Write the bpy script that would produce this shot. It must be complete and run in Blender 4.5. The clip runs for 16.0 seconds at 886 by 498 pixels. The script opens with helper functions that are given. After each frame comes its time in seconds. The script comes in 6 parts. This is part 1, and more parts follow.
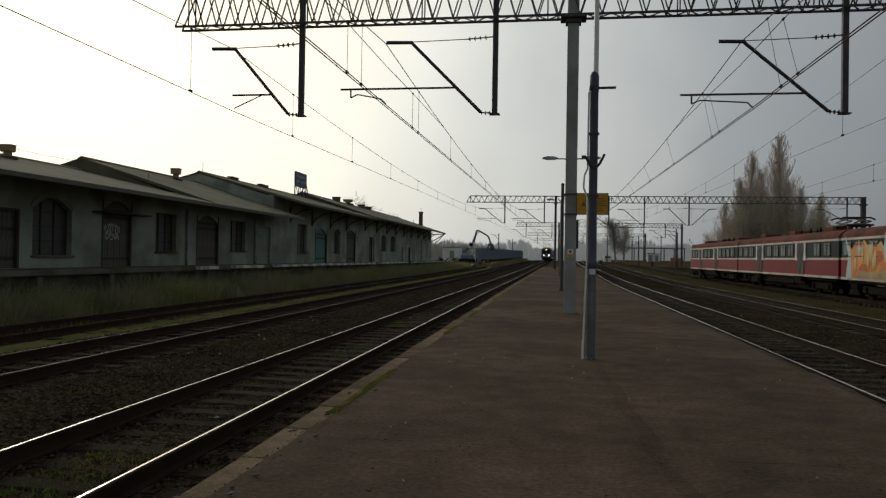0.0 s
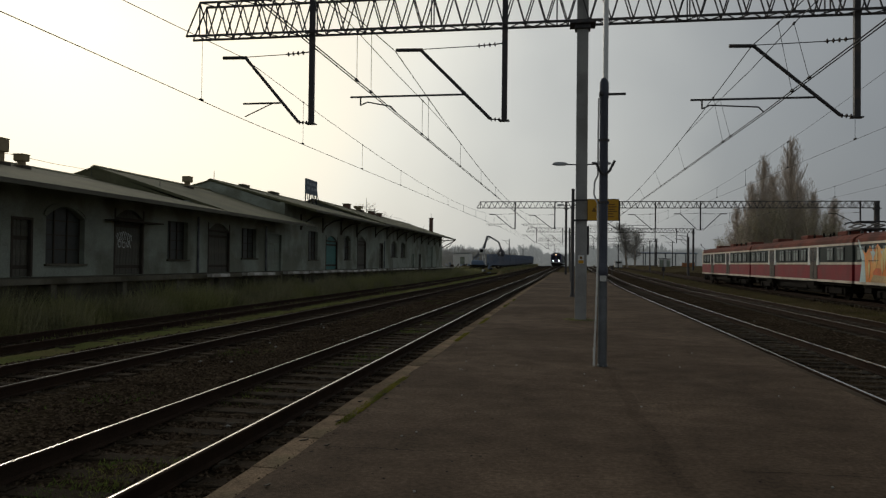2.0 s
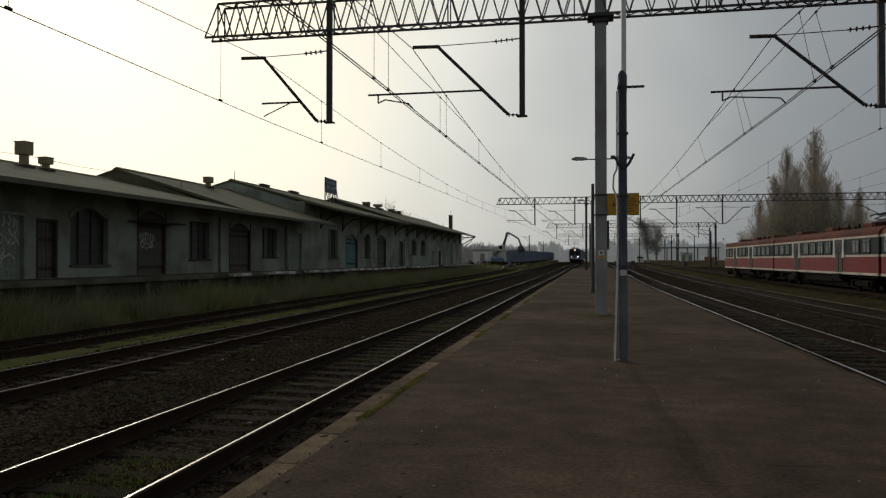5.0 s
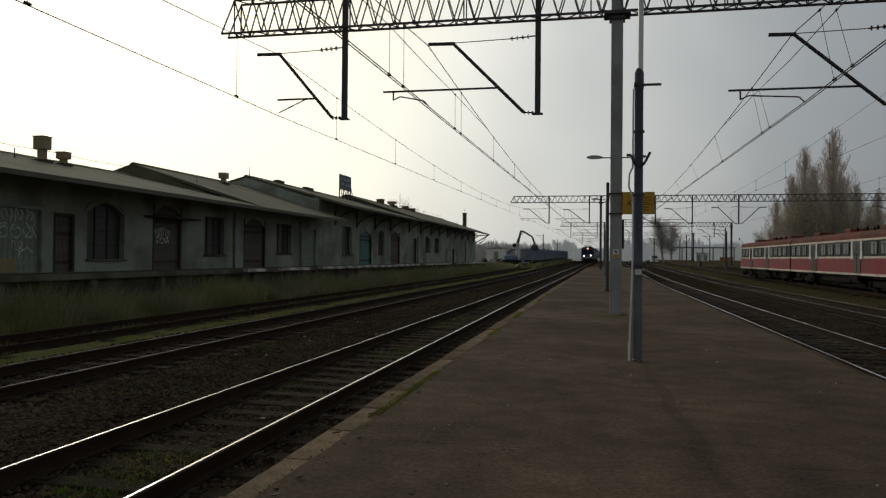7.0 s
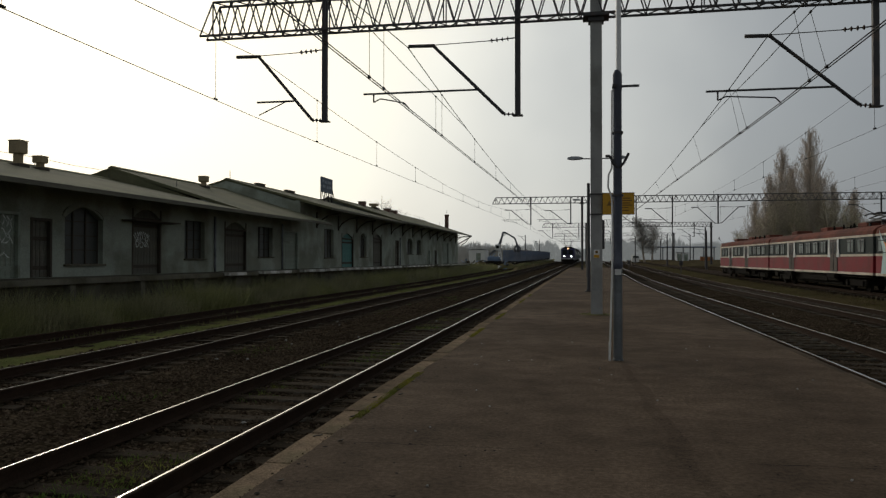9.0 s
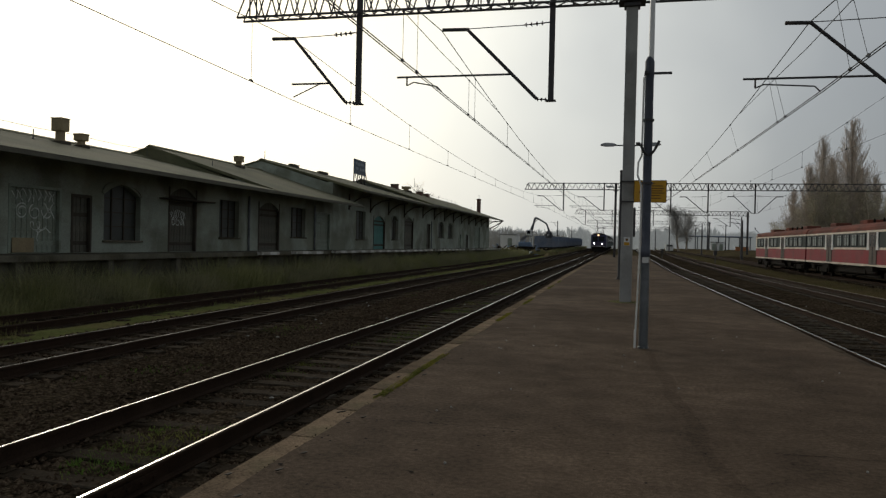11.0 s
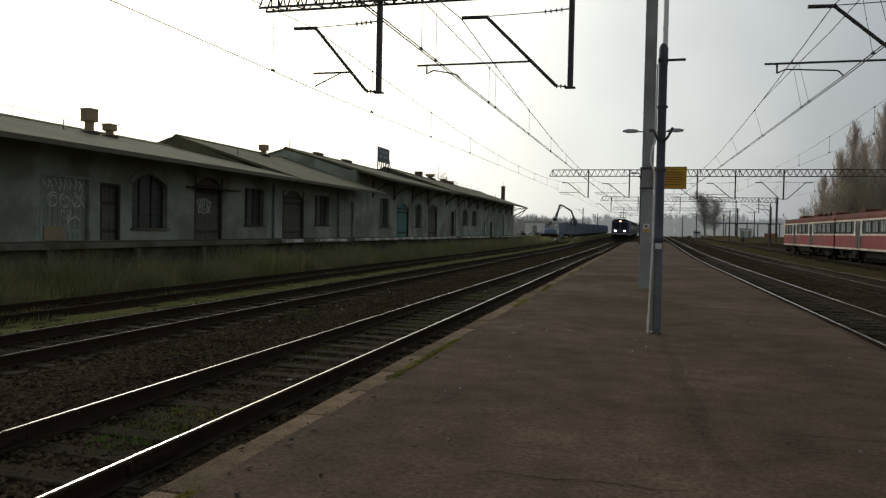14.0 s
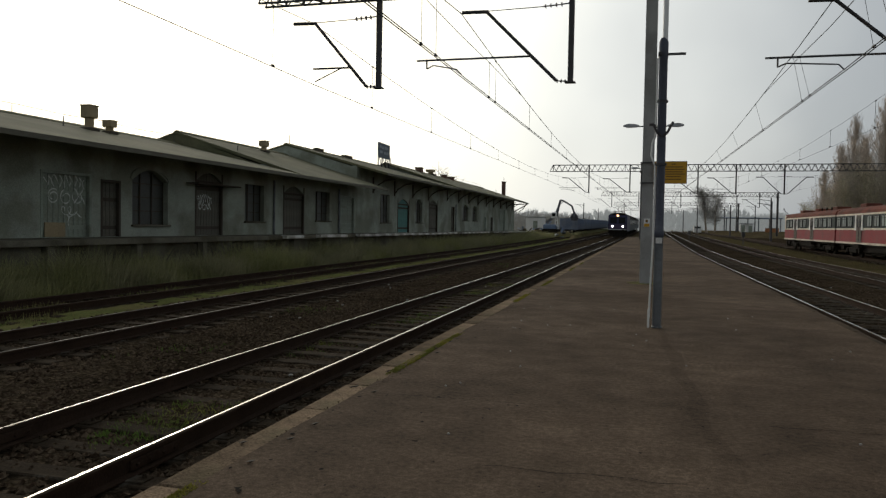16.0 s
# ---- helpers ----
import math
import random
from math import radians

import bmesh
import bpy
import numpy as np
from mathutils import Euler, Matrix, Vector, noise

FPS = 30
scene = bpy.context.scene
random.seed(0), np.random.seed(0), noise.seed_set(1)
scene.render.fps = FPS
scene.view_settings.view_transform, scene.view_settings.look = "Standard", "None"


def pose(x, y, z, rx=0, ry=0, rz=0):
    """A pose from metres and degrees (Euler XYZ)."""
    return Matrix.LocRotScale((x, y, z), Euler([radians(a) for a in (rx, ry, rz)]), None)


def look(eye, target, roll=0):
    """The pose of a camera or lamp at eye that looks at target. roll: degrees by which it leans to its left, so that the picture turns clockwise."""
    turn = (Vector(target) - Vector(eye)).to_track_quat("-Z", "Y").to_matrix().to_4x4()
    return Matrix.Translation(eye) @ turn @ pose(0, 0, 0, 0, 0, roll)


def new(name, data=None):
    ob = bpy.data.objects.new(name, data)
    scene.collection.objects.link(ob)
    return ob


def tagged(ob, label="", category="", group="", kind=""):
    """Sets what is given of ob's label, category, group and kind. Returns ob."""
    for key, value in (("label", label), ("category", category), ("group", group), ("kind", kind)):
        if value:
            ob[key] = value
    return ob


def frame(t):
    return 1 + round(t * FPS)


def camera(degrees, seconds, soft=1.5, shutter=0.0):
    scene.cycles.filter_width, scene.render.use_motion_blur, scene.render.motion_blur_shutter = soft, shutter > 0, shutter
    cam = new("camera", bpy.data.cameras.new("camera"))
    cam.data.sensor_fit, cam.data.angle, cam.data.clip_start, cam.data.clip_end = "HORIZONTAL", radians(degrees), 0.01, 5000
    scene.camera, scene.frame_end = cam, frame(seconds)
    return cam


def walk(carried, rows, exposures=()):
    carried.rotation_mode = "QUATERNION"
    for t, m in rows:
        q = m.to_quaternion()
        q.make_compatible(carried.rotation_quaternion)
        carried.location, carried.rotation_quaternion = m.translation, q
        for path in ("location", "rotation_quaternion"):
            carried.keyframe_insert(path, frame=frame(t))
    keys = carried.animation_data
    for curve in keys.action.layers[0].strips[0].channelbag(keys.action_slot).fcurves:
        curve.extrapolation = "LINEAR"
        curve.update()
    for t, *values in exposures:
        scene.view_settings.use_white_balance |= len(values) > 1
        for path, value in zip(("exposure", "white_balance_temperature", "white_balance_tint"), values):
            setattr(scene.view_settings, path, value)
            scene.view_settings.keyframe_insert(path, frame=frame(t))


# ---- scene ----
# Railway station, z = 0 is the platform surface, the tracks run along y.
cam = camera(61.76, 16.0, soft=1.3)
# seconds, x, y, z, yaw, pitch, roll
PATH = [
    (0.0, -0.138, 0.082, 1.601, 8.489, 0.597, -0.941),
    (0.5, -0.137, 0.084, 1.618, 8.558, 0.928, -0.675),
    (1.0, -0.132, 0.062, 1.627, 8.826, 1.187, -0.720),
    (1.5, -0.128, 0.069, 1.617, 9.012, 0.960, -0.629),
    (2.0, -0.136, 0.089, 1.625, 9.300, 1.045, -0.663),
    (2.5, -0.137, 0.088, 1.624, 10.205, 0.864, -0.343),
    (3.0, -0.145, 0.097, 1.626, 10.231, 0.842, -0.485),
    (3.5, -0.140, 0.099, 1.623, 10.036, 0.727, -0.442),
    (6.0, -0.112, 0.125, 1.596, 12.052, 0.843, -0.137),
    (6.5, -0.130, 0.146, 1.594, 12.562, 0.668, -0.441),
    (7.0, -0.127, 0.133, 1.602, 11.904, 0.643, -0.541),
    (7.5, -0.125, 0.119, 1.596, 11.001, 0.819, -0.597),
    (8.0, -0.115, 0.127, 1.603, 10.560, 0.862, -0.479),
    (10.5, -0.046, 0.076, 1.603, 10.963, 0.274, 0.537),
    (11.0, -0.012, 0.024, 1.601, 13.004, -0.480, -1.298),
    (11.5, 0.010, -0.066, 1.588, 14.346, -1.331, -0.967),
    (12.0, 0.097, -0.178, 1.601, 13.602, -0.834, -0.878),
    (12.5, 0.215, -0.170, 1.593, 15.708, -1.237, -1.262),
    (13.0, 0.220, -0.165, 1.581, 17.900, -2.098, -0.095),
    (13.5, 0.206, -0.142, 1.587, 16.489, -1.728, -1.026),
    (14.0, 0.201, -0.144, 1.592, 14.965, -1.491, -1.162),
    (14.5, 0.198, -0.141, 1.601, 14.742, -1.451, -1.039),
    (15.0, 0.202, -0.146, 1.597, 14.794, -1.347, -0.800),
    (15.5, 0.203, -0.131, 1.592, 15.254, -1.551, -0.625),
    (16.0, 0.207, -0.142, 1.583, 15.017, -1.826, -0.993),
]
EXPOSURES = [(0.0, -0.28), (1.5, -0.28), (2.0, -0.42), (2.6, -0.32), (3.5, -0.28), (5.9, -0.50), (6.5, -0.44), (7.1, -0.28), (10.5, -0.22), (12.3, 0.14), (16.0, 0.14)]
walk(cam, [(t, pose(x, y, z, 90 + pitch, roll, yaw)) for t, x, y, z, yaw, pitch, roll in PATH], EXPOSURES)

# ---- light: hazy overcast sky, a veiled low sun ahead and to the left ----
SUN_AZ, SUN_EL = radians(-38), radians(22)
SUN = Vector((math.sin(SUN_AZ) * math.cos(SUN_EL), math.cos(SUN_AZ) * math.cos(SUN_EL), math.sin(SUN_EL)))


def sky():
    world = bpy.data.worlds.new("hazy_sky")
    scene.world = world
    world.use_nodes = True
    nt = world.node_tree
    n, l = nt.nodes, nt.links
    n.clear()
    out, bg = n.new("ShaderNodeOutputWorld"), n.new("ShaderNodeBackground")
    tc = n.new("ShaderNodeTexCoord")
    dot = n.new("ShaderNodeVectorMath"); dot.operation = "DOT_PRODUCT"
    dot.inputs[1].default_value = SUN
    l.new(tc.outputs["Generated"], dot.inputs[0])
    cloud = n.new("ShaderNodeTexNoise"); cloud.inputs["Scale"].default_value = 2.6; cloud.inputs["Detail"].default_value = 4
    l.new(tc.outputs["Generated"], cloud.inputs["Vector"])
    wob = n.new("ShaderNodeMath"); wob.operation = "MULTIPLY_ADD"
    l.new(cloud.outputs["Fac"], wob.inputs[0]); wob.inputs[1].default_value = 0.22
    l.new(dot.outputs["Value"], wob.inputs[2])
    mr = n.new("ShaderNodeMapRange"); mr.inputs["From Min"].default_value = -0.9; mr.inputs["From Max"].default_value = 1.11
    l.new(wob.outputs[0], mr.inputs["Value"])
    ramp = n.new("ShaderNodeValToRGB")
    e = ramp.color_ramp.elements
    e[0].position, e[0].color = 0.0, (0.27, 0.278, 0.285, 1)
    e[1].position, e[1].color = 1.0, (1.25, 1.14, 0.96, 1)
    for p, c in ((0.60, (0.265, 0.275, 0.295, 1)), (0.73, (0.225, 0.238, 0.268, 1)), (0.82, (0.375, 0.388, 0.41, 1)), (0.90, (0.70, 0.70, 0.69, 1)), (0.955, (1.02, 0.99, 0.92, 1))):
        x = e.new(p); x.color = c
    l.new(mr.outputs["Result"], ramp.inputs["Fac"])
    nish = n.new("ShaderNodeTexSky"); nish.sky_type = "NISHITA"; nish.sun_disc = False
    nish.sun_elevation, nish.sun_rotation, nish.dust_density = SUN_EL, SUN_AZ, 4.0
    add = n.new("ShaderNodeMix"); add.data_type = "RGBA"; add.blend_type = "ADD"
    add.inputs["Factor"].default_value = 0.01
    l.new(ramp.outputs["Color"], add.inputs[6]); l.new(nish.outputs["Color"], add.inputs[7])
    # the haze is brightest low down, the cloud overhead heavier
    sep = n.new("ShaderNodeSeparateXYZ"); l.new(tc.outputs["Generated"], sep.inputs[0])
    high = n.new("ShaderNodeMapRange"); high.inputs["From Min"].default_value = 0.28; high.inputs["From Max"].default_value = 0.85
    high.inputs["To Min"].default_value = 1.0; high.inputs["To Max"].default_value = 0.55
    l.new(sep.outputs["Z"], high.inputs["Value"])
    veil = n.new("ShaderNodeMix"); veil.data_type = "RGBA"; veil.blend_type = "MULTIPLY"; veil.inputs["Factor"].default_value = 1
    l.new(add.outputs[2], veil.inputs[6]); l.new(high.outputs["Result"], veil.inputs[7])
    tone = n.new("ShaderNodeMix"); tone.data_type = "RGBA"; tone.blend_type = "MULTIPLY"; tone.inputs["Factor"].default_value = 1
    tone.inputs[7].default_value = (0.972, 1.0, 0.982, 1)
    l.new(veil.outputs[2], tone.inputs[6]); l.new(tone.outputs[2], bg.inputs["Color"])
    bg.inputs["Strength"].default_value = 1.0
    l.new(bg.outputs[0], out.inputs[0])


sky()
sun = new("sun", bpy.data.lights.new("sun", "SUN"))
sun.data.energy, sun.data.angle, sun.data.color = 0.45, radians(10), (1, 0.93, 0.82)
sun.matrix_world = look(SUN * 50, (0, 0, 0))

# ---- materials ----
def mat(name, color, rough=0.8, metal=0.0, vary=0.25, scale=3.0, fine=40.0, bump=0.15, tint=None, tint_scale=0.6, tint_at=0.55, random_amount=0.0, emit=None, emit_strength=0.0, spec=0.5, clear=0.0, leafy=0.0):
    """Base colour with two scales of variation, an optional second colour in patches, and fine relief."""
    m = bpy.data.materials.new(name)
    m.use_nodes = True
    nt = m.node_tree
    n, l = nt.nodes, nt.links
    b = n["Principled BSDF"]
    tc = n.new("ShaderNodeTexCoord")
    def noise_node(s, d=4):
        x = n.new("ShaderNodeTexNoise"); x.inputs["Scale"].default_value = s; x.inputs["Detail"].default_value = d
        l.new(tc.outputs["Object"], x.inputs["Vector"])
        return x
    big, small = noise_node(scale), noise_node(fine, 3)
    mixn = n.new("ShaderNodeMath"); mixn.operation = "ADD"
    l.new(big.outputs["Fac"], mixn.inputs[0]); l.new(small.outputs["Fac"], mixn.inputs[1])
    mr = n.new("ShaderNodeMapRange"); mr.inputs["From Min"].default_value = 0.65; mr.inputs["From Max"].default_value = 1.35
    mr.inputs["To Min"].default_value = 1 - vary; mr.inputs["To Max"].default_value = 1 + vary
    l.new(mixn.outputs[0], mr.inputs["Value"])
    col = n.new("ShaderNodeMix"); col.data_type = "RGBA"; col.blend_type = "MULTIPLY"; col.inputs["Factor"].default_value = 1
    col.inputs[6].default_value = (*color, 1)
    l.new(mr.outputs["Result"], col.inputs[7])
    if tint:
        patch = noise_node(tint_scale, 5)
        edge = n.new("ShaderNodeMapRange"); edge.inputs["From Min"].default_value = tint_at - 0.06; edge.inputs["From Max"].default_value = tint_at + 0.08
        l.new(patch.outputs["Fac"], edge.inputs["Value"])
        two = n.new("ShaderNodeMix"); two.data_type = "RGBA"
        two.inputs[6].default_value = (*color, 1); two.inputs[7].default_value = (*tint, 1)
        l.new(edge.outputs["Result"], two.inputs["Factor"]); l.new(two.outputs[2], col.inputs[6])
    last = col.outputs[2]
    if random_amount:
        oi = n.new("ShaderNodeObjectInfo")
        rr = n.new("ShaderNodeMapRange"); rr.inputs["To Min"].default_value = 1 - random_amount; rr.inputs["To Max"].default_value = 1 + random_amount
        l.new(oi.outputs["Random"], rr.inputs["Value"])
        c2 = n.new("ShaderNodeMix"); c2.data_type = "RGBA"; c2.blend_type = "MULTIPLY"; c2.inputs["Factor"].default_value = 1
        l.new(last, c2.inputs[6]); l.new(rr.outputs["Result"], c2.inputs[7]); last = c2.outputs[2]
    l.new(last, b.inputs["Base Color"])
    rg = n.new("ShaderNodeMapRange"); rg.inputs["To Min"].default_value = max(0.02, rough - 0.12); rg.inputs["To Max"].default_value = min(1, rough + 0.12)
    l.new(big.outputs["Fac"], rg.inputs["Value"]); l.new(rg.outputs["Result"], b.inputs["Roughness"])
    b.inputs["Metallic"].default_value = metal
    b.inputs["Specular IOR Level"].default_value = spec
    if leafy:
        tl, ml = n.new("ShaderNodeBsdfTranslucent"), n.new("ShaderNodeMixShader")
        ml.inputs[0].default_value = leafy
        l.new(last, tl.inputs["Color"])
        l.new(b.outputs[0], ml.inputs[1]); l.new(tl.outputs[0], ml.inputs[2])
        l.new(ml.outputs[0], n["Material Output"].inputs["Surface"])
    if clear:
        tr, mx = n.new("ShaderNodeBsdfTransparent"), n.new("ShaderNodeMixShader")
        mx.inputs[0].default_value = clear
        l.new(b.outputs[0], mx.inputs[1]); l.new(tr.outputs[0], mx.inputs[2])
        l.new(mx.outputs[0], n["Material Output"].inputs["Surface"])
    if bump:
        bp = n.new("ShaderNodeBump"); bp.inputs["Strength"].default_value = min(1, bump); bp.inputs["Distance"].default_value = 0.02
        l.new(small.outputs["Fac"], bp.inputs["Height"]); l.new(bp.outputs[0], b.inputs["Normal"])
    if emit:
        b.inputs["Emission Color"].default_value = (*emit, 1); b.inputs["Emission Strength"].default_value = emit_strength
    return m


def gravel_mat(name, a, c, size):
    """Loose stones: cells of differing tone with dark gaps and relief."""
    m = bpy.data.materials.new(name)
    m.use_nodes = True
    nt = m.node_tree
    n, l = nt.nodes, nt.links
    b = n["Principled BSDF"]
    tc = n.new("ShaderNodeTexCoord")
    v = n.new("ShaderNodeTexVoronoi"); v.inputs["Scale"].default_value = 1 / size
    l.new(tc.outputs["Object"], v.inputs["Vector"])
    big = n.new("ShaderNodeTexNoise"); big.inputs["Scale"].default_value = 0.9; big.inputs["Detail"].default_value = 5
    l.new(tc.outputs["Object"], big.inputs["Vector"])
    sep = n.new("ShaderNodeSeparateColor"); l.new(v.outputs["Color"], sep.inputs[0])
    two = n.new("ShaderNodeMix"); two.data_type = "RGBA"
    two.inputs[6].default_value = (*a, 1); two.inputs[7].default_value = (*c, 1)
    l.new(sep.outputs[0], two.inputs["Factor"])
    gap = n.new("ShaderNodeMapRange"); gap.inputs["From Min"].default_value = 0.35; gap.inputs["From Max"].default_value = 0.75
    gap.inputs["To Min"].default_value = 1.0; gap.inputs["To Max"].default_value = 0.45
    l.new(v.outputs["Distance"], gap.inputs["Value"])
    tone = n.new("ShaderNodeMapRange"); tone.inputs["From Min"].default_value = 0.3; tone.inputs["From Max"].default_value = 0.7
    tone.inputs["To Min"].default_value = 0.6; tone.inputs["To Max"].default_value = 1.35
    l.new(big.outputs["Fac"], tone.inputs["Value"])
    mul = n.new("ShaderNodeMath"); mul.operation = "MULTIPLY"
    l.new(gap.outputs["Result"], mul.inputs[0]); l.new(tone.outputs["Result"], mul.inputs[1])
    col = n.new("ShaderNodeMix"); col.data_type = "RGBA"; col.blend_type = "MULTIPLY"; col.inputs["Factor"].default_value = 1
    l.new(two.outputs[2], col.inputs[6]); l.new(mul.outputs[0], col.inputs[7])
    l.new(col.outputs[2], b.inputs["Base Color"])
    b.inputs["Roughness"].default_value = 0.95
    b.inputs["Specular IOR Level"].default_value = 0.0
    bp = n.new("ShaderNodeBump"); bp.inputs["Strength"].default_value = 0.8; bp.inputs["Distance"].default_value = 0.03; bp.invert = True
    l.new(v.outputs["Distance"], bp.inputs["Height"]); l.new(bp.outputs[0], b.inputs["Normal"])
    return m


def corrugated_mat(name, color, tint, pitch, metal=0.0, rough=0.7):
    """Sheet with seams running down the slope, stained."""
    m = mat(name, color, rough, metal, 0.3, 0.7, 18, 0, tint, 0.35, 0.5)
    n, l = m.node_tree.nodes, m.node_tree.links
    tc = n.new("ShaderNodeTexCoord")
    w = n.new("ShaderNodeTexWave"); w.bands_direction = "Y"; w.inputs["Scale"].default_value = 0.314 / pitch; w.inputs["Distortion"].default_value = 0.3
    l.new(tc.outputs["Object"], w.inputs["Vector"])
    bp = n.new("ShaderNodeBump"); bp.inputs["Strength"].default_value = 0.5; bp.inputs["Distance"].default_value = 0.03
    l.new(w.outputs["Fac"], bp.inputs["Height"]); l.new(bp.outputs[0], n["Principled BSDF"].inputs["Normal"])
    return m


def asphalt_mat():
    """Old asphalt: stains, mottle and aggregate grain."""
    m = bpy.data.materials.new("asphalt")
    m.use_nodes = True
    n, l = m.node_tree.nodes, m.node_tree.links
    b = n["Principled BSDF"]
    tc = n.new("ShaderNodeTexCoord")
    col = None
    for s, d, lo, hi, e0, e1 in ((0.32, 6, 0.72, 1.25, 0.35, 0.65), (2.4, 6, 0.82, 1.16, 0.35, 0.65), (22, 4, 0.80, 1.22, 0.35, 0.65), (110, 2, 0.74, 1.32, 0.32, 0.68)):
        t = n.new("ShaderNodeTexNoise"); t.inputs["Scale"].default_value = s; t.inputs["Detail"].default_value = d
        l.new(tc.outputs["Object"], t.inputs["Vector"])
        r = n.new("ShaderNodeMapRange"); r.inputs["From Min"].default_value = e0; r.inputs["From Max"].default_value = e1
        r.inputs["To Min"].default_value = lo; r.inputs["To Max"].default_value = hi
        l.new(t.outputs["Fac"], r.inputs["Value"])
        x = n.new("ShaderNodeMix"); x.data_type = "RGBA"; x.blend_type = "MULTIPLY"; x.inputs["Factor"].default_value = 1
        if col is None:
            x.inputs[6].default_value = (0.119, 0.0865, 0.061, 1)
        else:
            l.new(col, x.inputs[6])
        l.new(r.outputs["Result"], x.inputs[7])
        col = x.outputs[2]
    l.new(col, b.inputs["Base Color"])
    b.inputs["Roughness"].default_value = 0.88
    b.inputs["Specular IOR Level"].default_value = 0.04
    bp = n.new("ShaderNodeBump"); bp.inputs["Strength"].default_value = 0.6; bp.inputs["Distance"].default_value = 0.012
    l.new(t.outputs["Fac"], bp.inputs["Height"]); l.new(bp.outputs[0], b.inputs["Normal"])
    return m


ASPHALT = asphalt_mat()
EDGE_DARK = mat("dark_worn_edge_concrete", (0.105, 0.080, 0.058), 0.92, 0, 0.4, 2.6, 60, 0.6, (0.075, 0.060, 0.044), 1.5, 0.55, 0.2, spec=0.03)
KERB = mat("kerb_concrete", (0.238, 0.173, 0.115), 0.92, 0, 0.65, 2.6, 60, 0.7, (0.15, 0.118, 0.075), 1.5, 0.56, 0.3, spec=0.03)
BALLAST = gravel_mat("ballast", (0.029, 0.0222, 0.0145), (0.100, 0.078, 0.054), 0.05)
STONE = mat("ballast_stone", (0.112, 0.084, 0.058), 0.95, 0, 0.7, 9, 60, 0.2, (0.040, 0.027, 0.018), 14, 0.5, spec=0.0)
EARTH = mat("earth_and_dead_grass", (0.205, 0.165, 0.095), 0.95, 0, 0.4, 0.35, 14, 0.5, (0.150, 0.138, 0.064), 0.16, 0.5, spec=0.0)
TURF = mat("olive_turf", (0.130, 0.142, 0.052), 0.95, 0, 0.5, 0.8, 26, 0.6, (0.165, 0.150, 0.066), 0.7, 0.5, spec=0.0)
WORN = mat("worn_trodden_turf", (0.085, 0.068, 0.040), 0.95, 0, 0.5, 0.6, 22, 0.5, (0.110, 0.094, 0.056), 0.35, 0.55, spec=0.0)
WORN_BLADE = mat("dull_trodden_grass", (0.125, 0.105, 0.055), 0.95, 0, 0.45, 0.6, 10, 0, (0.105, 0.102, 0.042), 0.4, 0.5, spec=0.05, leafy=0.5)
WEED_GREEN = mat("small_green_weeds", (0.085, 0.145, 0.032), 0.9, 0, 0.4, 3, 12, 0, (0.17, 0.18, 0.05), 1.0, 0.55, spec=0.1, leafy=0.5)
STREAK = mat("dark_see_through_asphalt", (0.058, 0.043, 0.032), 0.9, 0, 0.4, 1.5, 90, 0.4, spec=0.03, clear=0.88)
TAR = mat("tar_seam", (0.018, 0.015, 0.013), 0.8, 0, 0.3, 3, 60, 0.2, spec=0.03)
RAIL_TOP = mat("polished_rail_steel", (0.62, 0.60, 0.57), 0.20, 1.0, 0.1, 2, 60, 0.02)
RAIL_MID = mat("half_bright_rail_top", (0.36, 0.32, 0.28), 0.4, 0.85, 0.25, 1.5, 50, 0.05)
RAIL_DULL = mat("dull_rail_top", (0.100, 0.088, 0.072), 0.62, 0.4, 0.35, 1.3, 50, 0.05)
RAIL_RUST = mat("rusted_rail_top", (0.075, 0.052, 0.036), 0.85, 0.0, 0.3, 3, 50, 0.1, spec=0.2)
RAIL_SIDE = mat("rusty_rail_steel", (0.040, 0.025, 0.017), 0.95, 0.0, 0.35, 4, 60, 0.3, spec=0.1)
SLEEPER = mat("weathered_timber", (0.052, 0.040, 0.028), 0.95, 0, 0.5, 3, 45, 0.5, (0.125, 0.112, 0.092), 2.2, 0.60, 0.3, spec=0.02)
GRASS = mat("short_grass", (0.160, 0.190, 0.066), 0.9, 0, 0.45, 0.6, 12, 0, (0.21, 0.190, 0.085), 0.5, 0.5, spec=0.05, leafy=0.6)
WEED = mat("dry_weeds", (0.27, 0.26, 0.155), 0.95, 0, 0.45, 0.5, 10, 0, (0.25, 0.255, 0.115), 0.3, 0.5, spec=0.05, leafy=0.6)
MOSS = mat("moss", (0.24, 0.225, 0.045), 0.95, 0, 0.5, 3, 60, 0.0, (0.15, 0.16, 0.04), 1.5, 0.5, spec=0.1, leafy=0.5)
STEEL = mat("dark_painted_steel", (0.058, 0.056, 0.060), 0.6, 0.2, 0.3, 3, 40, 0.15, (0.095, 0.075, 0.065), 1.5, 0.6)
CONCRETE = mat("grey_pole_concrete", (0.36, 0.36, 0.35), 0.85, 0, 0.2, 1.2, 50, 0.3, (0.26, 0.26, 0.245), 0.9, 0.55)
GALV = mat("galvanised_steel", (0.17, 0.185, 0.20), 0.36, 0.45, 0.3, 3, 60, 0.12, (0.09, 0.098, 0.105), 1.6, 0.52)
PALE_METAL = mat("pale_metal", (0.62, 0.62, 0.61), 0.4, 0.5, 0.15, 4, 60, 0.1)
WIRE = mat("oxidised_copper_wire", (0.030, 0.030, 0.032), 0.6, 0.4, 0.1, 5, 50, 0)
INSULATOR = mat("brown_porcelain", (0.030, 0.016, 0.013), 0.25, 0, 0.15, 6, 30, 0)
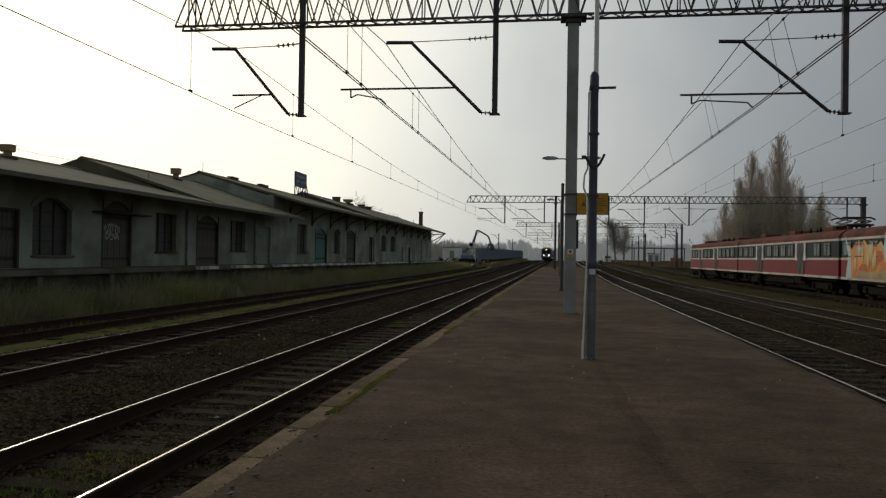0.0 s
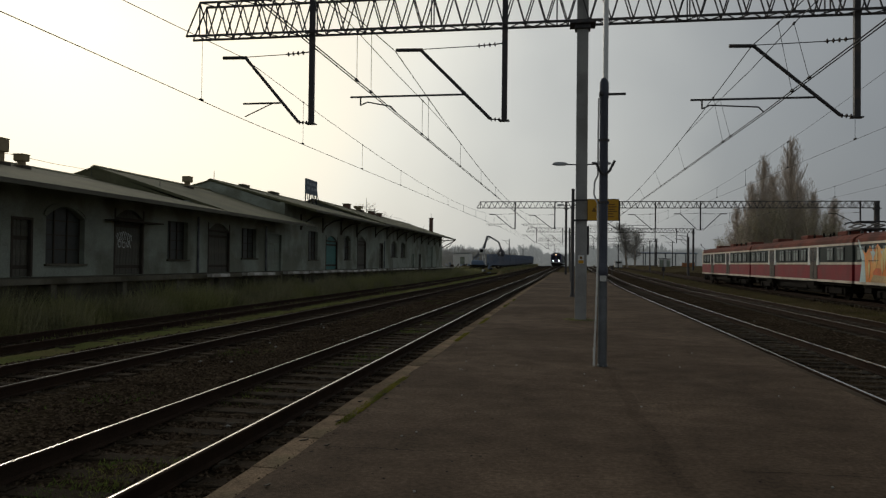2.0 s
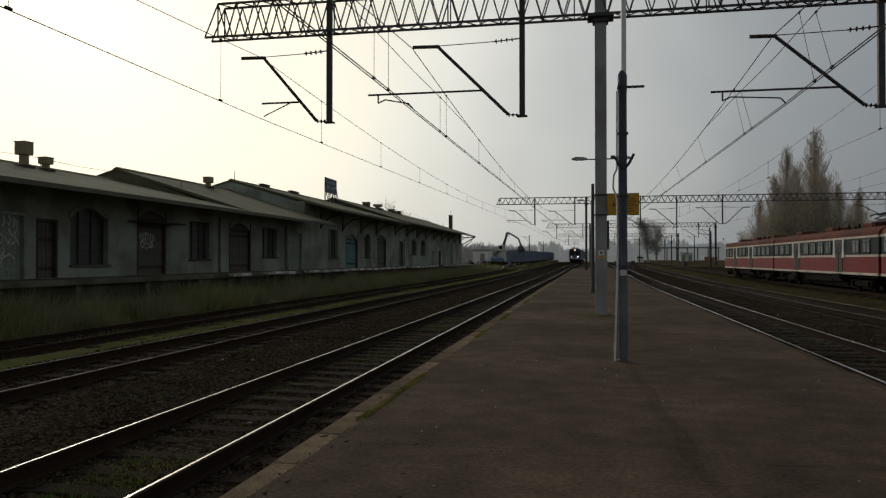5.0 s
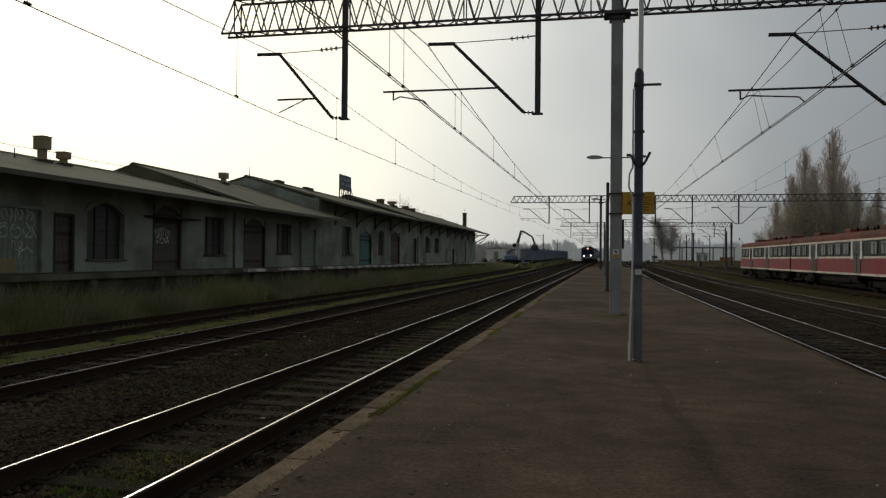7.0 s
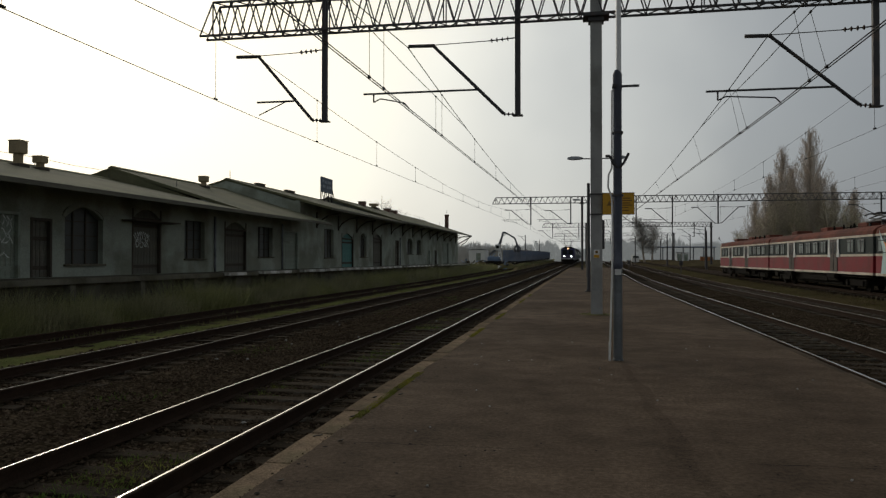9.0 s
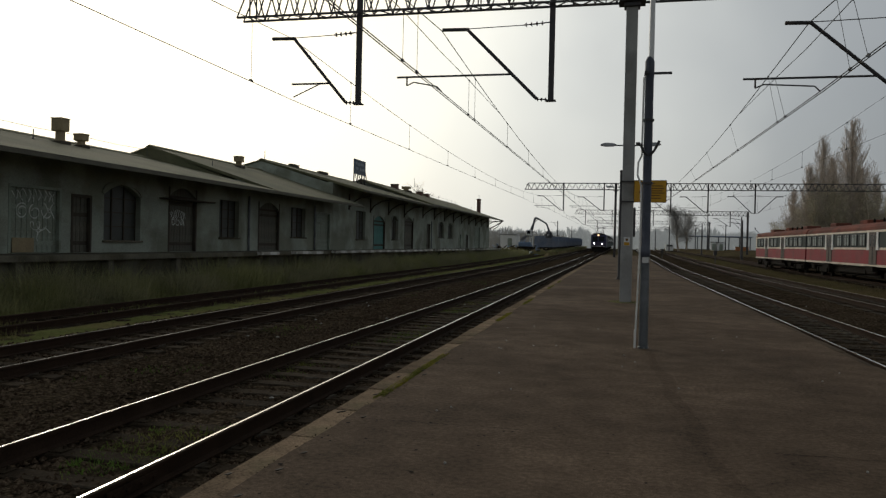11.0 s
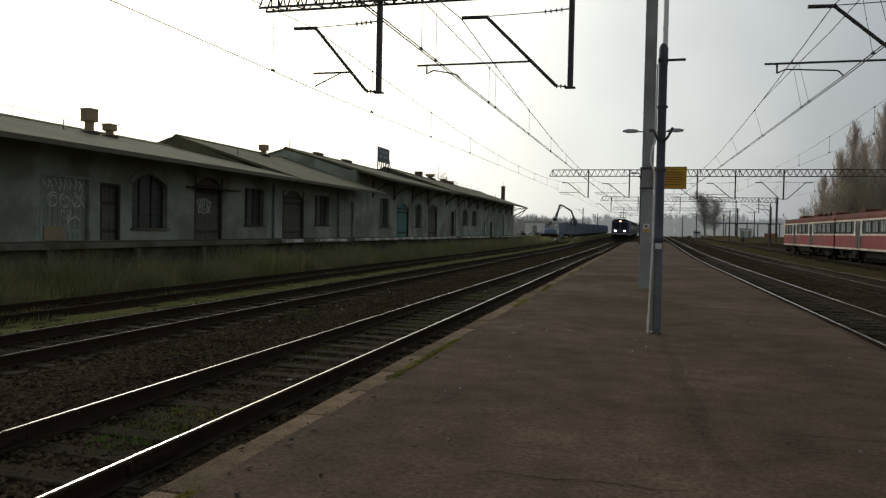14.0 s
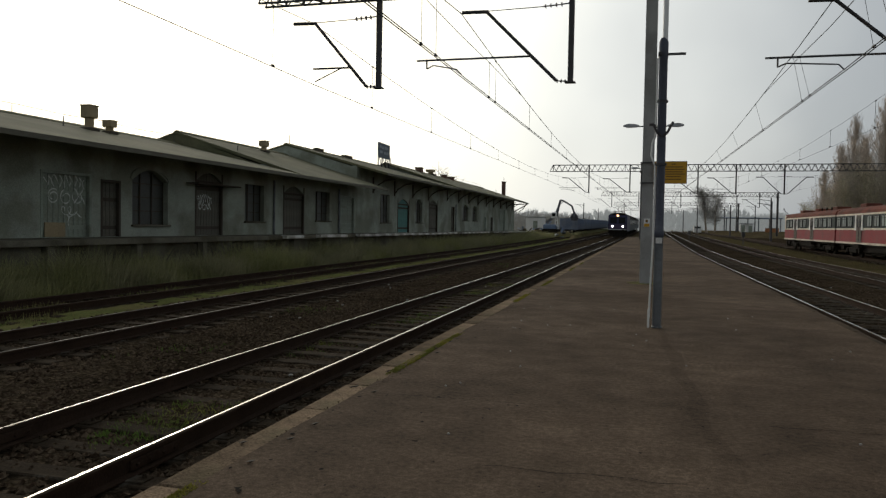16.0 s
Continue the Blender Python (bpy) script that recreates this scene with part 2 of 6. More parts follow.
YELLOW = mat("yellow_sign_paint", (0.62, 0.33, 0.012), 0.5, 0, 0.12, 2.5, 40, 0.05, (0.50, 0.26, 0.015), 2.0, 0.6)
INK = mat("dark_lettering", (0.20, 0.105, 0.014), 0.6, 0, 0.1, 4, 30, 0)
WALL = mat("stained_grey_plaster", (0.35, 0.385, 0.33), 0.92, 0, 0.28, 0.7, 25, 0.4, (0.235, 0.25, 0.20), 0.45, 0.5, spec=0.2)
BRICK = mat("old_brick", (0.15, 0.085, 0.065), 0.9, 0, 0.35, 2, 30, 0.4)
ROOF = corrugated_mat("bitumen_roof", (0.150, 0.145, 0.080), (0.105, 0.108, 0.058), 0.5, 0.0, 0.95)
EAVE = mat("weathered_eave_board", (0.13, 0.125, 0.095), 0.85, 0, 0.3, 1.5, 30, 0.2)
TIMBER = mat("dark_old_timber", (0.070, 0.058, 0.044), 0.85, 0, 0.35, 2, 30, 0.3)
DOOR_BROWN = mat("peeling_brown_door", (0.125, 0.122, 0.098), 0.8, 0, 0.35, 2, 25, 0.3, (0.17, 0.145, 0.12), 1.4, 0.6)
DOOR_GREY = mat("faded_grey_green_door", (0.30, 0.345, 0.29), 0.8, 0, 0.3, 1.2, 25, 0.3, (0.22, 0.24, 0.19), 1.0, 0.55)
DOOR_TEAL = mat("faded_teal_door", (0.10, 0.26, 0.24), 0.75, 0, 0.3, 1.2, 25, 0.3)
GLASS_DARK = mat("dirty_dark_glass", (0.050, 0.056, 0.050), 0.4, 0, 0.3, 2, 20, 0.05)
GRAFFITI = mat("white_spray_paint", (0.66, 0.70, 0.67), 0.8, 0, 0.2, 3, 30, 0)
DOCK = mat("ramp_concrete", (0.16, 0.150, 0.115), 0.9, 0, 0.35, 1, 30, 0.4, (0.095, 0.088, 0.062), 0.7, 0.5, spec=0.15)
DOCK_EDGE = mat("whitened_ramp_edge", (0.72, 0.72, 0.68), 0.85, 0, 0.3, 1.2, 25, 0.3, (0.34, 0.32, 0.28), 0.9, 0.52, 0.2)
SHEET = mat("ochre_vent_sheet", (0.34, 0.27, 0.16), 0.7, 0.1, 0.3, 1.6, 25, 0.2)
RED = mat("faded_red_train_paint", (0.27, 0.022, 0.034), 0.55, 0, 0.2, 0.8, 20, 0.05, (0.215, 0.026, 0.034), 0.7, 0.55, spec=0.25)
CREAM = mat("cream_train_paint", (0.74, 0.66, 0.55), 0.55, 0, 0.3, 1.0, 20, 0.05, (0.50, 0.42, 0.33), 0.8, 0.6, spec=0.15)
WINDOW_BAND = mat("dark_window_band", (0.060, 0.072, 0.070), 0.7, 0, 0.2, 1, 20, 0.05, spec=0.1)
# pale teal-grey base colour stands in for reflections in the panes
EMU_GLASS = mat("pale_reflection_train_window", (0.20, 0.245, 0.24), 0.35, 0, 0.4, 0.9, 10, 0, (0.10, 0.125, 0.125), 0.7, 0.5, spec=0.25)
EMU_DOOR = mat("brown_grey_train_door", (0.15, 0.125, 0.112), 0.7, 0, 0.2, 1.5, 15, 0.05, spec=0.1)
NAVY_STEEL = mat("blue_black_mast_paint", (0.055, 0.062, 0.088), 0.55, 0.1, 0.3, 3, 50, 0.15, (0.10, 0.11, 0.14), 2.2, 0.58)
TRAIN_ROOF = mat("brown_red_train_roof", (0.20, 0.070, 0.050), 0.85, 0, 0.3, 0.9, 15, 0.2, (0.135, 0.055, 0.042), 0.6, 0.52, spec=0.15)
UNDER = mat("grimy_running_gear", (0.020, 0.017, 0.014), 0.9, 0.0, 0.35, 2, 25, 0.3, spec=0.1)
TRAIN_GLASS = mat("tinted_train_glass", (0.012, 0.014, 0.016), 0.2, 0, 0.15, 1, 10, 0, spec=0.2)
ORANGE = mat("orange_spray_paint", (0.86, 0.27, 0.045), 0.5, 0, 0.3, 1.1, 15, 0, (0.84, 0.42, 0.12), 0.8, 0.5)
PALE_BLUE = mat("pale_blue_spray_paint", (0.58, 0.74, 0.76), 0.5, 0, 0.2, 1.1, 15, 0)
PALE_YELLOW = mat("pale_yellow_spray_paint", (0.85, 0.66, 0.28), 0.5, 0, 0.2, 1.1, 15, 0)
NAVY = mat("navy_locomotive_paint", (0.042, 0.044, 0.090), 0.45, 0, 0.2, 0.8, 15, 0.03, spec=0.1)
COACH_GREEN = mat("coach_paint_green", (0.095, 0.115, 0.118), 0.6, 0, 0.2, 0.8, 15, 0.03, spec=0.05)
LOCO_FRONT = mat("dark_locomotive_front", (0.095, 0.080, 0.135), 0.5, 0, 0.2, 1.2, 15, 0.03, spec=0.2)
HEADLIGHT = mat("lit_headlight", (0.9, 0.9, 0.95), 0.3, 0, 0, 1, 1, 0, emit=(1.0, 0.97, 1.0), emit_strength=9)
TOPLIGHT = mat("lit_warm_top_light", (0.9, 0.6, 0.4), 0.3, 0, 0, 1, 1, 0, emit=(1.0, 0.55, 0.28), emit_strength=3)
BLUE_STEEL = mat("blue_painted_steel", (0.20, 0.28, 0.42), 0.6, 0.1, 0.3, 1, 15, 0.1)
WAGON_BLUE = mat("faded_dark_blue_wagon", (0.23, 0.285, 0.385), 0.85, 0.0, 0.3, 0.8, 12, 0.2, (0.26, 0.28, 0.33), 0.4, 0.5, spec=0.05)
BOOM_DARK = mat("dark_machine_steel", (0.11, 0.115, 0.13), 0.6, 0.0, 0.25, 1, 15, 0.1)
WHITE = mat("off_white_paint", (0.80, 0.80, 0.78), 0.6, 0, 0.12, 0.8, 15, 0.05)
BARK = mat("grey_brown_bark", (0.36, 0.30, 0.24), 0.95, 0, 0.35, 1, 12, 0.4)
TWIG = mat("bare_brown_twigs", (0.68, 0.60, 0.52), 0.95, 0, 0.35, 0.4, 5, 0, spec=0.0, clear=0.5)
TWIG_GREEN = mat("olive_brown_twigs", (0.62, 0.57, 0.43), 0.95, 0, 0.35, 0.4, 5, 0, spec=0.0, clear=0.5)
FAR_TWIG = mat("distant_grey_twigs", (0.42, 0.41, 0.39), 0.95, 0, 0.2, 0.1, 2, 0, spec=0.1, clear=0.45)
# grey emission on the farthest trees stands in for the haze before them
BACKDROP = mat("haze_glow_trees", (0.36, 0.37, 0.36), 0.95, 0, 0.25, 0.05, 1, 0, emit=(0.33, 0.35, 0.35), emit_strength=0.36, spec=0.1)
CANOPY_BLUE = mat("pale_blue_fascia", (0.27, 0.31, 0.40), 0.7, 0, 0.2, 0.4, 5, 0)
LAMP_GREY = mat("light_grey_lamp_housing", (0.42, 0.44, 0.47), 0.45, 0.2, 0.1, 3, 20, 0)
ORANGE_WALL = mat("orange_brick_wall", (0.40, 0.17, 0.07), 0.9, 0, 0.25, 0.6, 8, 0.2)
LITTER = mat("pale_litter", (0.34, 0.33, 0.30), 0.8, 0, 0.1, 5, 30, 0)


# ---- mesh helpers ----
def BX(y):
    """The whole line bends very slightly to the right beyond fifty metres."""
    return 0.0 if y < 44 else 0.012 * (y - 54 + 10 * math.exp(-(y - 44) / 10))


def BZ(y):
    """The line climbs gently beyond sixty metres, about a metre in all."""
    return 0.0 if y < 55 else 0.0066 * (min(y, 228) - 67 + 12 * math.exp(-(y - 55) / 12))


class Shape:
    def __init__(self):
        self.v, self.f = [], []

    def add(self, verts, faces):
        o = len(self.v)
        self.v += [tuple(p) for p in verts]
        self.f += [tuple(i + o for i in q) for q in faces]
        return self

    def box(self, c, s, rz=0.0, ch=0.0):
        """A box from its centre and size, its edges chamfered by ch."""
        x, y, z = s[0] / 2, s[1] / 2, s[2] / 2
        ca, sa = math.cos(rz), math.sin(rz)
        def put(p):
            return (c[0] + ca * p[0] - sa * p[1], c[1] + sa * p[0] + ca * p[1], c[2] + p[2])
        if not ch:
            v = [(i * x, j * y, k * z) for k in (-1, 1) for i, j in ((-1, -1), (1, -1), (1, 1), (-1, 1))]
            f = [(3, 2, 1, 0), (4, 5, 6, 7), (0, 1, 5, 4), (1, 2, 6, 5), (2, 3, 7, 6), (3, 0, 4, 7)]
        else:
            v = []
            for k, e in ((-z, ch), (-z + ch, 0), (z - ch, 0), (z, ch)):
                a, b, d = x - e, y - e, ch * 0.6
                v += [(-a + d, -b, k), (a - d, -b, k), (a, -b + d, k), (a, b - d, k), (a - d, b, k), (-a + d, b, k), (-a, b - d, k), (-a, -b + d, k)]
            f = [tuple(range(7, -1, -1)), tuple(range(24, 32))]
            f += [(r * 8 + i, r * 8 + (i + 1) % 8, r * 8 + 8 + (i + 1) % 8, r * 8 + 8 + i) for r in range(3) for i in range(8)]
        return self.add([put(p) for p in v], f)

    def cyl(self, p0, p1, r0, r1=None, n=8, cap=True):
        r1 = r0 if r1 is None else r1
        p0, p1 = Vector(p0), Vector(p1)
        d = (p1 - p0)
        a = d.orthogonal().normalized() if abs(d.z) < 0.999 * d.length else Vector((1, 0, 0))
        b = d.normalized().cross(a)
        ring = [(math.cos(2 * math.pi * i / n), math.sin(2 * math.pi * i / n)) for i in range(n)]
        v = [p0 + (a * c + b * s) * r0 for c, s in ring] + [p1 + (a * c + b * s) * r1 for c, s in ring]
        f = [(i, (i + 1) % n, n + (i + 1) % n, n + i) for i in range(n)]
        if cap:
            f += [tuple(range(n - 1, -1, -1)), tuple(range(n, 2 * n))]
        return self.add(v, f)

    def bar(self, p0, p1, w, h):
        """A rectangular bar from p0 to p1; w across, h upwards."""
        p0, p1 = Vector(p0), Vector(p1)
        d = (p1 - p0).normalized()
        up = Vector((0, 0, 1)) if abs(d.z) < 0.95 else Vector((0, 1, 0))
        a = d.cross(up).normalized()
        b = a.cross(d).normalized()
        q = [a * (i * w / 2) + b * (j * h / 2) for i, j in ((-1, -1), (1, -1), (1, 1), (-1, 1))]
        return self.add([p0 + k for k in q] + [p1 + k for k in q], [(3, 2, 1, 0), (4, 5, 6, 7), (0, 1, 5, 4), (1, 2, 6, 5), (2, 3, 7, 6), (3, 0, 4, 7)])

    def prism(self, prof, place, a, b):
        """The closed outline prof of (u, w), swept from a to b; place(u, w, s) gives the point."""
        n = len(prof)
        v = [place(u, w, a) for u, w in prof] + [place(u, w, b) for u, w in prof]
        f = [(i, (i + 1) % n, n + (i + 1) % n, n + i) for i in range(n)] + [tuple(range(n - 1, -1, -1)), tuple(range(n, 2 * n))]
        return self.add(v, f)

    def sweep(self, prof, path, closed=True):
        """The outline prof of (x, z) carried along path of (x, y, z), upright."""
        n = len(prof)
        v = [(px + u, py, pz + w) for px, py, pz in path for u, w in prof]
        k = n if closed else n - 1
        f = [(r * n + i, r * n + (i + 1) % n, r * n + n + (i + 1) % n, r * n + n + i) for r in range(len(path) - 1) for i in range(k)]
        if closed:
            f += [tuple(range(n - 1, -1, -1)), tuple(range((len(path) - 1) * n, len(path) * n))]
        return self.add(v, f)

    def tube(self, pts, r, n=6):
        for p, q in zip(pts, pts[1:]):
            self.cyl(p, q, r, r, n)
        return self

    def lathe(self, c, prof, n=12):
        v = [(c[0] + r * math.cos(2 * math.pi * i / n), c[1] + r * math.sin(2 * math.pi * i / n), c[2] + z) for r, z in prof for i in range(n)]
        f = [(k * n + i, k * n + (i + 1) % n, (k + 1) * n + (i + 1) % n, (k + 1) * n + i) for k in range(len(prof) - 1) for i in range(n)]
        f += [tuple(range(n - 1, -1, -1)), tuple(range((len(prof) - 1) * n, len(prof) * n))]
        return self.add(v, f)

    def mesh(self, name, material, smooth=False):
        me = bpy.data.meshes.new(name)
        me.from_pydata(self.v, [], self.f)
        bm = bmesh.new()
        bm.from_mesh(me)
        if len(bm.faces) < 60000:
            bmesh.ops.recalc_face_normals(bm, faces=bm.faces)
        bm.to_mesh(me)
        bm.free()
        me.materials.append(material)
        if smooth:
            me.polygons.foreach_set("use_smooth", [True] * len(me.polygons))
            me.set_sharp_from_angle(angle=radians(40))
        return me


def part(name, shape, material, parent=None, label="", smooth=False):
    ob = new(name, shape.mesh(name, material, smooth))
    ob.parent = parent
    return tagged(ob, label)


def thing(name, label, category, at=(0, 0, 0), group="", kind=""):
    ob = new(name)
    ob.empty_display_size = 0.2
    ob.location = at
    return tagged(ob, label, category, group, kind)


def piece(name, me, parent, loc, rot=(0, 0, 0), sc=(1, 1, 1)):
    ob = new(name, me)
    ob.parent = parent
    ob.location, ob.rotation_euler, ob.scale = loc, rot, sc
    return ob


rnd = random.Random(7)
ZR = -0.24                                   # top of the rails
XL, XS, XT, XR, XQ, XE = -4.365, -8.89, -12.7, 5.06, 9.75, 16.6   # track centre lines
EDGE_L, EDGE_R = -2.585, 3.64                 # platform edges


# ---- ground, beds, platform ----
def strip(name, x0, x1, y0, y1, z, nx, ny, rough, material, label, kind="structure", crown=0.0, power=1.0):
    """An uneven sheet along the line; rows are closer together near y0."""
    v, f = [], []
    for j in range(ny + 1):
        y = y0 + (y1 - y0) * (j / ny) ** power
        for i in range(nx + 1):
            x = x0 + (x1 - x0) * i / nx
            e = min(i, nx - i) / max(1, nx / 2)
            dz = noise.noise((x * 1.7, y * 1.7, 3)) * rough + noise.noise((x * 6, y * 6, 9)) * rough * 0.6
            v.append((x + BX(y), y, BZ(y) + z + dz - crown * (1 - min(1, e * 4)) ** 2))
    f = [(j * (nx + 1) + i, j * (nx + 1) + i + 1, (j + 1) * (nx + 1) + i + 1, (j + 1) * (nx + 1) + i) for j in range(ny) for i in range(nx)]
    s = Shape()
    s.v, s.f = v, f
    ob = part(name, s, material, None, label, True)
    return tagged(ob, label, "ground", "", kind)


g = Shape()
g.add([(-2500, -300, -0.68), (2500, -300, -0.68), (2500, 4000, -0.68), (-2500, 4000, -0.68)], [(0, 1, 2, 3)])
tagged(part("ground", g, EARTH), "flat earth with dead and patchy green grass", "ground", "", "structure")
strip("ballast_bed_west", -11.0, EDGE_L - 0.02, -6, 330, -0.446, 42, 420, 0.05, BALLAST, "brown ballast bed between two tracks", crown=0.1, power=1.8)
strip("ballast_bed_east", EDGE_R + 0.02, 12.0, -6, 330, -0.444, 36, 360, 0.05, BALLAST, "brown ballast bed under the eastern tracks", crown=0.1, power=1.8)
strip("ballast_bed_siding", -14.3, -11.0, -6, 330, -0.50, 14, 260, 0.05, BALLAST, "overgrown ballast bed of a siding", crown=0.1, power=1.8)
strip("ballast_bed_stabling", 14.6, 27.0, 5, 330, -0.50, 30, 200, 0.05, BALLAST, "thin ballast bed of the stabling track", crown=0.12, power=1.6)
strip("ballast_bed_middle", EDGE_L - 0.03, EDGE_R + 0.03, 115.6, 330, -0.42, 10, 120, 0.05, WORN, "trodden earth beyond the platform end", power=1.6)
strip("grass_strip", -24, -10.6, -8, 330, -0.55, 30, 300, 0.10, EARTH, "rough grassed ground before the ramp", power=1.8)
strip("turf_strip", -11.95, -9.95, -6, 330, -0.455, 12, 420, 0.05, TURF, "low olive turf between the sidings", crown=0.06, power=1.8)
strip("grass_strip_east", 11.4, 15.2, -6, 330, -0.53, 14, 240, 0.06, WORN, "worn dark grass between the eastern tracks", power=1.6)


def platform():
    """Asphalt deck in its length, concrete walls below, kerb slabs on the western edge."""
    root = thing("platform", "low dark asphalt island platform with concrete kerb", "platform", kind="structure")
    s, ys = Shape(), [-8 + 1.0 * i for i in range(0, 40)] + [32 + 4 * i for i in range(22)]
    xs = [EDGE_L + 0.245 + (EDGE_R - 0.12 - EDGE_L - 0.245) * i / 24 for i in range(25)]
    v = []
    for y in ys:
        for i, x in enumerate(xs):
            wob = 0.03 * noise.noise((0.3, y * 1.3, 5)) if i == 0 else 0
            z = 0.010 * noise.noise((x * 0.5, y * 0.35, 2)) + 0.004 * noise.noise((x * 2, y * 2, 8))
            v.append((x + wob + BX(y), y, z + BZ(y)))
    n = len(xs)
    s.add(v, [(j * n + i, j * n + i + 1, (j + 1) * n + i + 1, (j + 1) * n + i) for j in range(len(ys) - 1) for i in range(n - 1)])
    part("deck", s, ASPHALT, root, "worn dark asphalt with faint stains", True)
    def deck_strip(name, pts, wd, material, label, z=0.016):
        v, fs = [], []
        for i, (x, y) in enumerate(pts):
            k = wd * (0.7 + 0.6 * noise.noise((x * 3, y * 3, 1.5)))
            p = Vector(pts[min(i + 1, len(pts) - 1)]) - Vector(pts[max(i - 1, 0)])
            nx, ny = -p.y / p.length, p.x / p.length
            zz = 0.010 * noise.noise((x * 0.5, y * 0.35, 2)) + z - 0.010
            v += [(x - nx * k, y - ny * k, zz), (x + nx * k, y + ny * k, zz)]
        fs = [(2 * i, 2 * i + 1, 2 * i + 3, 2 * i + 2) for i in range(len(pts) - 1)]
        part(name, Shape().add(v, fs), material, root, label)
    rs = random.Random(9)
    # line of a faint dark strip that starts at the mast foot
    trail = [(0.52 + 0.012 * i + 0.03 * math.sin(i * 0.9), 12.0 - 0.3 * i) for i in range(24)]
    pits, rp = Shape(), random.Random(77)
    for k in range(420):
        x = EDGE_L + 0.27 + (1.6 * rp.random() ** 2.2 if k < 120 else rp.uniform(0.2, 5.4))
        y = 2.6 + 16 * rp.random() ** 1.6
        r, a = 0.004 + 0.016 * rp.random() ** 2 * (1 if k < 120 else 0.5), rp.uniform(0, 6.28)
        z = 0.010 * noise.noise((x * 0.5, y * 0.35, 2)) + 0.007
        pits.add([(x + r * rp.uniform(0.35, 1.7) * math.cos(a + 0.785 * i), y + 1.4 * r * rp.uniform(0.35, 1.7) * math.sin(a + 0.785 * i), z) for i in range(8)], [tuple(range(8))])
    tagged(part("asphalt_pits", pits, TAR, root), kind="stuff")
    deck_strip("damp_streak", trail, 0.10, STREAK, "dark streak on the asphalt")
    for x0, x1, y in ((-0.75, 0.55, 4.62), (-2.2, -0.6, 6.4), (-0.4, 3.1, 9.1), (1.2, 3.15, 6.3), (-2.2, 3.1, 15.5), (-2.2, 3.1, 27.0)):
        deck_strip("tar_seam", [(x0 + (x1 - x0) * i / 14, y + 0.05 * noise.noise((i * 0.6, y, 0))) for i in range(15)], 0.005, TAR, "thin dark seam in the asphalt")
    w = Shape()
    path = [(BX(y), y, BZ(y)) for y in ys]
    w.sweep([(EDGE_L + 0.06, -0.9), (EDGE_R - 0.05, -0.9), (EDGE_R - 0.05, -0.035), (EDGE_L + 0.06, -0.12)], path)
    part("side_wall", w, KERB, root, "dirty concrete platform wall")
    k = Shape().box((0, 0, 0), (0.27, 1.0, 0.12), 0, 0.014).mesh("kerb_slab", KERB)
    y, i = -5.25, 0
    while y < 115:
        L = 1.0 if i % 7 else 0.96
        piece("kerb_slab", k, root, (EDGE_L + 0.135 + BX(y) + rnd.uniform(-0.012, 0.012), y + L / 2, BZ(y) - 0.058 + rnd.uniform(-0.012, 0.010)), (rnd.uniform(-0.008, 0.008), rnd.uniform(-0.01, 0.01), rnd.uniform(-0.006, 0.006)), (1, L - 0.012, 1))
        y += L
        i += 1
    k2 = Shape().box((0, 0, 0), (0.14, 1.5, 0.10), 0, 0.012).mesh("edge_slab", EDGE_DARK)
    y = -5.0
    while y < 115:
        piece("edge_slab", k2, root, (EDGE_R - 0.07 + BX(y) + rnd.uniform(-0.01, 0.01), y + 0.75, BZ(y) - 0.052 + rnd.uniform(-0.008, 0.006)), (0, 0, rnd.uniform(-0.004, 0.004)), (1, 0.99, 1))
        y += 1.5
    return root


platform()


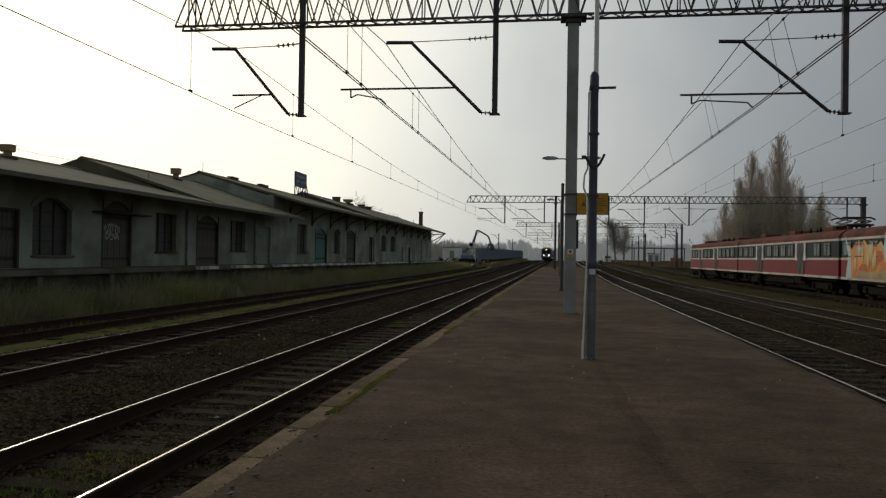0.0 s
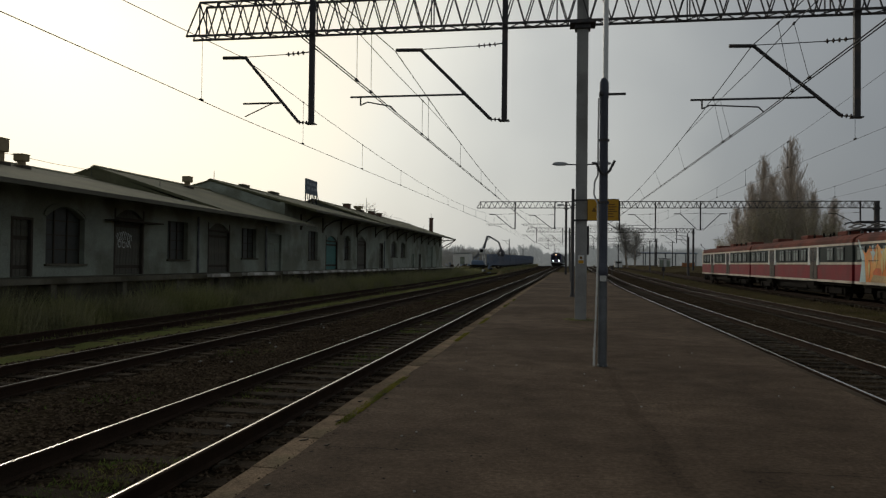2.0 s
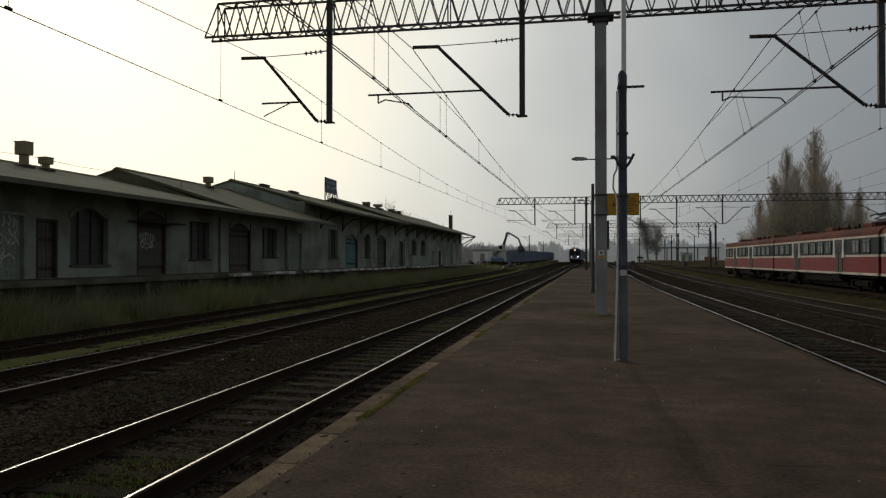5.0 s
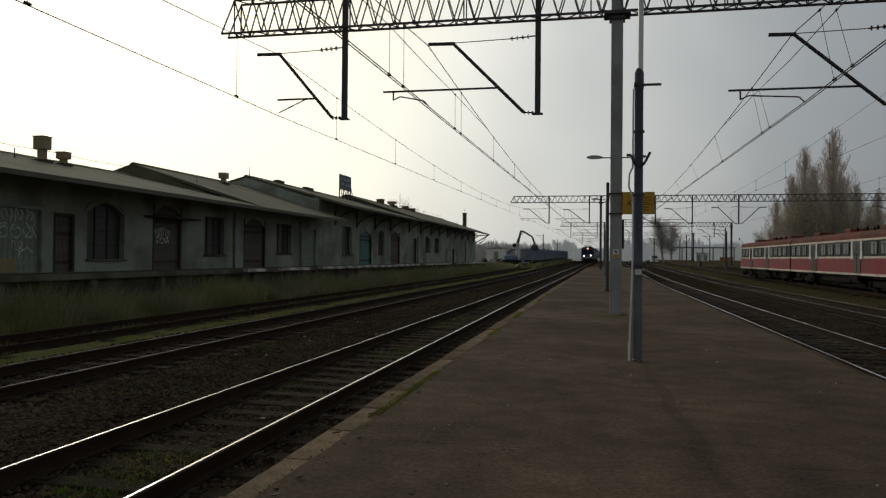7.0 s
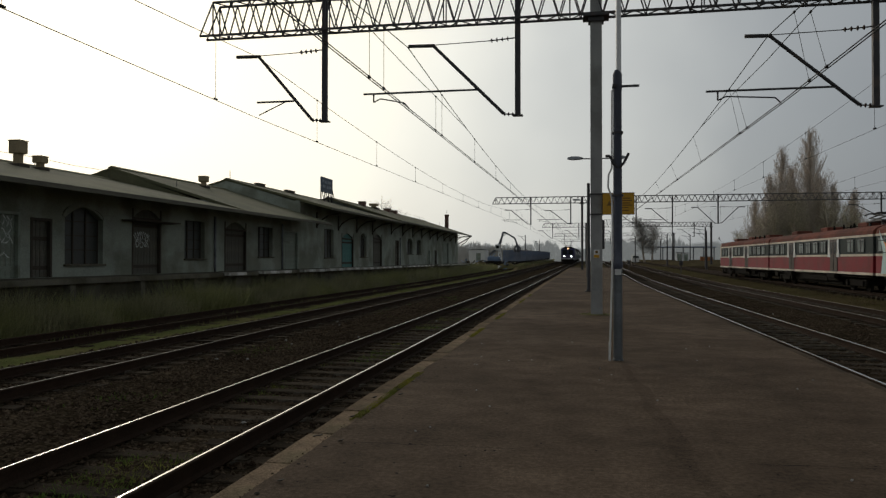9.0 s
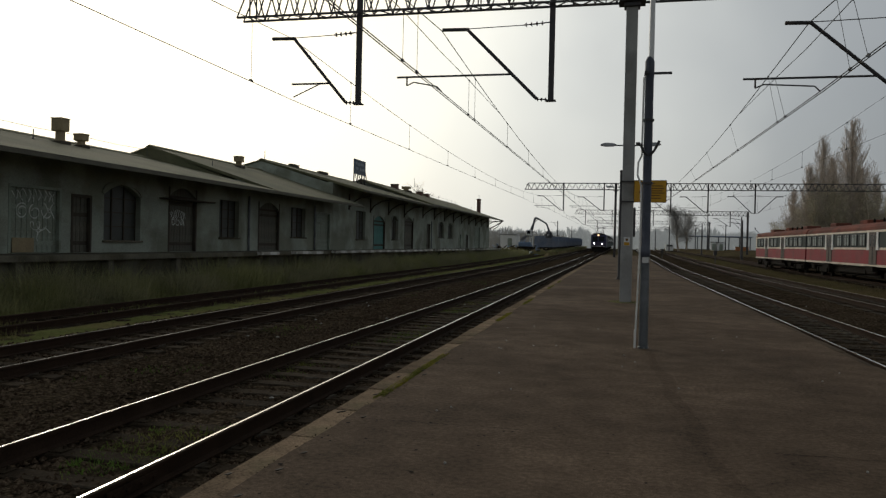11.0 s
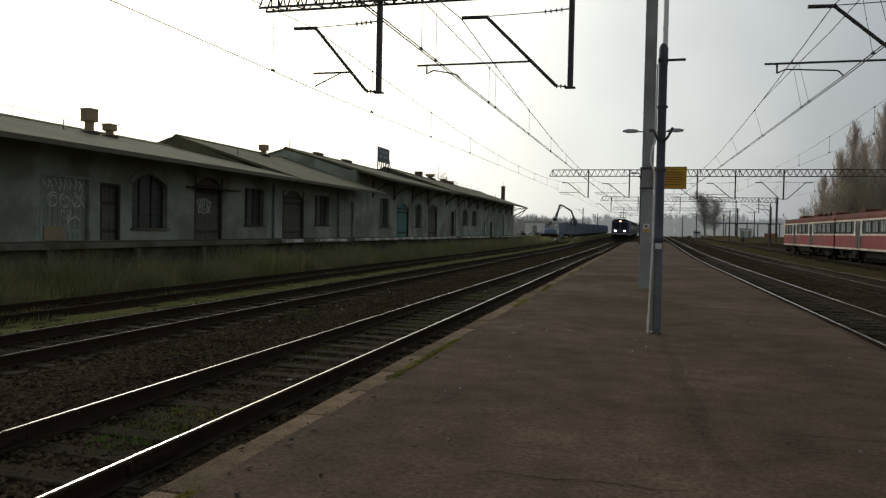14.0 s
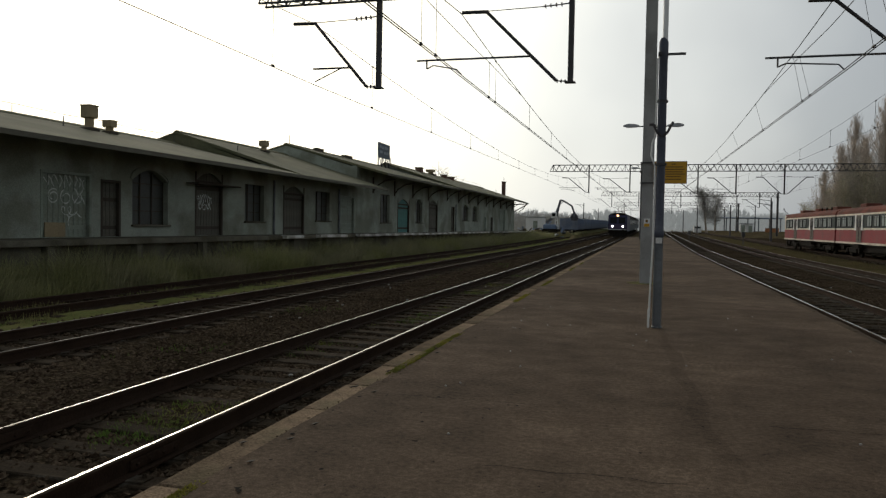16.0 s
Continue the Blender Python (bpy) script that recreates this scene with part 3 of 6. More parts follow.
def track(name, xc, label, y0, y1, top, zr=ZR, pieces=110, sleeper_step=0.62, joints=(), worn=0.0135):
    root = thing(name, label, "railway track", kind="structure")
    ys = sorted({y0, y1, *[y0 + 12.5 * i for i in range(int((y1 - y0) / 12.5) + 1)], *range(48, 80, 4)})
    web = [(-0.062, -0.172), (0.062, -0.172), (0.062, -0.160), (0.012, -0.142), (0.010, -0.045), (0.034, -0.034), (0.034, -0.012), (-0.034, -0.012), (-0.034, -0.034), (-0.010, -0.045), (-0.012, -0.142), (-0.062, -0.160)]
    head = [(-0.033, -0.0119), (0.033, -0.0119), (0.033, -0.005), (0.026, 0), (-0.026, 0), (-0.033, -0.005)]
    for side in (-0.7535, 0.7535):
        rail = part("rail", Shape().sweep(web, [(xc + side + BX(y), y, zr + BZ(y)) for y in ys]), RAIL_SIDE, root, "rusty steel rail")
        part("rail_head", Shape().sweep(head, [(xc + side + BX(y), y, zr - 0.001 + BZ(y)) for y in ys]), RAIL_SIDE, rail)
        inner = -0.006 if side > 0 else 0.006
        band = [(inner - worn, -0.004), (inner + worn, -0.004), (inner + worn - 0.0015, 0.0025), (inner - worn + 0.0015, 0.0025)]
        part("running_surface", Shape().sweep(band, [(xc + side + BX(y), y, zr + BZ(y)) for y in ys]), top, rail, "narrow worn running band")
        for yj in joints:
            plates = Shape()
            for e in (-0.026, 0.026):
                plates.box((xc + side + e, yj, zr - 0.09), (0.022, 0.62, 0.085), 0, 0.006)
                for q in (-0.24, -0.09, 0.09, 0.24):
                    plates.cyl((xc + side + e * 1.2, yj + q, zr - 0.09), (xc + side + e * 2.4, yj + q, zr - 0.09), 0.016, 0.014, 6)
            part("fishplate", plates, RAIL_SIDE, rail, "bolted rusty fishplates at a rail joint")
            part("joint_gap", Shape().box((xc + side, yj, zr - 0.008), (0.07, 0.013, 0.024)), RAIL_SIDE, rail, "dark gap between two rails")
    slp = Shape().box((0, 0, 0), (2.5, 0.25, 0.16), 0, 0.012)
    for sx in (-0.7535, 0.7535):
        slp.box((sx, 0, 0.085), (0.36, 0.15, 0.02), 0, 0.004)
        for q in (-0.13, 0.13):
            slp.cyl((sx + q, 0.03, 0.09), (sx + q, 0.03, 0.125), 0.02, 0.015, 6)
    me = slp.mesh("sleeper", SLEEPER)
    y, i, rest = y0 + 0.4, 0, Shape()
    while y < y1:
        if i < pieces:
            piece("sleeper", me, root, (xc + BX(y) + rnd.uniform(-0.03, 0.03), y, BZ(y) + zr - 0.258 + rnd.uniform(-0.012, 0.012)), (0, rnd.uniform(-0.006, 0.006), rnd.uniform(-0.015, 0.015)))
        else:
            rest.box((xc + BX(y), y, BZ(y) + zr - 0.258), (2.5, 0.25, 0.16))
        y += sleeper_step
        i += 1
    if rest.v:
        tagged(part("distant_sleepers", rest, SLEEPER, root), kind="stuff")
    return root


track("railway_track_main", XL, "running track with bright rails beside the platform", -5, 330, RAIL_TOP, pieces=150, joints=(5.05, 30.05))
track("railway_track_siding", XS, "less used track with duller rails", -5, 330, RAIL_DULL, pieces=120)
track("railway_track_overgrown", XT, "old siding half sunk in grass", -5, 300, RAIL_RUST, zr=ZR - 0.04, pieces=100)
track("railway_track_east", XR, "running track with bright rails east of the platform", -5, 330, RAIL_TOP, pieces=120, worn=0.024)
track("railway_track_second_east", XQ, "second eastern track with half-bright rails", -5, 330, RAIL_MID, pieces=100)
track("railway_track_stabling", XE, "stabling track under the parked train", 5, 300, RAIL_RUST, pieces=80)


# ---- overhead line ----
def truss(y, x0, x1, zb, h, w, bay, r):
    """A lattice beam: four chords, zigzag webs on all faces, slanted ends."""
    s = Shape()
    e = 0.45
    for dy in (-w / 2, w / 2):
        s.bar((x0, y + dy, zb), (x1, y + dy, zb), r * 1.7, r * 1.7)
        s.bar((x0 + e, y + dy, zb + h), (x1 - e * 0, y + dy, zb + h), r * 1.7, r * 1.7)
        s.bar((x0, y + dy, zb), (x0 + e, y + dy, zb + h), r, r)
        n = max(2, int((x1 - x0 - e) / bay))
        st = (x1 - x0 - e) / n
        for i in range(n):
            a = x0 + e + i * st
            s.bar((a, y + dy, zb + h), (a + st / 2, y + dy, zb), r, r)
            s.bar((a + st / 2, y + dy, zb), (a + st, y + dy, zb + h), r, r)
            if i % 6 == 0:
                s.bar((a, y + dy, zb), (a, y + dy, zb + h), r, r)
    for zz in (zb, zb + h):
        n = max(2, int((x1 - x0 - e) / (bay * 1.15)))
        st = (x1 - x0 - e) / n
        for i in range(n):
            a = x0 + e + i * st
            s.bar((a, y - w / 2, zz), (a + st / 2, y + w / 2, zz), r * 0.8, r * 0.8)
            s.bar((a + st / 2, y + w / 2, zz), (a + st, y - w / 2, zz), r * 0.8, r * 0.8)
    return s


def insulator(s, p0, p1, n=4, r=0.055):
    p0, p1 = Vector(p0), Vector(p1)
    s.cyl(p0, p1, 0.018, n=6)
    for i in range(n):
        c = p0.lerp(p1, (i + 0.5) / n)
        d = (p1 - p0).normalized() * 0.018
        s.cyl(c - d, c + d, r, r * 0.6, 8)


def cantilever(root, y, xd, ztop, zbot, x_tip, x_arm, z_tip, z_reg, x_reg0, x_reg1, x_con, z_con, far=False):
    """A drop post under the beam with its strut, tie with insulators, registration arm and steady arm."""
    d = -1 if x_tip < xd else 1
    post = part("drop_post", Shape().box((xd, y, (ztop + zbot) / 2), (0.16, 0.14, ztop - zbot), 0, 0.01).box((xd, y, zbot - 0.01), (0.30, 0.24, 0.03)), STEEL, root, "dark steel drop post")
    arm = Shape().cyl((xd + d * 0.42, y, zbot + 0.06), (x_arm, y, z_tip), 0.05, n=8).cyl((x_arm - d * 0.05, y, z_tip), (x_tip, y, z_tip + 0.02), 0.055, n=8)
    part("strut", arm, STEEL, post, "slanting tubular strut")
    ins = Shape()
    insulator(ins, (xd + d * 0.10, y, zbot + 0.03), (xd + d * 0.45, y, zbot + 0.05), 3, 0.068)
    part("insulator", ins, INSULATOR, post, "brown ribbed insulator")
    ins = Shape()
    insulator(ins, (xd + d * 0.22, y, z_tip + 0.10), (xd + d * 0.86, y, z_tip + 0.06), 4, 0.075)
    part("insulator", ins, INSULATOR, post, "brown ribbed insulator")
    t = Shape().cyl((xd, y, z_tip + 0.12), (xd + d * 0.25, y, z_tip + 0.10), 0.02, n=6).cyl((xd + d * 0.86, y, z_tip + 0.06), (x_arm, y, z_tip + 0.02), 0.013, n=6)
    part("tie_rod", t, STEEL, post)
    if z_reg:
        s = Shape().cyl((x_reg1, y, z_reg), (x_reg0, y, z_reg), 0.03, n=6)
        if abs(x_reg1 - x_reg0) < 1.6:
            s.cyl((x_reg1 + d * 0.25, y, z_reg), (x_con, y, z_con), 0.018, n=6)
            part("registration_arm", s, STEEL, post, "thin registration and steady arm")
            return post
        xk = x_reg0 - d * 0.32
        s.cyl((xk, y, z_reg), (xk, y, z_reg - 0.26), 0.025, n=6)
        s.tube([(xk, y, z_reg - 0.26), (xk - d * 0.22, y, z_reg - 0.16), (x_con + d * 0.15, y, z_con + 0.16), (x_con, y, z_con)], 0.02, 6)
        part("registration_arm", s, STEEL, post, "thin registration and steady arm")
    return post


def gantry(name, y, x0, x1, zb, h, columns, drops, label, fine=True):
    root = thing(name, label, "overhead gantry", (0, 0, 0))
    part("lattice_beam", truss(y, x0, x1, zb, h, 0.45, 0.62 if fine else 0.78, 0.035 if fine else 0.042), STEEL, root, "dark steel lattice beam")
    for x, w, z0 in columns:
        c = Shape()
        c.box((x, y, (zb + z0) / 2 + 0.3), (w, w * 0.8, zb - z0 + 1.2), 0, w * 0.06)
        col = part("column", c, CONCRETE if fine else STEEL, root, "grey gantry column")
        part("beam_saddle", Shape().box((x, y, zb - 0.06), (w + 0.42, 0.62, 0.07), 0, 0.01).box((x, y, zb - 0.16), (w + 0.12, w + 0.1, 0.12), 0, 0.01), STEEL, col, "steel saddle under the beam")
    for d in drops:
        cantilever(root, y, *d, far=not fine)
    return root


GY = 22.1
near_gantry = gantry("overhead_gantry", GY, -12.06, 19.5, 8.72, 1.05, [(0.34, 0.33, 0.0), (13.0, 0.33, -0.6)],
       [(-7.95, 9.9, 5.90, -10.90, -10.15, 8.03, 6.57, -10.2, -8.96, -10.14, 6.16),
        (-1.94, 9.9, 5.88, -5.27, -4.50, 8.08, 6.69, -6.69, -3.14, -5.26, 6.22),
        (7.82, 9.8, 5.78, 4.44, 5.10, 7.86, 6.36, 3.39, 6.83, 5.39, 5.96)],
       "dark steel lattice gantry on a grey platform column")
gantry("overhead_gantry", 100, -11.9, 38.6, 9.07, 0.85, [(0.05, 0.30, 0.0), (38.3, 0.55, -0.6)],
       [(-6.72, 9.9, 6.28, -10.2, -9.4, 8.2, 6.9, -10.6, -7.9, -8.6, 6.4), (-1.44, 9.9, 6.3, -4.9, -4.1, 8.1, 6.9, -5.9, -2.6, -4.3, 6.4),
        (6.99, 9.9, 6.2, 3.4, 4.2, 8.1, 6.8, 2.9, 5.9, 4.9, 6.3), (11.56, 9.9, 6.2, 8.1, 8.9, 8.2, 6.8, 7.9, 10.5, 9.6, 6.3),
        (17.2, 9.9, 6.2, 13.9, 14.7, 8.3, 0, 0, 0, 0, 0), (17.2, 9.9, 6.2, 20.5, 19.7, 8.3, 0, 0, 0, 0, 0), (36.4, 9.9, 7.0, 32.6, 33.5, 8.4, 0, 0, 0, 0, 0)],
       "wide distant steel lattice gantry over all tracks", False)
gantry("overhead_gantry", 172, -8.9, 28.4, 8.9, 0.95, [(-0.2 + 1.2, 0.34, 0), (28.2, 0.4, -0.6)],
       [(-6.5, 9.8, 6.4, -9.8, -9.0, 8.2, 0, 0, 0, 0, 0), (-0.6, 9.8, 6.4, -3.9, -3.1, 8.2, 0, 0, 0, 0, 0), (8.4, 9.8, 6.4, 5.0, 5.8, 8.2, 0, 0, 0, 0, 0), (24.6, 9.8, 6.6, 21.0, 21.8, 8.3, 0, 0, 0, 0, 0)],
       "far steel lattice gantry fading in haze", False)
gantry("overhead_gantry", 250, -9, 30, 9.2, 1.0, [(2.2, 0.36, -0.6), (29.5, 0.4, -0.6)], [(-5.5, 10, 6.6, -9.0, -8.2, 8.4, 0, 0, 0, 0, 0), (9.4, 10, 6.6, 6.0, 6.8, 8.4, 0, 0, 0, 0, 0)], "far steel lattice gantry fading in haze", False)
gantry("overhead_gantry", 330, -9, 34, 9.4, 1.0, [(3.0, 0.36, -0.6), (33.5, 0.4, -0.6)], [(-4.5, 10, 6.8, -8.0, -7.2, 8.4, 0, 0, 0, 0, 0)], "far steel lattice gantry fading in haze", False)


def overhead_line(xs, zc, zm, label, pair=True, sag=1.35, carrier=0.0, stitch=False, gauge=0.014):
    """Contact wire and sagging carrier along one track with droppers; xs and the heights hold at the supports."""
    root = thing("overhead_line", label, "overhead wire")
    ys = [-50, 22.1, 100, 172, 250, 330]
    def at(y, lst):
        for k in range(5):
            if y <= ys[k + 1]:
                t = (y - ys[k]) / (ys[k + 1] - ys[k])
                return lst[k] * (1 - t) + lst[k + 1] * t, t
        return lst[-1], 1
    yy = [-6 + 4 * i for i in range(84)]
    con = []
    for y in yy:
        con.append((at(y, xs)[0], y, at(y, zc)[0]))
    car = []
    for y in yy:
        x, t = at(y, xs)
        car.append((x + carrier, y, at(y, zm)[0] - sag * 4 * t * (1 - t)))
    for off in ((-0.04, 0.04) if pair else (0,)):
        part("contact_wire", Shape().tube([(x + off, y, z) for x, y, z in con], gauge, 5), WIRE, root, "taut contact wire")
    part("carrier_wire", Shape().tube(car, gauge, 5), WIRE, root, "sagging carrier wire")
    def dropper(x0, x1, y, z0, z1, low=True):
        w = part("dropper", Shape().cyl((x0, y, z0), (x1, y, z1), 0.007, n=4), WIRE, root, "thin vertical dropper")
        s = Shape().cyl((x1, y - 0.05, z1), (x1, y + 0.05, z1), 0.03, n=6)
        part("wire_clamp", s, WIRE, w)
        part("wire_clamp", Shape().cyl((x0, y - 0.07, z0 + 0.03), (x0, y + 0.07, z0 + 0.03), 0.035, n=6), WIRE, w)
    for y in [-4 + 7.8 * i for i in range(20)]:
        x, t = at(y, xs)
        z1 = at(y, zm)[0] - sag * 4 * t * (1 - t)
        z0 = at(y, zc)[0]
        if z1 - z0 > 0.1:
            dropper(x, x + carrier, y, z0, z1)
    if stitch:
        def zcar(y):
            v, t = at(y, zm)
            return v - sag * 4 * t * (1 - t)
        ya, yb = GY - 13, GY + 11
        pts = [(at(y, xs)[0] + carrier, y, z) for y, z in ((ya, zcar(ya)), (GY - 4, zm[1] - 0.62), (GY, zm[1] - 0.66), (GY + 4, zm[1] - 0.62), (yb, zcar(yb)))]
        part("stitch_wire", Shape().tube(pts, 0.011, 5), WIRE, root, "short auxiliary wire at the support")
        for y in (GY - 4, GY + 4):
            x = at(y, xs)[0]
            dropper(x, x + carrier, y, at(y, zc)[0], zm[1] - 0.62)


bx = [BX(100), BX(172), BX(250), BX(330)]
overhead_line([XS - 1.6, -10.2, -8.9 + bx[0], -9.1 + bx[1], -8.7 + bx[2], -9 + bx[3]], [6.05, 6.08, 6.33, 6.4, 6.5, 6.6], [8.0, 8.03, 8.2, 8.2, 8.4, 8.4], "contact and carrier wires over the siding", False, gauge=0.0105)
overhead_line([-6.6, -5.27, -4.6 + bx[0], -4.2 + bx[1], -4.6 + bx[2], -4.3 + bx[3]], [6.1, 6.18, 6.35, 6.4, 6.5, 6.6], [8.0, 8.05, 8.1, 8.2, 8.4, 8.4], "contact and carrier wires over the main track", stitch=True)
overhead_line([XR + 0.3, 5.36, 4.0 + bx[0], 5.1 + bx[1], 4.8 + bx[2], 5 + bx[3]], [5.9, 5.93, 6.25, 6.4, 6.5, 6.6], [7.8, 7.84, 8.1, 8.2, 8.4, 8.4], "contact and carrier wires over the eastern track", carrier=-0.33, stitch=True)
overhead_line([XQ + 0.3, 9.6, 9.2 + bx[0], 9.5 + bx[1], 9.2 + bx[2], 9.4 + bx[3]], [5.9, 5.95, 6.25, 6.4, 6.5, 6.6], [7.8, 7.86, 8.2, 8.2, 8.4, 8.4], "contact and carrier wires over the second eastern track", False, gauge=0.007)
overhead_line([XE + 0.2, 16.7, 16.5 + bx[0], 16.8 + bx[1], 16.5, 16.6], [5.9, 5.95, 6.25, 6.4, 6.5, 6.6], [7.8, 7.86, 8.3, 8.2, 8.4, 8.4], "contact and carrier wires over the stabling track", False, gauge=0.007)


# ---- platform furniture ----
def slim_post():
    root = thing("platform_mast", "slim grey steel mast with a conduit, set in the platform", "mast", (0.474, 12.22, 0))
    p = Shape().lathe((0, 0, 0), [(0.086, -0.02), (0.084, 0.02), (0.072, 0.03), (0.069, 1.46)], 14)
    part("shaft", p, GALV, root, "weathered blue-grey tubular foot section", True)
    part("upper_shaft", Shape().lathe((0, 0, 0), [(0.070, 1.455), (0.079, 1.47), (0.079, 1.55), (0.071, 1.57), (0.066, 4.28), (0.072, 4.30), (0.072, 4.55), (0.042, 4.62)], 14), NAVY_STEEL, root, "blue-black upper shaft", True)
    part("top_rod", Shape().lathe((0.02, 0, 0), [(0.042, 4.5), (0.042, 5.2), (0.036, 9.2)], 10), PALE_METAL, root, "pale thin upper rod", True)
    part("cross_arm", Shape().bar((-0.06, 0, 4.36), (0.34, 0, 4.36), 0.03, 0.035).box((-0.05, 0, 4.36), (0.06, 0.2, 0.06), 0, 0.01), STEEL, root)
    b = Shape().tube([(0.02, -0.05, 3.05), (0.09, -0.08, 3.12), (0.17, -0.08, 3.28)], 0.022, 6).tube([(0, -0.05, 3.05), (-0.07, -0.08, 3.12), (-0.12, -0.08, 3.24), (-0.19, -0.08, 3.24)], 0.022, 6)
    part("fork_bracket", b, STEEL, root, "dark forked bracket")
    part("conduit", Shape().tube([(-0.130, -0.02, 0), (-0.119, -0.025, 0.4), (-0.086, -0.03, 1.5), (-0.082, -0.02, 2.2), (-0.09, 0.0, 2.6), (-0.15, 0.0, 2.75), (-0.14, 0, 2.95), (-0.09, 0, 3.06), (-0.085, 0, 4.3)], 0.015, 6), WHITE, root, "pale cable conduit")
    part("conduit_guard", Shape().box((-0.130, -0.02, 0.14), (0.034, 0.04, 0.3), 0, 0.006), WHITE, root)
    for z in (2.6, 3.6):
        part("clamp_band", Shape().lathe((0, 0, z), [(0.103 - z * 0.004, 0), (0.103 - z * 0.004, 0.035)], 12), STEEL, root)
    part("notice_plate", Shape().box((0, -0.10, 1.40), (0.10, 0.012, 0.09), 0, 0.003), PALE_METAL, root, "small worn notice plate")


slim_post()


def column_fittings():
    sign = thing("platform_sign", "yellow warning sign board clamped to the gantry column", "sign", (0.95, GY - 0.22, 2.88))
    part("board", Shape().box((0, 0, 0.315), (0.88, 0.02, 0.63), 0, 0.006), YELLOW, sign, "yellow painted board")
    part("board_rim", Shape().box((0, -0.003, 0.623), (0.9, 0.03, 0.015)).box((0, -0.003, 0.007), (0.9, 0.03, 0.015)).box((-0.443, -0.003, 0.315), (0.015, 0.03, 0.6)).box((0.443, -0.003, 0.315), (0.015, 0.03, 0.6)), TIMBER, sign)
    for k, (z, w) in enumerate(((0.55, 0.12), (0.47, 0.52), (0.40, 0.6), (0.33, 0.5), (0.27, 0.62), (0.20, 0.40), (0.12, 0.44))):
        part("lettering_bar", Shape().box((0.08, -0.0135, z), (w, 0.005, 0.028)), INK, sign, "worn illegible lettering line")
    part("warning_mark", Shape().prism([(-0.32, 0.26), (-0.18, 0.26), (-0.25, 0.40)], lambda u, w, s: (u, s, w), -0.0155, -0.0105), INK, sign, "dark warning triangle")
    for z in (0.02, 0.60):
        part("clamp", Shape().box((-0.40, 0.1, z), (0.86, 0.03, 0.03)).box((-0.61, 0.02, z), (0.38, 0.02, 0.04)).box((-0.61, 0.42, z), (0.38, 0.02, 0.04)).box((-0.80, 0.22, z), (0.02, 0.42, 0.04)), STEEL, sign, "steel clamp round the column")
    box = thing("cable_box", "narrow dark cable housing on the gantry column", "cable box", (0.52, GY, 1.9))
    part("housing", Shape().box((0.02, -0.02, 0.42), (0.06, 0.16, 0.84), 0, 0.012), STEEL, box)
    pl = thing("column_plate", "small yellow and white plate on the grey column", "sign", (0.34, GY - 0.14, 1.66))
    part("plate", Shape().box((0, 0, 0.1), (0.17, 0.012, 0.24), 0, 0.004), WHITE, pl)
    part("lower_plate", Shape().box((0, -0.008, 0.03), (0.15, 0.008, 0.09), 0, 0.002), YELLOW, pl, "yellow lower field")
    part("plate_mark", Shape().box((0, -0.009, 0.15), (0.07, 0.006, 0.07)), INK, pl, "dark worn mark")


column_fittings()


def lamp_post(at, h, arms, label):
    root = thing("platform_lamp", label, "street lamp", at, "platform lamps")
    part("pole", Shape().lathe((0, 0, 0), [(0.13, 0), (0.12, 0.1), (0.10, 1.5), (0.075, 1.55), (0.06, h)], 10), STEEL, root, "dark tapered pole", True)
    for d in arms:
        part("arm", Shape().tube([(0, 0, h - 0.05), (d * 0.3, 0, h + 0.02), (d * 0.75, 0, h + 0.02)], 0.028, 6), STEEL, root)
        s = Shape()
        prof = [(-0.08, 0.03), (0.1, 0.09), (0.4, 0.10), (0.6, 0.05), (0.62, 0.0), (0.4, -0.05), (0.05, -0.04)]
        s.prism([(d * (0.68 + u), h + 0.03 + w) for u, w in prof], lambda u, w, q: (u, q, w), -0.13, 0.13)
        part("lamp_head", s, LAMP_GREY, root, "flat grey lamp head")
    return root


lamp_post((0.59, 34.0, 0), 6.1, (-1, 1), "two-armed dark platform lamp post with flat heads")
tall = thing("cable_pole", "plain dark steel pole standing on the platform", "pole", (0.265, 37.5, 0))
part("shaft", Shape().lathe((0, 0, 0), [(0.12, 0), (0.11, 0.12), (0.085, 0.16), (0.075, 5.3)], 10), STEEL, tall, "", True)
part("cap", Shape().lathe((0, 0, 5.3), [(0.085, 0), (0.085, 0.04), (0.03, 0.08)], 10), STEEL, tall)
part("foot_plate", Shape().box((0, 0, 0.012), (0.36, 0.36, 0.024), 0, 0.005), STEEL, tall)
lamp_post((0.30 + BX(66), 66, 0), 6.75, (-1, 1), "two-armed dark platform lamp post with flat heads")
lamp_post((-0.1 + BX(132), 132, BZ(132) - 0.42), 6.75, (-1, 1), "two-armed dark platform lamp post with flat heads")


# ---- goods shed ----
WX, DX, DZ = -19.5, -17.45, 0.93             # wall face, ramp edge, ramp top


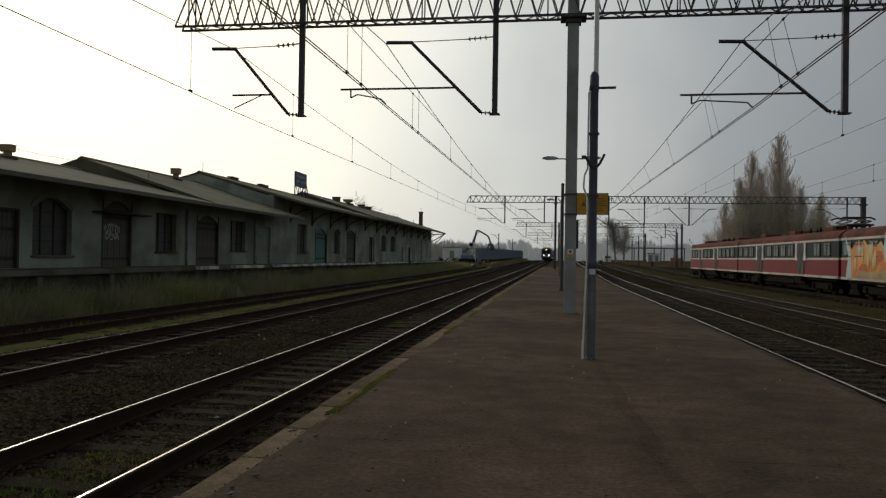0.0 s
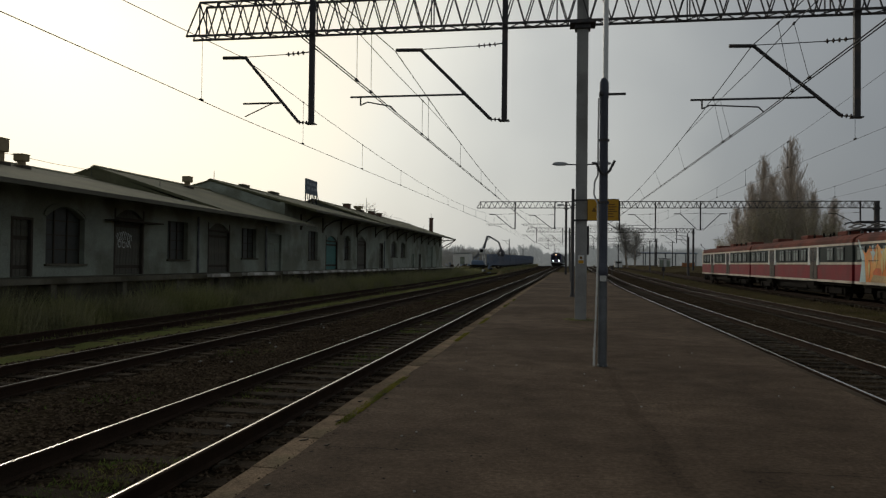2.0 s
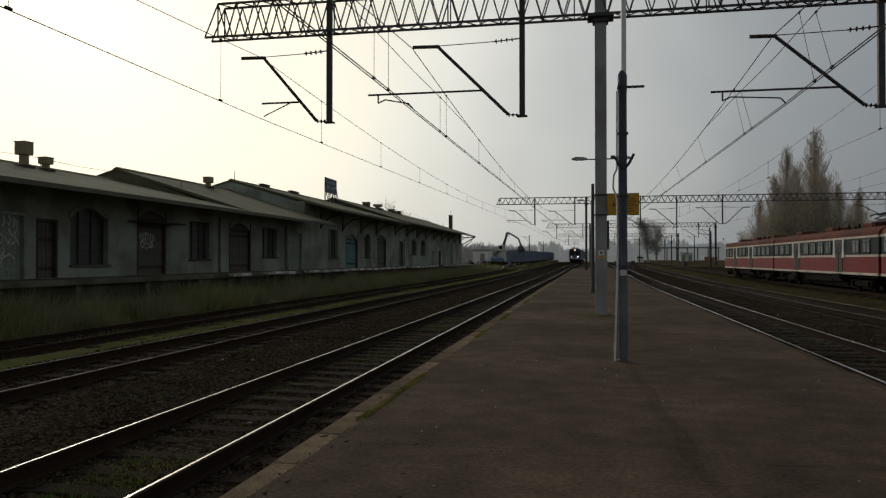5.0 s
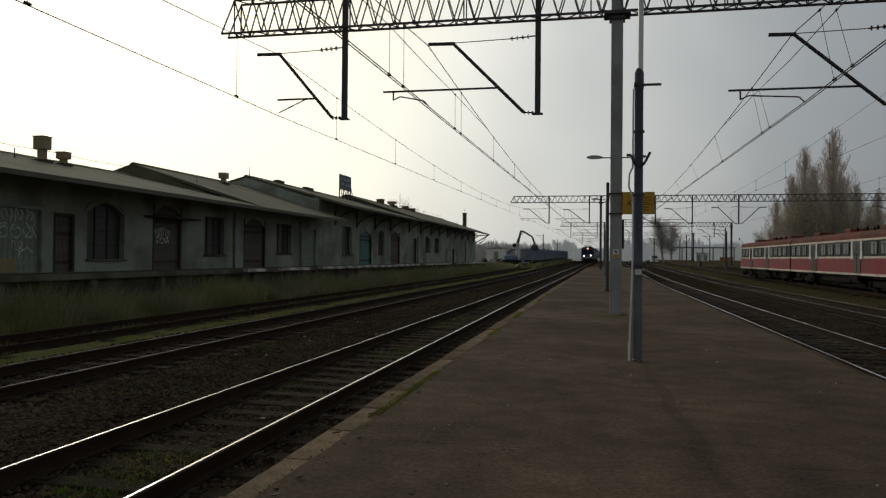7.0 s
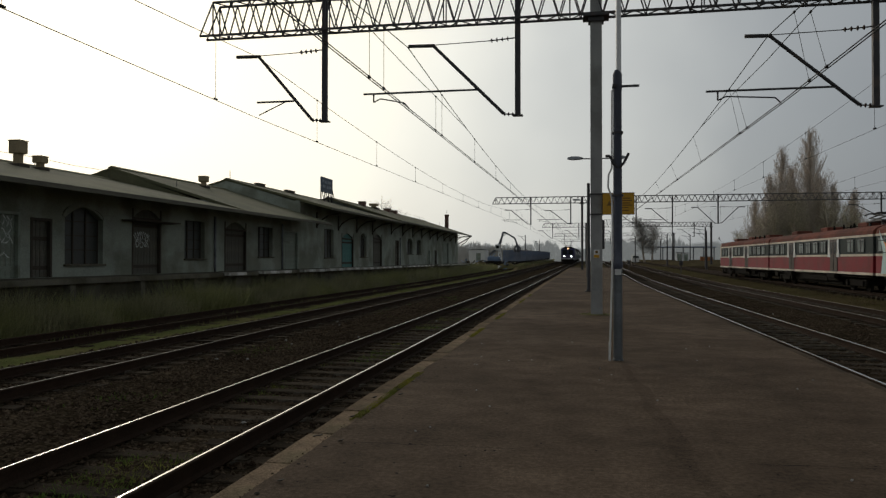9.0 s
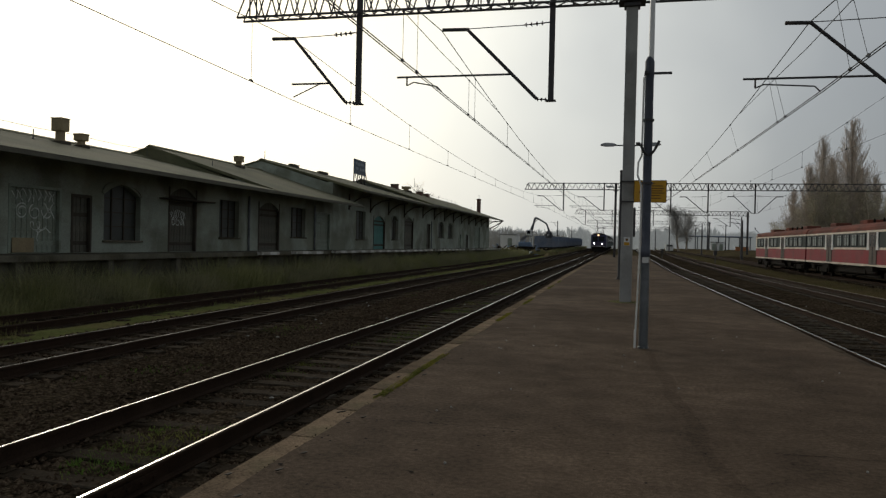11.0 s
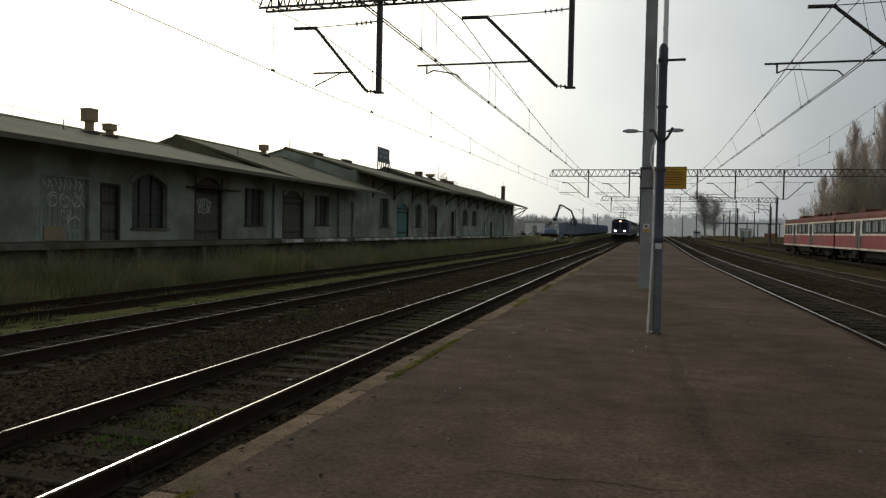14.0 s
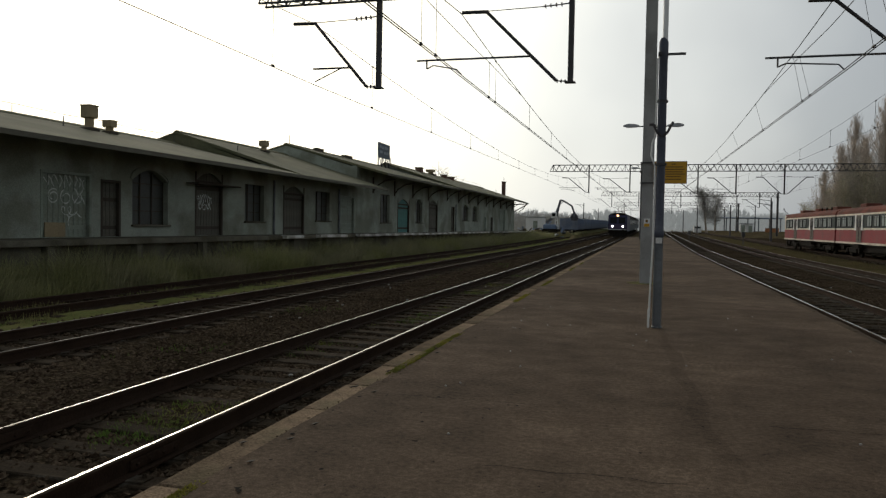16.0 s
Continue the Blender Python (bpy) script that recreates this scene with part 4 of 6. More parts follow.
def wall_run(root, y0, y1, z1, openings):
    """The front wall in 0.4 m thickness with openings through it; arched ones get a stepped arch head."""
    def fill(a, b, c, d, name="wall_pier"):
        if b - a > 0.01 and d - c > 0.01:
            part(name, Shape().box((WX - 0.2, (a + b) / 2, (c + d) / 2), (0.4, b - a, d - c)), WALL, root, "stained grey plaster wall")
    y = y0
    for a, b, c, d, arch, *_ in sorted(openings):
        fill(y, a, -0.7, z1)
        fill(a, b, -0.7, c, "wall_apron")
        if arch:
            r, n = (b - a) / 2, 10
            rise = min(0.45, r * 0.6)
            top = [(a + (b - a) * i / n, d - rise + rise * math.sin(math.pi * i / n)) for i in range(n + 1)]
            part("wall_arch", Shape().prism(top + [(b, z1), (a, z1)], lambda m, k, x: (x, m, k), WX - 0.4, WX), WALL, root, "stained grey plaster wall")
        else:
            fill(a, b, d, z1, "wall_lintel")
        y = b
    fill(y, y1, -0.7, z1)


def window(root, a, b, c, d, arch=True):
    w = part("window", Shape().box((WX - 0.28, (a + b) / 2, (c + d) / 2), (0.02, b - a, d - c)), GLASS_DARK, root, "dark dirty window")
    upright = Shape().box((0, 0, 0), (0.05, 0.06, d - c)).mesh("mullion", TIMBER)
    cross = Shape().box((0, 0, 0), (0.048, b - a, 0.04)).mesh("glazing_bar", TIMBER)
    for i in range(4):
        piece("mullion", upright, w, (WX - 0.25, a + (b - a) * i / 3, (c + d) / 2))
    for i in range(5):
        piece("glazing_bar", cross, w, (WX - 0.252, (a + b) / 2, c + (d - c) * i / 4))
    part("sill", Shape().box((WX + 0.03, (a + b) / 2, c - 0.04), (0.16, b - a + 0.16, 0.08), 0, 0.01), DOCK, w, "concrete sill")
    if not arch:
        return
    pts = [((a + b) / 2 + ((b - a) / 2 + 0.08) * math.cos(math.pi * i / 10), d - 0.42 + 0.5 * math.sin(math.pi * i / 10)) for i in range(11)]
    m = Shape()
    for (p, q), (u, k) in zip(pts, pts[1:]):
        m.bar((WX + 0.01, p, q), (WX + 0.01, u, k), 0.06, 0.16)
    part("arch_moulding", m, WALL, w, "plain plaster arch")


def door(root, a, b, d, material, label, arch, c=DZ):
    w = part("door", Shape().box((WX - 0.22, (a + b) / 2, (c + d) / 2), (0.08, b - a, d - c)), material, root, label)
    n = max(4, int((b - a) / 0.22))
    me = Shape().box((0, 0, 0), (0.03, (b - a) / n - 0.02, d - c - 0.05), 0, 0.005).mesh("board", material)
    for i in range(n):
        piece("board", me, w, (WX - 0.165 + 0.004 * (i % 2), a + (b - a) * (i + 0.5) / n, (c + d) / 2))
    for z in (c + 0.35, d - 0.75):
        part("ledge", Shape().box((WX - 0.135, (a + b) / 2, z), (0.03, b - a - 0.1, 0.14), 0, 0.005), DOOR_GREY if material is DOOR_GREY else TIMBER, w)
    part("door_frame", Shape().box((WX - 0.05, a + 0.05, (c + d) / 2), (0.14, 0.1, d - c)).box((WX - 0.05, b - 0.05, (c + d) / 2), (0.14, 0.1, d - c)).box((WX - 0.05, (a + b) / 2, d - (0.45 if arch else 0.05)), (0.14, b - a - 0.2, 0.1)), DOOR_GREY if material is DOOR_GREY else TIMBER, w)


def stroke(root, pts, x, half=0.020):
    """One sprayed line of (y, z) points on a plane at x."""
    v, n = [], len(pts)
    for k, (y, z) in enumerate(pts):
        (a, b), (c, d) = pts[max(k - 1, 0)], pts[min(k + 1, n - 1)]
        e = Vector((0, b - d, c - a)).normalized() * half * (0.75 + 0.4 * math.sin(k * 0.9))
        v += [Vector((x, y, z)) - e, Vector((x, y, z)) + e]
    part("sprayed_stroke", Shape().add(v, [(2 * k, 2 * k + 1, 2 * k + 3, 2 * k + 2) for k in range(n - 1)]), GRAFFITI, root, "white wavy spray paint stroke")


def scribble(root, y0, y1, z0, z1, x, seed, kind):
    """Sprayed flourishes, no letters: a fringe of spikes, round loops or a small curl."""
    r = random.Random(seed)
    w, h = y1 - y0, z1 - z0
    if kind == "fringe":
        for k in range(9):
            y = y0 + w * (k + 0.5) / 9 + r.uniform(-0.03, 0.03)
            a, b = z0 + h * r.uniform(0.0, 0.25), z1 - h * abs(k - 4) / 14 - h * r.uniform(0, 0.12)
            m = r.uniform(-0.5, 0.5) * w / 9
            stroke(root, [(y + m * math.sin(3.1 * q / 8), a + (b - a) * q / 8) for q in range(9)], x + 0.0008 * k)
            if k < 8:
                stroke(root, [(y + (w / 9) * q / 6, b - (b - a) * (q / 6) ** 1.3 * r.uniform(0.75, 0.95)) for q in range(7)], x + 0.0008 * k + 0.0004)
    elif kind == "loops":
        for k in range(3):
            cy, cz, rr = y0 + w * (k + 0.5) / 3, (z0 + z1) / 2 + r.uniform(-0.05, 0.05), w / 6.4
            turns = (1.55, 1.15, 0.8)[k]
            stroke(root, [(cy + rr * (1.0 - 0.022 * q) * math.cos(0.9 + k + turns * 6.283 * q / 22), cz + h * 0.52 * (1.0 - 0.028 * q) * math.sin(0.9 + k + turns * 6.283 * q / 22)) for q in range(23)], x + 0.001 * k, 0.023)
        stroke(root, [(y0 + w * (0.72 + 0.3 * q / 10), z1 - h * (0.9 * q / 10) + 0.06 * math.sin(q)) for q in range(11)], x + 0.004, 0.022)
        stroke(root, [(y0 + w * (0.98 - 0.26 * q / 10), z1 - h * (0.95 * q / 10)) for q in range(11)], x + 0.0046, 0.022)
    else:
        stroke(root, [(y0 + w * (0.15 + 0.5 * q / 18) + 0.12 * w * math.cos(q * 0.7), z1 - h * 0.25 + h * 0.22 * math.sin(q * 0.7)) for q in range(19)], x)
        stroke(root, [(y0 + w * (0.35 + 0.6 * q / 10), z1 - h * 0.45 - h * 0.12 * math.sin(q * 0.8)) for q in range(11)], x + 0.001)
        stroke(root, [(y0 + w * 0.42 + 0.02 * math.sin(q), z1 - h * (0.5 + 0.5 * q / 7)) for q in range(8)], x + 0.002, 0.028)


def shed(name, label, y0, y1, eave_x, eave_z, ridge_z, openings, far_gable=True, brackets=False, roof_toned=False):
    root = thing(name, label, "warehouse", kind="")
    rx, t = -25.1, 0.16
    wall_z = eave_z - 0.10 + (ridge_z - eave_z) * (WX - eave_x) / (rx - eave_x)
    wall_run(root, y0, y1, wall_z, openings)
    bx0 = 2 * rx - WX
    back = Shape().box((bx0, (y0 + y1) / 2, wall_z / 2 - 0.35), (0.4, y1 - y0, wall_z + 0.7))
    part("back_wall", back, WALL, root)
    for yy in (y0 + 0.2, y1 - 0.2):
        s = Shape().prism([(WX - 0.4, -0.7), (bx0 + 0.2, -0.7), (bx0 + 0.2, wall_z - 0.05), (rx, ridge_z - 0.12), (WX - 0.4, wall_z - 0.05)], lambda u, w, q: (u, q, w), yy - 0.2, yy + 0.2)
        # the middle gable takes the roof material so both read as one surface
        part("gable_wall", s, ROOF if roof_toned else WALL, root, "gable wall in the same olive as the roof" if roof_toned else "")
    ov = 0.5
    ye = y1 + (1.6 if far_gable else 0.0)
    ys = y0 - (0.4 if far_gable else 0.0)
    roof = Shape().prism([(eave_x, eave_z), (rx, ridge_z), (2 * rx - eave_x, eave_z), (2 * rx - eave_x, eave_z - t), (rx, ridge_z - t), (eave_x, eave_z - t)], lambda u, w, q: (u, q, w), ys, ye)
    rf = part("roof", roof, ROOF, root, "olive-grey bitumen roof with long overhang")
    part("eave_board", Shape().box((eave_x + 0.03, (ys + ye) / 2, eave_z - 0.09), (0.05, ye - ys + 0.02, 0.17), 0, 0.008), EAVE, rf, "pale weathered eave board")
    part("ridge_cap", Shape().prism([(-0.22, -0.06), (0, 0.05), (0.22, -0.06), (0.2, -0.1), (0, 0), (-0.2, -0.1)], lambda u, w, q: (rx + u, q, ridge_z + w + 0.03), ys, ye), ROOF, rf)
    # timber brackets carry the overhang
    y = y0 + 3.2 if brackets or far_gable else y1
    while y < y1:
        b = Shape().tube([(WX + 0.04, y, eave_z - 1.2), (WX + 0.35, y, eave_z - 0.75), (WX + 1.0, y, eave_z - 0.35), (eave_x - 0.5, y, eave_z - 0.25)], 0.055, 6).bar((WX + 0.06, y, eave_z - 1.3), (WX + 0.06, y, eave_z - 0.1), 0.1, 0.1)
        part("eave_bracket", b, TIMBER, root)
        y += 5.0
    for a, b, c, d, arch, kind in openings:
        if kind == "window":
            window(root, a, b, c, d, arch)
        else:
            door(root, a, b, d, {"brown": DOOR_BROWN, "grey": DOOR_GREY, "teal": DOOR_TEAL}[kind], {"brown": "dark peeling wooden door", "grey": "faded grey loading door", "teal": "faded teal loading door"}[kind], arch)
    return root


near_shed = shed("goods_shed", "long old plastered goods shed, low overhanging roof, sprayed doors", -4, 36.2, -17.2, 4.12, 5.90,
     [(9, 11.2, DZ, 3.2, 0, "grey"), (14.5, 16.6, 1.45, 3.65, 1, "window"), (20.6, 23.0, DZ, 3.25, 0, "grey"), (23.5, 24.6, DZ, 3.1, 0, "brown"), (25.3, 27.6, 1.4, 3.65, 1, "window"), (29.6, 31.9, DZ, 3.85, 1, "brown"), (34.0, 36.0, 1.62, 3.55, 0, "window")], False)
mid_shed = shed("goods_shed", "middle part of the old goods shed with a raised ridge", 36.2, 49.4, -17.2, 4.12, 6.58,
     [(38.2, 40.9, DZ, 3.7, 1, "brown"), (42.5, 44.7, 1.75, 3.6, 0, "window"), (46.5, 49.0, DZ, 3.5, 0, "grey")], False, False, True)
far_shed = shed("goods_shed", "taller far part of the goods shed with arched openings", 49.42, 71.4, -17.2, 5.22, 7.36,
     [(54.4, 56.6, 1.72, 3.95, 0, "window"), (58.6, 61.8, DZ, 3.75, 1, "teal"), (63.8, 65.8, 1.8, 3.95, 1, "window"), (68.0, 71.1, DZ, 4.0, 1, "brown")], False, True)
end_shed = shed("goods_shed", "end part of the goods shed with a slightly raised roof", 71.42, 117, -17.5, 5.42, 7.82,
     [(76.6, 78.0, DZ, 3.6, 0, "brown"),
      (81.9, 84.7, 2.2, 4.0, 1, "window"), (86.9, 89.4, 2.2, 4.0, 1, "window"), (93.5, 94.8, DZ, 2.8, 0, "grey"), (98, 99.4, DZ, 2.8, 0, "brown"), (104.4, 108.6, DZ, 4.1, 0, "grey")])
scribble(near_shed, 20.7, 22.9, 2.62, 3.24, WX - 0.112, 3, "fringe")
scribble(near_shed, 21.0, 22.75, 2.12, 2.66, WX - 0.106, 4, "loops")
scribble(near_shed, 21.5, 22.7, 1.35, 2.05, WX - 0.112, 5, "curl")
scribble(near_shed, 29.75, 31.2, 2.42, 2.88, WX - 0.112, 6, "fringe")
scribble(near_shed, 30.0, 31.0, 2.12, 2.5, WX - 0.106, 7, "loops")
part("shelter_board", Shape().box((WX + 0.3, 30.7, 3.28), (0.75, 3.6, 0.06), 0, 0.01), TIMBER, near_shed, "small board shelter over a door")
part("low_panel", Shape().box((WX - 0.09, 21.35, 1.2), (0.03, 0.95, 0.5), 0, 0.005), SHEET, near_shed, "pale brown patch board low on the door")
part("end_brace", Shape().bar((WX - 0.1, 117.05, 3.9), (-17.6, 118.3, 5.2), 0.12, 0.14).bar((WX - 0.1, 117.05, 5.1), (-17.6, 118.4, 5.25), 0.12, 0.14).tube([(-18.9, 117.2, 3.9), (-18.3, 117.7, 4.3), (-17.8, 118.2, 5.1)], 0.06, 6), TIMBER, end_shed, "timber braces under the end overhang")
# downpipes
for y in (37.0, 46.1, 78.4):
    part("downpipe", Shape().cyl((WX + 0.08, y, DZ), (WX + 0.08, y, 3.9), 0.06, n=8), GALV, end_shed if y > 71 else far_shed if y > 50 else mid_shed)


def ramp():
    root = thing("loading_ramp", "concrete loading ramp along the goods shed, pale edge slabs", "loading ramp", kind="structure")
    part("deck_slab", Shape().box(((WX + DX) / 2, 56, DZ - 0.11), (DX - WX - 0.02, 122, 0.2), 0, 0.01), DOCK, root)
    part("retaining_wall", Shape().box((DX - 0.55, 56, 0.02), (0.35, 121.6, 1.55)), DOCK, root, "dark wall under the ramp")
    me = Shape().box((0, 0, 0), (0.34, 1.98, 0.16), 0, 0.012).mesh("edge_slab", DOCK_EDGE)
    r = random.Random(4)
    y = 34.2
    while y < 116:
        if r.random() > 0.12:
            piece("edge_slab", me, root, (DX + 0.10 + r.uniform(-0.03, 0.03), y + 1, DZ - 0.075 + r.uniform(-0.02, 0.015)), (0, 0, r.uniform(-0.006, 0.006)))
        y += 2.0
    post = Shape().box((0, 0, 0), (0.28, 0.3, 1.6), 0, 0.02).mesh("ramp_pier", DOCK)
    for i in range(28):
        piece("ramp_pier", post, root, (DX - 0.22, -2 + 4.2 * i, 0.0))


ramp()


def skylight(at, length, label):
    v = thing("ridge_skylight", label, "skylight", at, "ridge skylights")
    part("kerb", Shape().box((0, 0, 0.02), (0.34, length, 0.36), 0, 0.02), TIMBER, v)
    part("cover", Shape().box((0, 0, 0.22), (0.42, length + 0.08, 0.05), 0, 0.01), ROOF, v)


def brick_vent(at, w, h, label):
    v = thing("brick_vent", label, "roof vent", at, "ridge vents")
    part("stack", Shape().box((0, 0, h / 2 - 0.2), (w, w, h + 0.4), 0, 0.02), BRICK, v)
    part("cap", Shape().box((0, 0, h), (w * 1.15, w * 1.15, 0.08), 0, 0.01), DOCK, v)


def roof_vent(at, w, h, label):
    v = thing("roof_vent", label, "roof vent", at, "roof vents")
    part("neck", Shape().box((0, 0, h * 0.25), (w * 0.55, w * 0.55, h * 0.9), 0, 0.02), SHEET, v)
    part("cowl", Shape().box((0, 0, h * 0.72), (w, w, h * 0.5), 0, 0.03).box((0, 0, h * 0.98), (w * 1.06, w * 1.06, 0.04)), SHEET, v, "boxy ochre sheet cowl")
    part("curb", Shape().box((0, 0, -0.1), (w * 1.2, w * 1.2, 0.35), 0, 0.02), TIMBER, v)


roof_vent((-23.6, 27.7, 5.56), 0.52, 1.08, "tall ochre sheet-metal roof vent cowl")
roof_vent((-23.6, 29.0, 5.56), 0.46, 0.58, "low ochre sheet-metal roof vent box")
roof_vent((-24.1, 44.35, 6.26), 0.50, 0.70, "ochre sheet-metal roof vent cowl")
skylight((-25.1, 23.1, 5.90), 1.1, "flat dark skylight box on the ridge")
skylight((-25.1, 55.1, 7.34), 1.3, "flat dark skylight box on the ridge")
skylight((-25.1, 61.1, 7.34), 1.7, "flat dark skylight box on the ridge")
brick_vent((-25.1, 83.0, 7.85), 0.75, 0.42, "small dark brick vent on the ridge")
roof_vent((-25.1, 87.9, 7.85), 0.95, 0.55, "pale sheet cowl on the ridge")
brick_vent((-25.1, 94.2, 7.85), 0.75, 0.35, "small dark brick vent on the ridge")
brick_vent((-25.1, 97.6, 7.85), 0.9, 0.30, "small dark brick vent on the ridge")


def chimney():
    c = thing("chimney", "slim dark brick chimney with a thin rod", "chimney", (-21.5, 118.2, 6.0))
    part("stack", Shape().box((0, 0, 1.3), (0.55, 0.55, 3.0), 0, 0.02).box((0, 0, 2.75), (0.68, 0.68, 0.14), 0, 0.02), BRICK, c)
    part("rod", Shape().cyl((0, 0, 2.8), (0, 0, 3.5), 0.025, n=6), STEEL, c)


chimney()
for at, h in (((-25.1, 50.0, 7.3), 0.75), ((-23, 25.5, 5.38), 0.45), ((-22, 37.5, 5.4), 0.5), ((-25.1, 91.6, 7.8), 1.95), ((-20, 104, 6.2), 0.6), ((-25.1, 114, 7.8), 0.5)):
    r = thing("lightning_rod", "thin metal rod standing on the roof", "lightning rod", at, "roof rods")
    part("rod", Shape().cyl((0, 0, -0.1), (0, 0, h), 0.03, 0.02, 6), STEEL, r)
    part("rod_base", Shape().box((0, 0, 0), (0.12, 0.12, 0.12), 0, 0.01), STEEL, r)


def ridge_wire(y0, y1, z, step):
    """Lightning conductor carried on short posts along the ridge."""
    root = thing("ridge_wire", "thin lightning wire on short posts along the roof ridge", "lightning wire", (-25.1, y0, z))
    n = int((y1 - y0) / step)
    for k in range(n + 1):
        part("post", Shape().cyl((0, k * step, -0.05), (0, k * step, 0.42), 0.018, 0.012, 6), STEEL, root)
    part("wire", Shape().tube([(0, q * step / 2, 0.42 - (0.05 if q % 2 else 0.0)) for q in range(2 * n + 1)], 0.010, 5), WIRE, root)


ridge_wire(14.0, 36.0, 5.92, 5.5)
ridge_wire(99.0, 117.0, 7.85, 6.0)


def roof_board():
    b = thing("roof_billboard", "dark rectangular billboard on legs above the shed roof", "billboard", (-24.6, 69.3, 7.2))
    part("panel", Shape().box((0, 0, 1.62), (0.10, 3.3, 1.45), 0, 0.02), mat("dark_blue_board", (0.10, 0.13, 0.17), 0.6, 0, 0.25, 1, 12, 0.05), b)
    faded = mat("faded_board_lettering", (0.30, 0.34, 0.38), 0.7, 0, 0.35, 2, 12, 0.05)
    for y, z, l in ((-1.1, 1.95, 0.5), (-0.35, 1.9, 0.6), (0.6, 1.93, 0.9), (-0.9, 1.45, 0.7), (0.2, 1.42, 0.5), (0.95, 1.45, 0.6)):
        part("lettering_bar", Shape().box((0.06, y, z), (0.02, l, 0.26)), faded, b, "pale illegible lettering")
    for y in (-1.6, -0.5, 0.6, 1.6):
        part("leg", Shape().bar((0, y, -0.1), (0, y, 0.95), 0.09, 0.09), STEEL, b)
        part("stay", Shape().bar((-0.1, y + 1.3, -0.1), (0, y, 1.5), 0.06, 0.06), STEEL, b)


roof_board()


# ---- parked electric train ----
def bogie(s, x, y, zr, wheel_r=0.46):
    s.box((x, y, zr + 0.55), (2.1, 3.4, 0.28), 0, 0.04)
    for d in (-1.0, 1.0):
        s.box((x + d * 1.0, y, zr + 0.5), (0.16, 3.3, 0.4), 0, 0.05)
        for e in (-1.2, 1.2):
            s.box((x + d * 1.06, y + e, zr + 0.48), (0.22, 0.36, 0.36), 0, 0.05)


def emu_car(y0, y1, doors, label, cab=None, painted=False, pantograph=None):
    root = thing("electric_train_car", label, "train", (XE, 0, ZR), "parked train cars")
    w = 1.42
    place = lambda u, q, s: (u, s, q)
    part("lower_body", Shape().prism([(-w, 1.06), (w, 1.06), (w, 2.04), (-w, 2.04)], place, y0, y1), RED, root, "faded red lower side")
    part("window_band", Shape().prism([(-w + 0.02, 2.04), (w - 0.02, 2.04), (w - 0.02, 3.10), (-w + 0.02, 3.10)], place, y0 + 0.02, y1 - 0.02), WINDOW_BAND, root, "grey-green window band")
    part("cantrail", Shape().prism([(-w - 0.012, 3.07), (w + 0.012, 3.07), (w + 0.012, 3.19), (-w - 0.012, 3.19)], place, y0, y1), CREAM, root, "cream cantrail stripe")
    part("waist_stripe", Shape().prism([(-w - 0.014, 2.01), (w + 0.014, 2.01), (w + 0.014, 2.14), (-w - 0.014, 2.14)], place, y0, y1), CREAM, root, "cream waist stripe")
    part("sole_bar", Shape().prism([(-w - 0.014, 0.98), (w + 0.014, 0.98), (w + 0.014, 1.12), (-w - 0.014, 1.12)], place, y0, y1), CREAM, root, "cream lower stripe")
    prof = [(-w, 3.19)] + [(-w * math.cos(math.pi * i / 12), 3.19 + 0.58 * math.sin(math.pi * i / 12) ** 0.75) for i in range(1, 12)] + [(w, 3.19)]
    part("roof", Shape().prism(prof, place, y0 + 0.03, y1 - 0.03), TRAIN_ROOF, root, "brown-red curved roof", False)
    for d in doors:
        dr = part("door", Shape().box((-w - 0.006, d, 2.08), (0.06, 1.3, 1.96), 0, 0.01), EMU_DOOR, root, "brown-grey double door")
        part("door_recess", Shape().box((-w - 0.03, d, 2.08), (0.03, 0.07, 1.9)).box((-w - 0.032, d - 0.33, 2.55), (0.02, 0.36, 0.7)).box((-w - 0.032, d + 0.33, 2.55), (0.02, 0.36, 0.7)), TRAIN_GLASS, dr)
        part("step", Shape().box((-w - 0.05, d, 0.86), (0.3, 1.3, 0.3), 0, 0.02), UNDER, dr)
        for e in (-0.82, 0.82):
            part("door_post", Shape().prism([(d + e - 0.13, 3.06), (d + e + 0.13, 3.06), (d + e + 0.12, 2.55), (d + e + 0.24, 1.98), (d + e - 0.24, 1.98), (d + e - 0.12, 2.55)], lambda u, q, s: (s, u, q), -w - 0.05, -w), WHITE, dr, "white door surround")
    y = y0 + 1.1
    while y < y1 - 1.3:
        if all(abs(y + 0.6 - d) > 1.55 for d in doors):
            wn = part("window", Shape().box((-w + 0.0, y + 0.6, 2.60), (0.05, 1.12, 0.80), 0, 0.02), TRAIN_GLASS, root, "dark side window")
            for e in (-0.30, 0.24):
                part("pane", Shape().box((-w - 0.016, y + 0.6 + e, 2.60), (0.03, 0.42 if e > 0 else 0.34, 0.68), 0, 0.015), EMU_GLASS, wn, "teal-grey pane, its reflection put into the colour")
            part("window_rail", Shape().box((-w - 0.03, y + 0.6, 2.82), (0.03, 1.08, 0.035)), WINDOW_BAND, wn)
            part("window_sill", Shape().box((-w - 0.03, y + 0.6, 2.20), (0.03, 1.16, 0.04)), WINDOW_BAND, wn)
        y += 1.62
    for c in (y0 + 3.6, y1 - 3.6):
        u = Shape()
        bogie(u, 0, c, 0)
        part("bogie_frame", u, UNDER, root)
